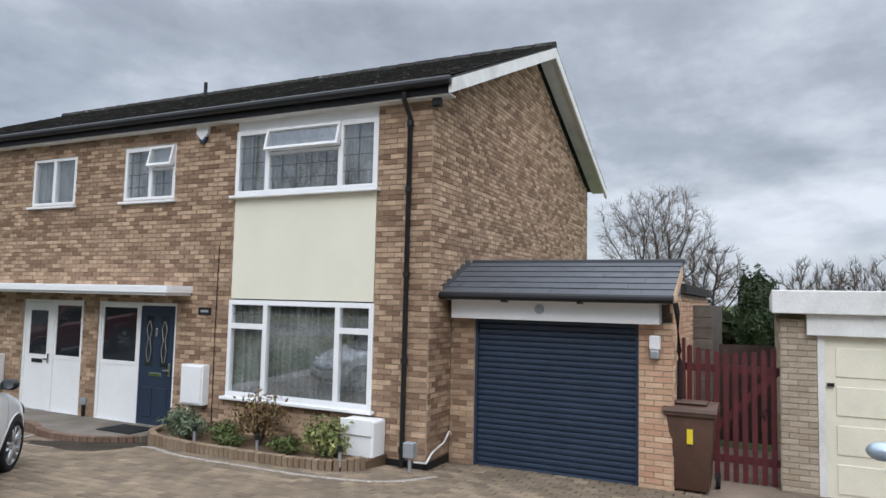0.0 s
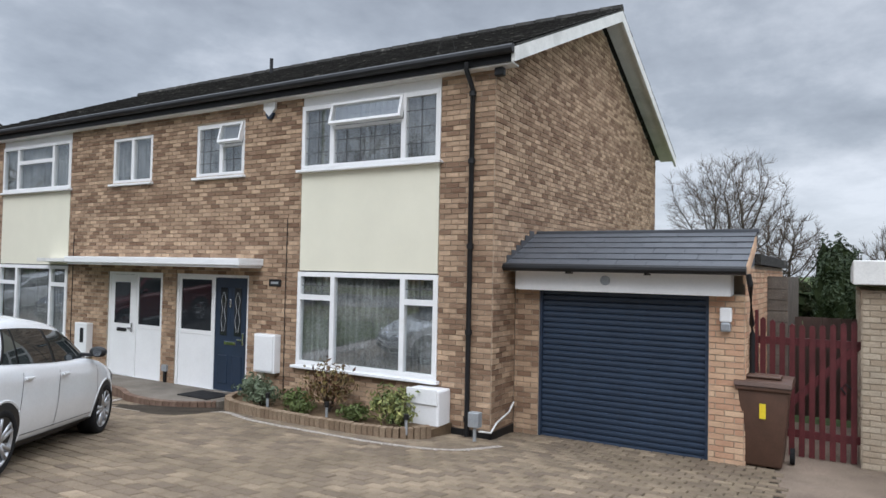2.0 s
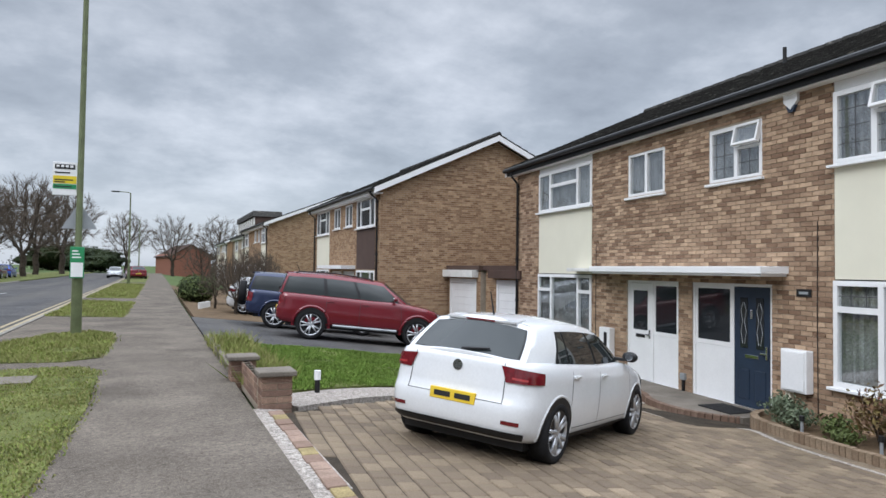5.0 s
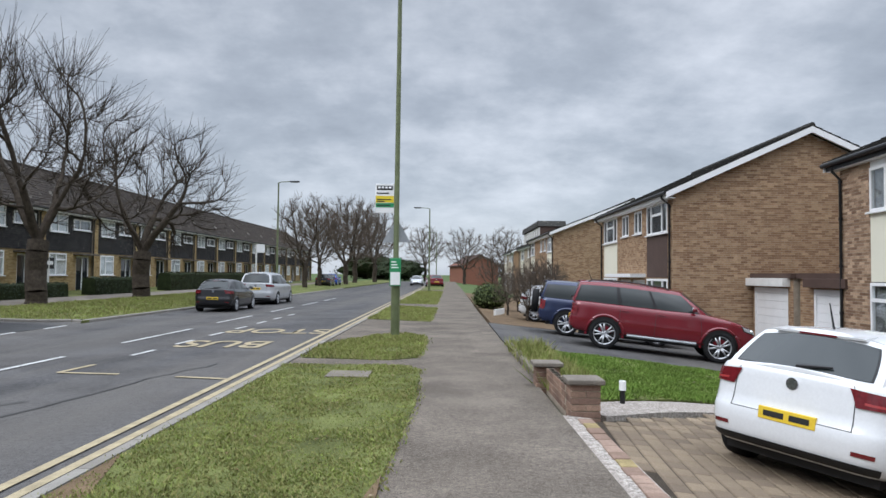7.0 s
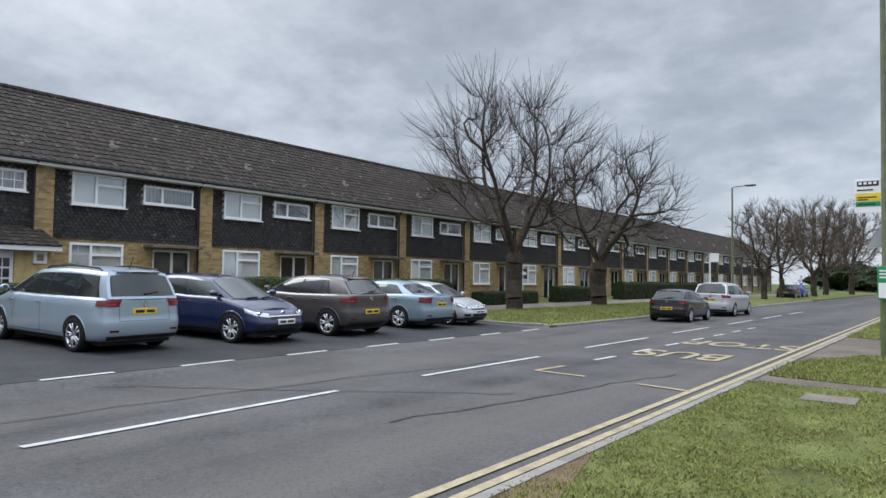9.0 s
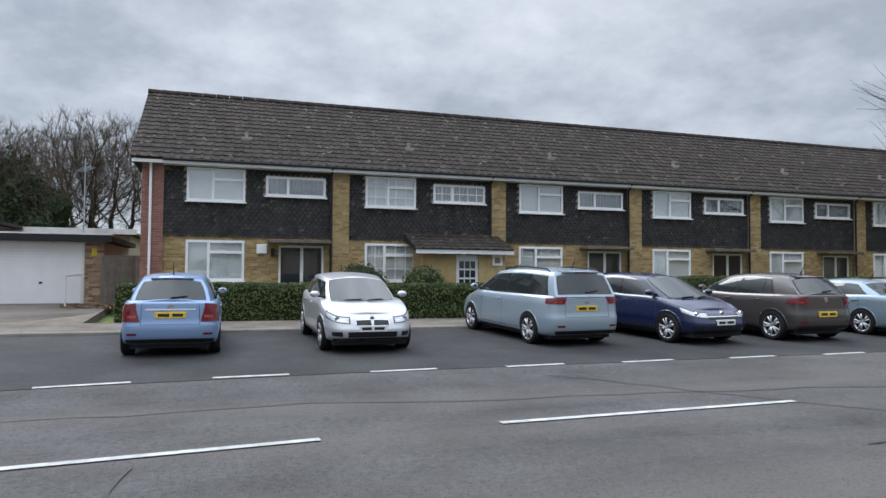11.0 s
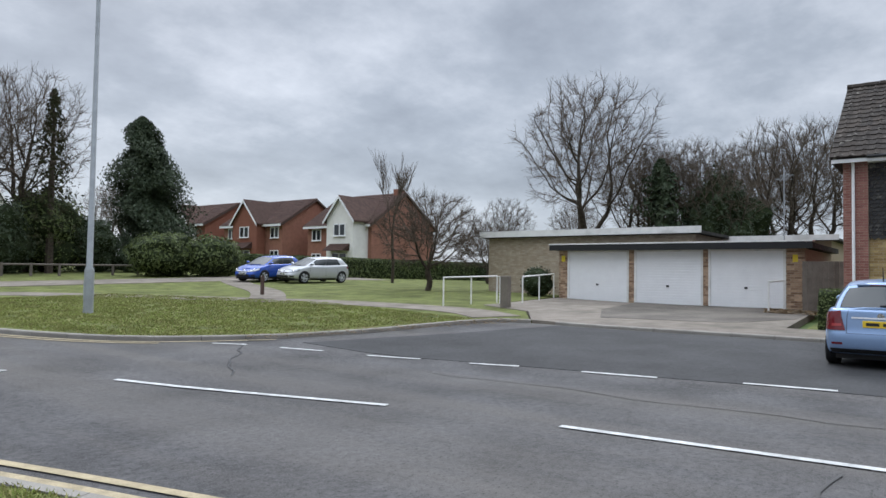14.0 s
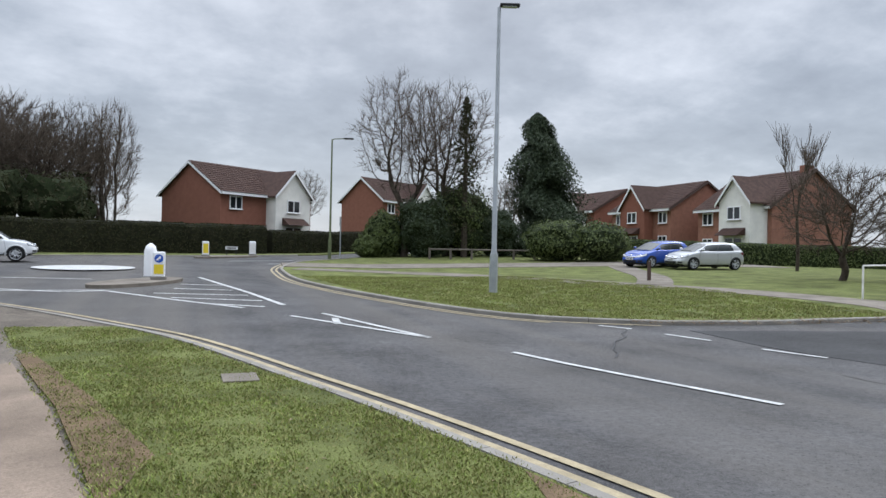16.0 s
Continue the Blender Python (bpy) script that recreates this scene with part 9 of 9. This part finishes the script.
for u, w, r, h, m, lab, n, sd in ((4.0, -0.5, 0.30, 0.42, SAGE, "grey-green lavender clump in the flower bed", 420, 1), (3.55, -0.75, 0.3, 0.36, SAGE, "grey-green lavender clump in the flower bed", 350, 2), (3.0, -0.6, 0.3, 0.3, LEAF, "low green plant in the flower bed", 300, 3), (2.45, -0.5, 0.42, 0.78, RUSSET, "leafy shrub with russet tips in the flower bed", 620, 4), (1.75, -0.75, 0.26, 0.26, LEAF, "low green plant in the flower bed", 260, 5), (1.25, -0.6, 0.36, 0.55, VARIEG, "cream-edged variegated shrub in the flower bed", 560, 6), (2.7, -0.85, 0.2, 0.22, LEAF, "low green plant in the flower bed", 200, 7), (0.95, -0.75, 0.2, 0.36, VARIEG, "cream-edged variegated shrub in the flower bed", 220, 8)):
    p = HM @ Vector((w, u, 0))
    t = thing("shrub", p.x, p.y, -0.57, 0, lab, "plant", "plants in the bed")
    rnd = random.Random(sd)
    bm = bmesh.new()
    for k in range(9):
        a = rnd.uniform(0, 6.28)
        q = (math.cos(a) * r * rnd.uniform(0.3, 0.8), math.sin(a) * r * rnd.uniform(0.3, 0.8), h * rnd.uniform(0.6, 0.95))
        tube(bm, [(0, 0, -0.05), (q[0] * 0.5, q[1] * 0.5, q[2] * 0.6), q], [0.012, 0.009, 0.004], 5)
    part("stem", bm, BARK, t)

    def sample(q, r=r, h=h, sd=sd):
        d = Vector((q.gauss(0, 1), q.gauss(0, 1), q.gauss(0, 1))).normalized()
        k = q.uniform(0.35, 1.0) * (1 + 0.5 * noise.noise(d * 2 + Vector((sd, 0, 0))))
        return Vector((d.x * r * k, d.y * r * k, max(0.03, h * 0.55 + d.z * h * 0.45 * k))), d

    leaf_cloud("leaves", n, sample, 0.042, m, t, sd)
for u in (0.75, 2.1, 3.25):
    p = HM @ Vector((-0.95, u, 0))
    t = thing("garden_light", p.x, p.y, -0.57, 0, "small stainless garden light stake", "lamp", "garden lights")
    part("stake", cyl(0, 0, 0, 0.2, 0.02, 8), STEEL, t)
    part("cap", cyl(0, 0, 0.2, 0.27, 0.035, 10), BLACK, t)


def wheelie_bin():
    t = thing("wheelie_bin", 9.62, 0.08, level(9.6, 0.08) + 0.045, -4.4, "brown wheelie bin with a yellow number bar", "bin")
    bm = bmesh.new()
    lo, hi = (0.22, 0.21), (0.29, 0.285)
    a = [bm.verts.new((sx * lo[0], sy * lo[1], 0.03)) for sx, sy in ((-1, -1), (1, -1), (1, 1), (-1, 1))]
    b = [bm.verts.new((sx * hi[0], sy * hi[1], 1.0)) for sx, sy in ((-1, -1), (1, -1), (1, 1), (-1, 1))]
    bm.faces.new(a[::-1]), bm.faces.new(b)
    for i in range(4):
        bm.faces.new((a[i], a[(i + 1) % 4], b[(i + 1) % 4], b[i]))
    bmesh.ops.bevel(bm, geom=bm.edges[:], offset=0.03, segments=3, affect="EDGES", profile=0.5)
    smooth(part("body", bm, BIN_BROWN, t), 40)
    part("rim", boxes((-0.315, -0.31, 0.955, 0.33, 0.31, 1.01), bevel=0.015), BIN_BROWN, t)
    smooth(part("lid", prism([(-0.33, 1.012), (-0.31, 1.06), (-0.1, 1.10), (0.2, 1.10), (0.34, 1.06), (0.36, 1.012)], "y", -0.32, 0.32), BIN_BROWN, t), 30)
    part("lid_bump", boxes((-0.2, -0.2, 1.09, 0.1, 0.2, 1.125), bevel=0.02), BIN_BROWN, t)
    for sgn in (-1, 1):
        part("wheel", tube(bmesh.new(), [(0.24, sgn * 0.27, 0.1), (0.24, sgn * 0.32, 0.1)], 0.1, 18), RUBBER, t)
    part("handle", tube(bmesh.new(), [(0.38, -0.25, 1.0), (0.4, 0, 1.0), (0.38, 0.25, 1.0)], 0.018, 8), BIN_BROWN, t)
    part("number_bar", boxes((-0.2815, -0.035, 0.62, -0.2675, 0.035, 0.80)), YELLOW, t, "yellow bar sticker")


wheelie_bin()
# broken low brick wall with two piers
BRICK_PIER = mat("weathered_brown_brick", (0.30, 0.20, 0.145), 0.9, 0.25, 5, 70, 0.4, piece=0.9, tint=(0.16, 0.10, 0.08))
for x, y, h in ((1.42, 8.05, 0.5), (1.28, 9.95, 0.42)):
    t = thing("brick_pier", x, y, level(x, y) + 0.03, 0, "short brick pier with stone cap at the drive mouth", "pier", "front wall")
    n = int(h / 0.075)
    for k in range(n):
        for q in ((-0.165, -0.165, 0.165, -0.004), (-0.165, 0.004, 0.165, 0.165)) if k % 2 else ((-0.165, -0.165, -0.004, 0.165), (0.004, -0.165, 0.165, 0.165)):
            part("brick", boxes((q[0], q[1], k * 0.075 - 0.05, q[2], q[3], k * 0.075 + 0.015), bevel=0.004), BRICK_PIER, t)
    part("mortar", boxes((-0.155, -0.155, -0.1, 0.155, 0.155, n * 0.075 - 0.06)), MORTAR, t)
    part("cap", boxes((-0.21, -0.21, n * 0.075 - 0.06, 0.21, 0.21, n * 0.075 + 0.0), bevel=0.015), CONCRETE, t)
lw = thing("low_wall", 1.3, 8.25, 0, 0, "low brick wall between two piers", "wall", "front wall")
for k in range(4):
    for j in range(7):
        part("brick", boxes((-0.05, j * 0.225 + 0.01 + (k % 2) * 0.05, 0.04 + k * 0.075, 0.055, j * 0.225 + 0.215 + (k % 2) * 0.05, 0.105 + k * 0.075), bevel=0.004), BRICK_PIER, lw)
part("mortar", boxes((-0.042, 0.0, -0.05, 0.047, 1.6, 0.33)), MORTAR, lw)
hb = thing("low_edging", 1.22, 10.1, 0, 0, "row of worn concrete edging along the lawn", "edging")
for k in range(6):
    part("edging_stone", boxes((-0.06, k * 0.9, -0.05, 0.06, k * 0.9 + 0.88, 0.16 + 0.01 * (k % 2)), bevel=0.012), CONCRETE, hb)
le = thing("garden_light", 2.15, 9.15, level(2.15, 9.15) + 0.05, 0, "small white garden light stake", "lamp", "garden lights")
part("stake", cyl(0, 0, 0, 0.18, 0.035, 8), BLACK, le)
part("cap", cyl(0, 0, 0.18, 0.3, 0.045, 10), WHITE, le)
rb = thing("recycling_bin", 6.0, 34.0, level(6, 34), 0, "bright blue recycling bin in a far garden", "bin")
part("body", boxes((-0.28, -0.28, 0, 0.28, 0.28, 0.98), bevel=0.04), P_BLUE, rb)
part("lid", boxes((-0.31, -0.31, 0.98, 0.31, 0.31, 1.06), bevel=0.02), P_BLUE, rb)
ps = thing("wooden_board", 1.7, 24.6, 0.2, 70, "fallen white board at the garden edge", "board")
part("plank", boxes((-0.6, -0.03, 0, 0.6, 0.03, 0.2)), WHITE_OLD, ps)
dish = thing("satellite_dish", 10.4, 17.6, 2.1, 0, "grey satellite dish on the side garage", "dish")
bm = bmesh.new()
rings = [[bm.verts.new((-0.3 + 0.12 * (r / 3) ** 2 * 0 - 0.06 * (1 - (r / 3) ** 2), 0.28 * r / 3 * math.cos(a), 0.3 * r / 3 * math.sin(a))) for a in (2 * math.pi * k / 18 for k in range(18))] for r in (1, 2, 3)]
bm.faces.new(rings[0])
for a, b in zip(rings, rings[1:]):
    for k in range(18):
        bm.faces.new((a[k], a[(k + 1) % 18], b[(k + 1) % 18], b[k]))
part("reflector", bm, STEEL, dish)
part("arm", tube(bmesh.new(), [(-0.3, 0, -0.1), (0.5, 0, -0.2)], 0.02, 6), STEEL, dish)


# ---- pieces: pavers, grass, litter ----
def pavers():
    pl, pw = 0.21, 0.162
    me = bpy.data.meshes.new("paver")
    bm = boxes((0.005, 0.005, -0.03, pw - 0.005, pl - 0.005, 0.0))
    bmesh.ops.bevel(bm, geom=[e for e in bm.edges if all(v.co.z > -0.001 for v in e.verts)], offset=0.009, segments=1, affect="EDGES")
    bm.to_mesh(me)
    bm.free()
    me.materials.append(PAVER)
    base = [tuple(v.co) for v in me.vertices]
    polys = [tuple(p.vertices) for p in me.polygons]
    verts, faces = [], []
    rnd = random.Random(2)
    near = 0
    a0 = radians(-4.4)
    ca, sa = math.cos(a0), math.sin(a0)
    for i in range(-10, 75):
        for j in range(-20, 70):
            lx, ly = 1.2 + i * pw, -1.5 + j * pl + (i % 2) * pl / 2
            x, y = lx * ca - ly * sa - 0.2, lx * sa + ly * ca + 0.2
            if not inside(x + 0.06, y + 0.1, DRIVE) or not inside(x + 0.02, y + 0.02, DRIVE):
                continue
            q = HM.inverted() @ Vector((x, y, 0))
            if q.x > -0.01 and q.y > -0.1 or (q.x > -1.12 and 0.55 < q.y < 8.95):
                continue
            dz = rnd.uniform(-0.003, 0.004)
            z = level(x + 0.06, y + 0.1) + 0.056 + dz
            if near < 300 and 1.4 < x < 3.2 and 2.5 < y < 7.6:
                o = new("paver", me)
                o.parent = drive
                o.matrix_local = Matrix.Translation((x, y, z)) @ Matrix.Rotation(a0, 4, "Z") @ Matrix.Rotation(0.1, 4, "Y")
                near += 1
                continue
            k = len(verts)
            for bx, by, bz in base:
                wx, wy = x + bx * ca - by * sa, y + bx * sa + by * ca
                verts.append((wx, wy, level(wx, wy) + 0.056 + dz + bz))
            faces += [tuple(k + v for v in p) for p in polys]
    tagged(raw("pavers", verts, faces, PAVER, drive), kind="stuff")


def blades(name, polys, n, h, label, seed=1, keep=None, material=GRASS_BLADE):
    """Short grass blades over patches of ground."""
    rnd = random.Random(seed)
    verts, faces = [], []
    boxes_ = [(min(p[0] for p in q), max(p[0] for p in q), min(p[1] for p in q), max(p[1] for p in q), q) for q in polys]
    while len(faces) < n:
        x0, x1, y0, y1, q = rnd.choice(boxes_)
        x, y = rnd.uniform(x0, x1), rnd.uniform(y0, y1)
        if not inside(x, y, q) or (keep and not keep(x, y, rnd)):
            continue
        c = noise.noise((x * 1.3, y * 1.3, 3.0)) + 0.6 * noise.noise((x * 4, y * 4, 1.0))
        if c < -0.25 and rnd.random() < 0.75:
            continue
        x, y = x + rnd.gauss(0, 0.05), y + rnd.gauss(0, 0.05)
        hh = h * rnd.uniform(0.5, 1.25) * (1 + 0.5 * c)
        a = rnd.uniform(0, 6.28)
        w = 0.006 + 0.0022 * math.hypot(x, y) ** 0.5
        dx, dy = math.cos(a) * w, math.sin(a) * w
        lx, ly = rnd.gauss(0, hh * 0.5), rnd.gauss(0, hh * 0.5)
        z = level(x, y) + 0.07
        k = len(verts)
        verts += [(x - dx, y - dy, z), (x + dx, y + dy, z), (x + lx, y + ly, z + hh)]
        faces.append((k, k + 1, k + 2))
    return tagged(raw(name, verts, faces, material), label, "grass", kind="stuff")


pavers()
blades("verge_grass", VERGES[:1], 170000, 0.028, "short patchy grass on the near verge", 1, lambda x, y, r: r.random() < min(1, 5.0 / (1.5 + math.hypot(x, y))))
blades("verge_grass", VERGES[1:4] + VERGES[5:], 40000, 0.06, "short grass on the further verges", 2)
blades("lawn_grass", [[(1.35, 8.9), (3.1, 9.95), (6.4, 10.6), (7.7, 13.2), (7.4, 14.3), (1.35, 15.3)]], 60000, 0.04, "bright mown lawn grass", 3, material=LAWN_BLADE)
blades("rough_grass", [[(1.25, 9.4), (2.0, 9.9), (2.0, 15.2), (1.15, 15.3)]], 2500, 0.22, "long rough grass at the lawn edge", 4)
blades("green_grass", [[(-16, -10.6), (-9.2, -12.5), (-7.2, -13.8), (-5.4, -20), (-4.6, -28), (-14, -27), (-17, -18)]], 90000, 0.035, "mown grass of the green", 5)
blades("far_verge_grass", [[(-11.4, 21.5), (-11.2, 45), (-16.5, 45), (-16.5, 20.8), (-12.6, 20.5)]], 30000, 0.07, "grass of the far verge", 6)


def litter(name, n, poly, size, material, label, seed):
    rnd = random.Random(seed)
    verts, faces = [], []
    xs, ys = [p[0] for p in poly], [p[1] for p in poly]
    while len(faces) < n:
        x, y = rnd.uniform(min(xs), max(xs)), rnd.uniform(min(ys), max(ys))
        if not inside(x, y, poly):
            continue
        s = size * rnd.uniform(0.5, 1.3)
        a = rnd.uniform(0, 6.28)
        z = level(x, y) + 0.092
        k = len(verts)
        c, d = math.cos(a) * s, math.sin(a) * s
        verts += [(x - c, y - d, z), (x + d * 0.5, y - c * 0.5, z + s * 0.3), (x + c, y + d, z + s * 0.2), (x - d * 0.5, y + c * 0.5, z + s * 0.4)]
        faces.append((k, k + 1, k + 2, k + 3))
    tagged(raw(name, verts, faces, material), label, "leaves", kind="stuff")


DEADLEAF = mat("dead_leaves", (0.16, 0.085, 0.035), 0.85, 0.3, 5, 30, 0.0, piece=0.8, tint=(0.30, 0.26, 0.18))
litter("fallen_leaves", 160, VERGES[0], 0.022, DEADLEAF, "scattered dead leaves on the verge", 1)
litter("fallen_leaves", 900, [(-16.9, -9.4), (-16.3, -10.4), (-9.2, -12.4), (-9.1, -11.6), (-15.5, -9.4)], 0.035, DEADLEAF, "drift of dead leaves along the kerb", 2)
litter("fallen_leaves", 700, [(-25.2, -5.0), (-23.2, -4.6), (-22.9, -3.0), (-24.8, -3.2)], 0.06, DEADLEAF, "heap of dead leaves by the fence", 3)
litter("fallen_leaves", 250, [(-16.2, -2.5), (-16.6, -2.5), (-16.5, 19), (-16.0, 19)], 0.03, DEADLEAF, "drift of dead leaves along the kerb", 4)
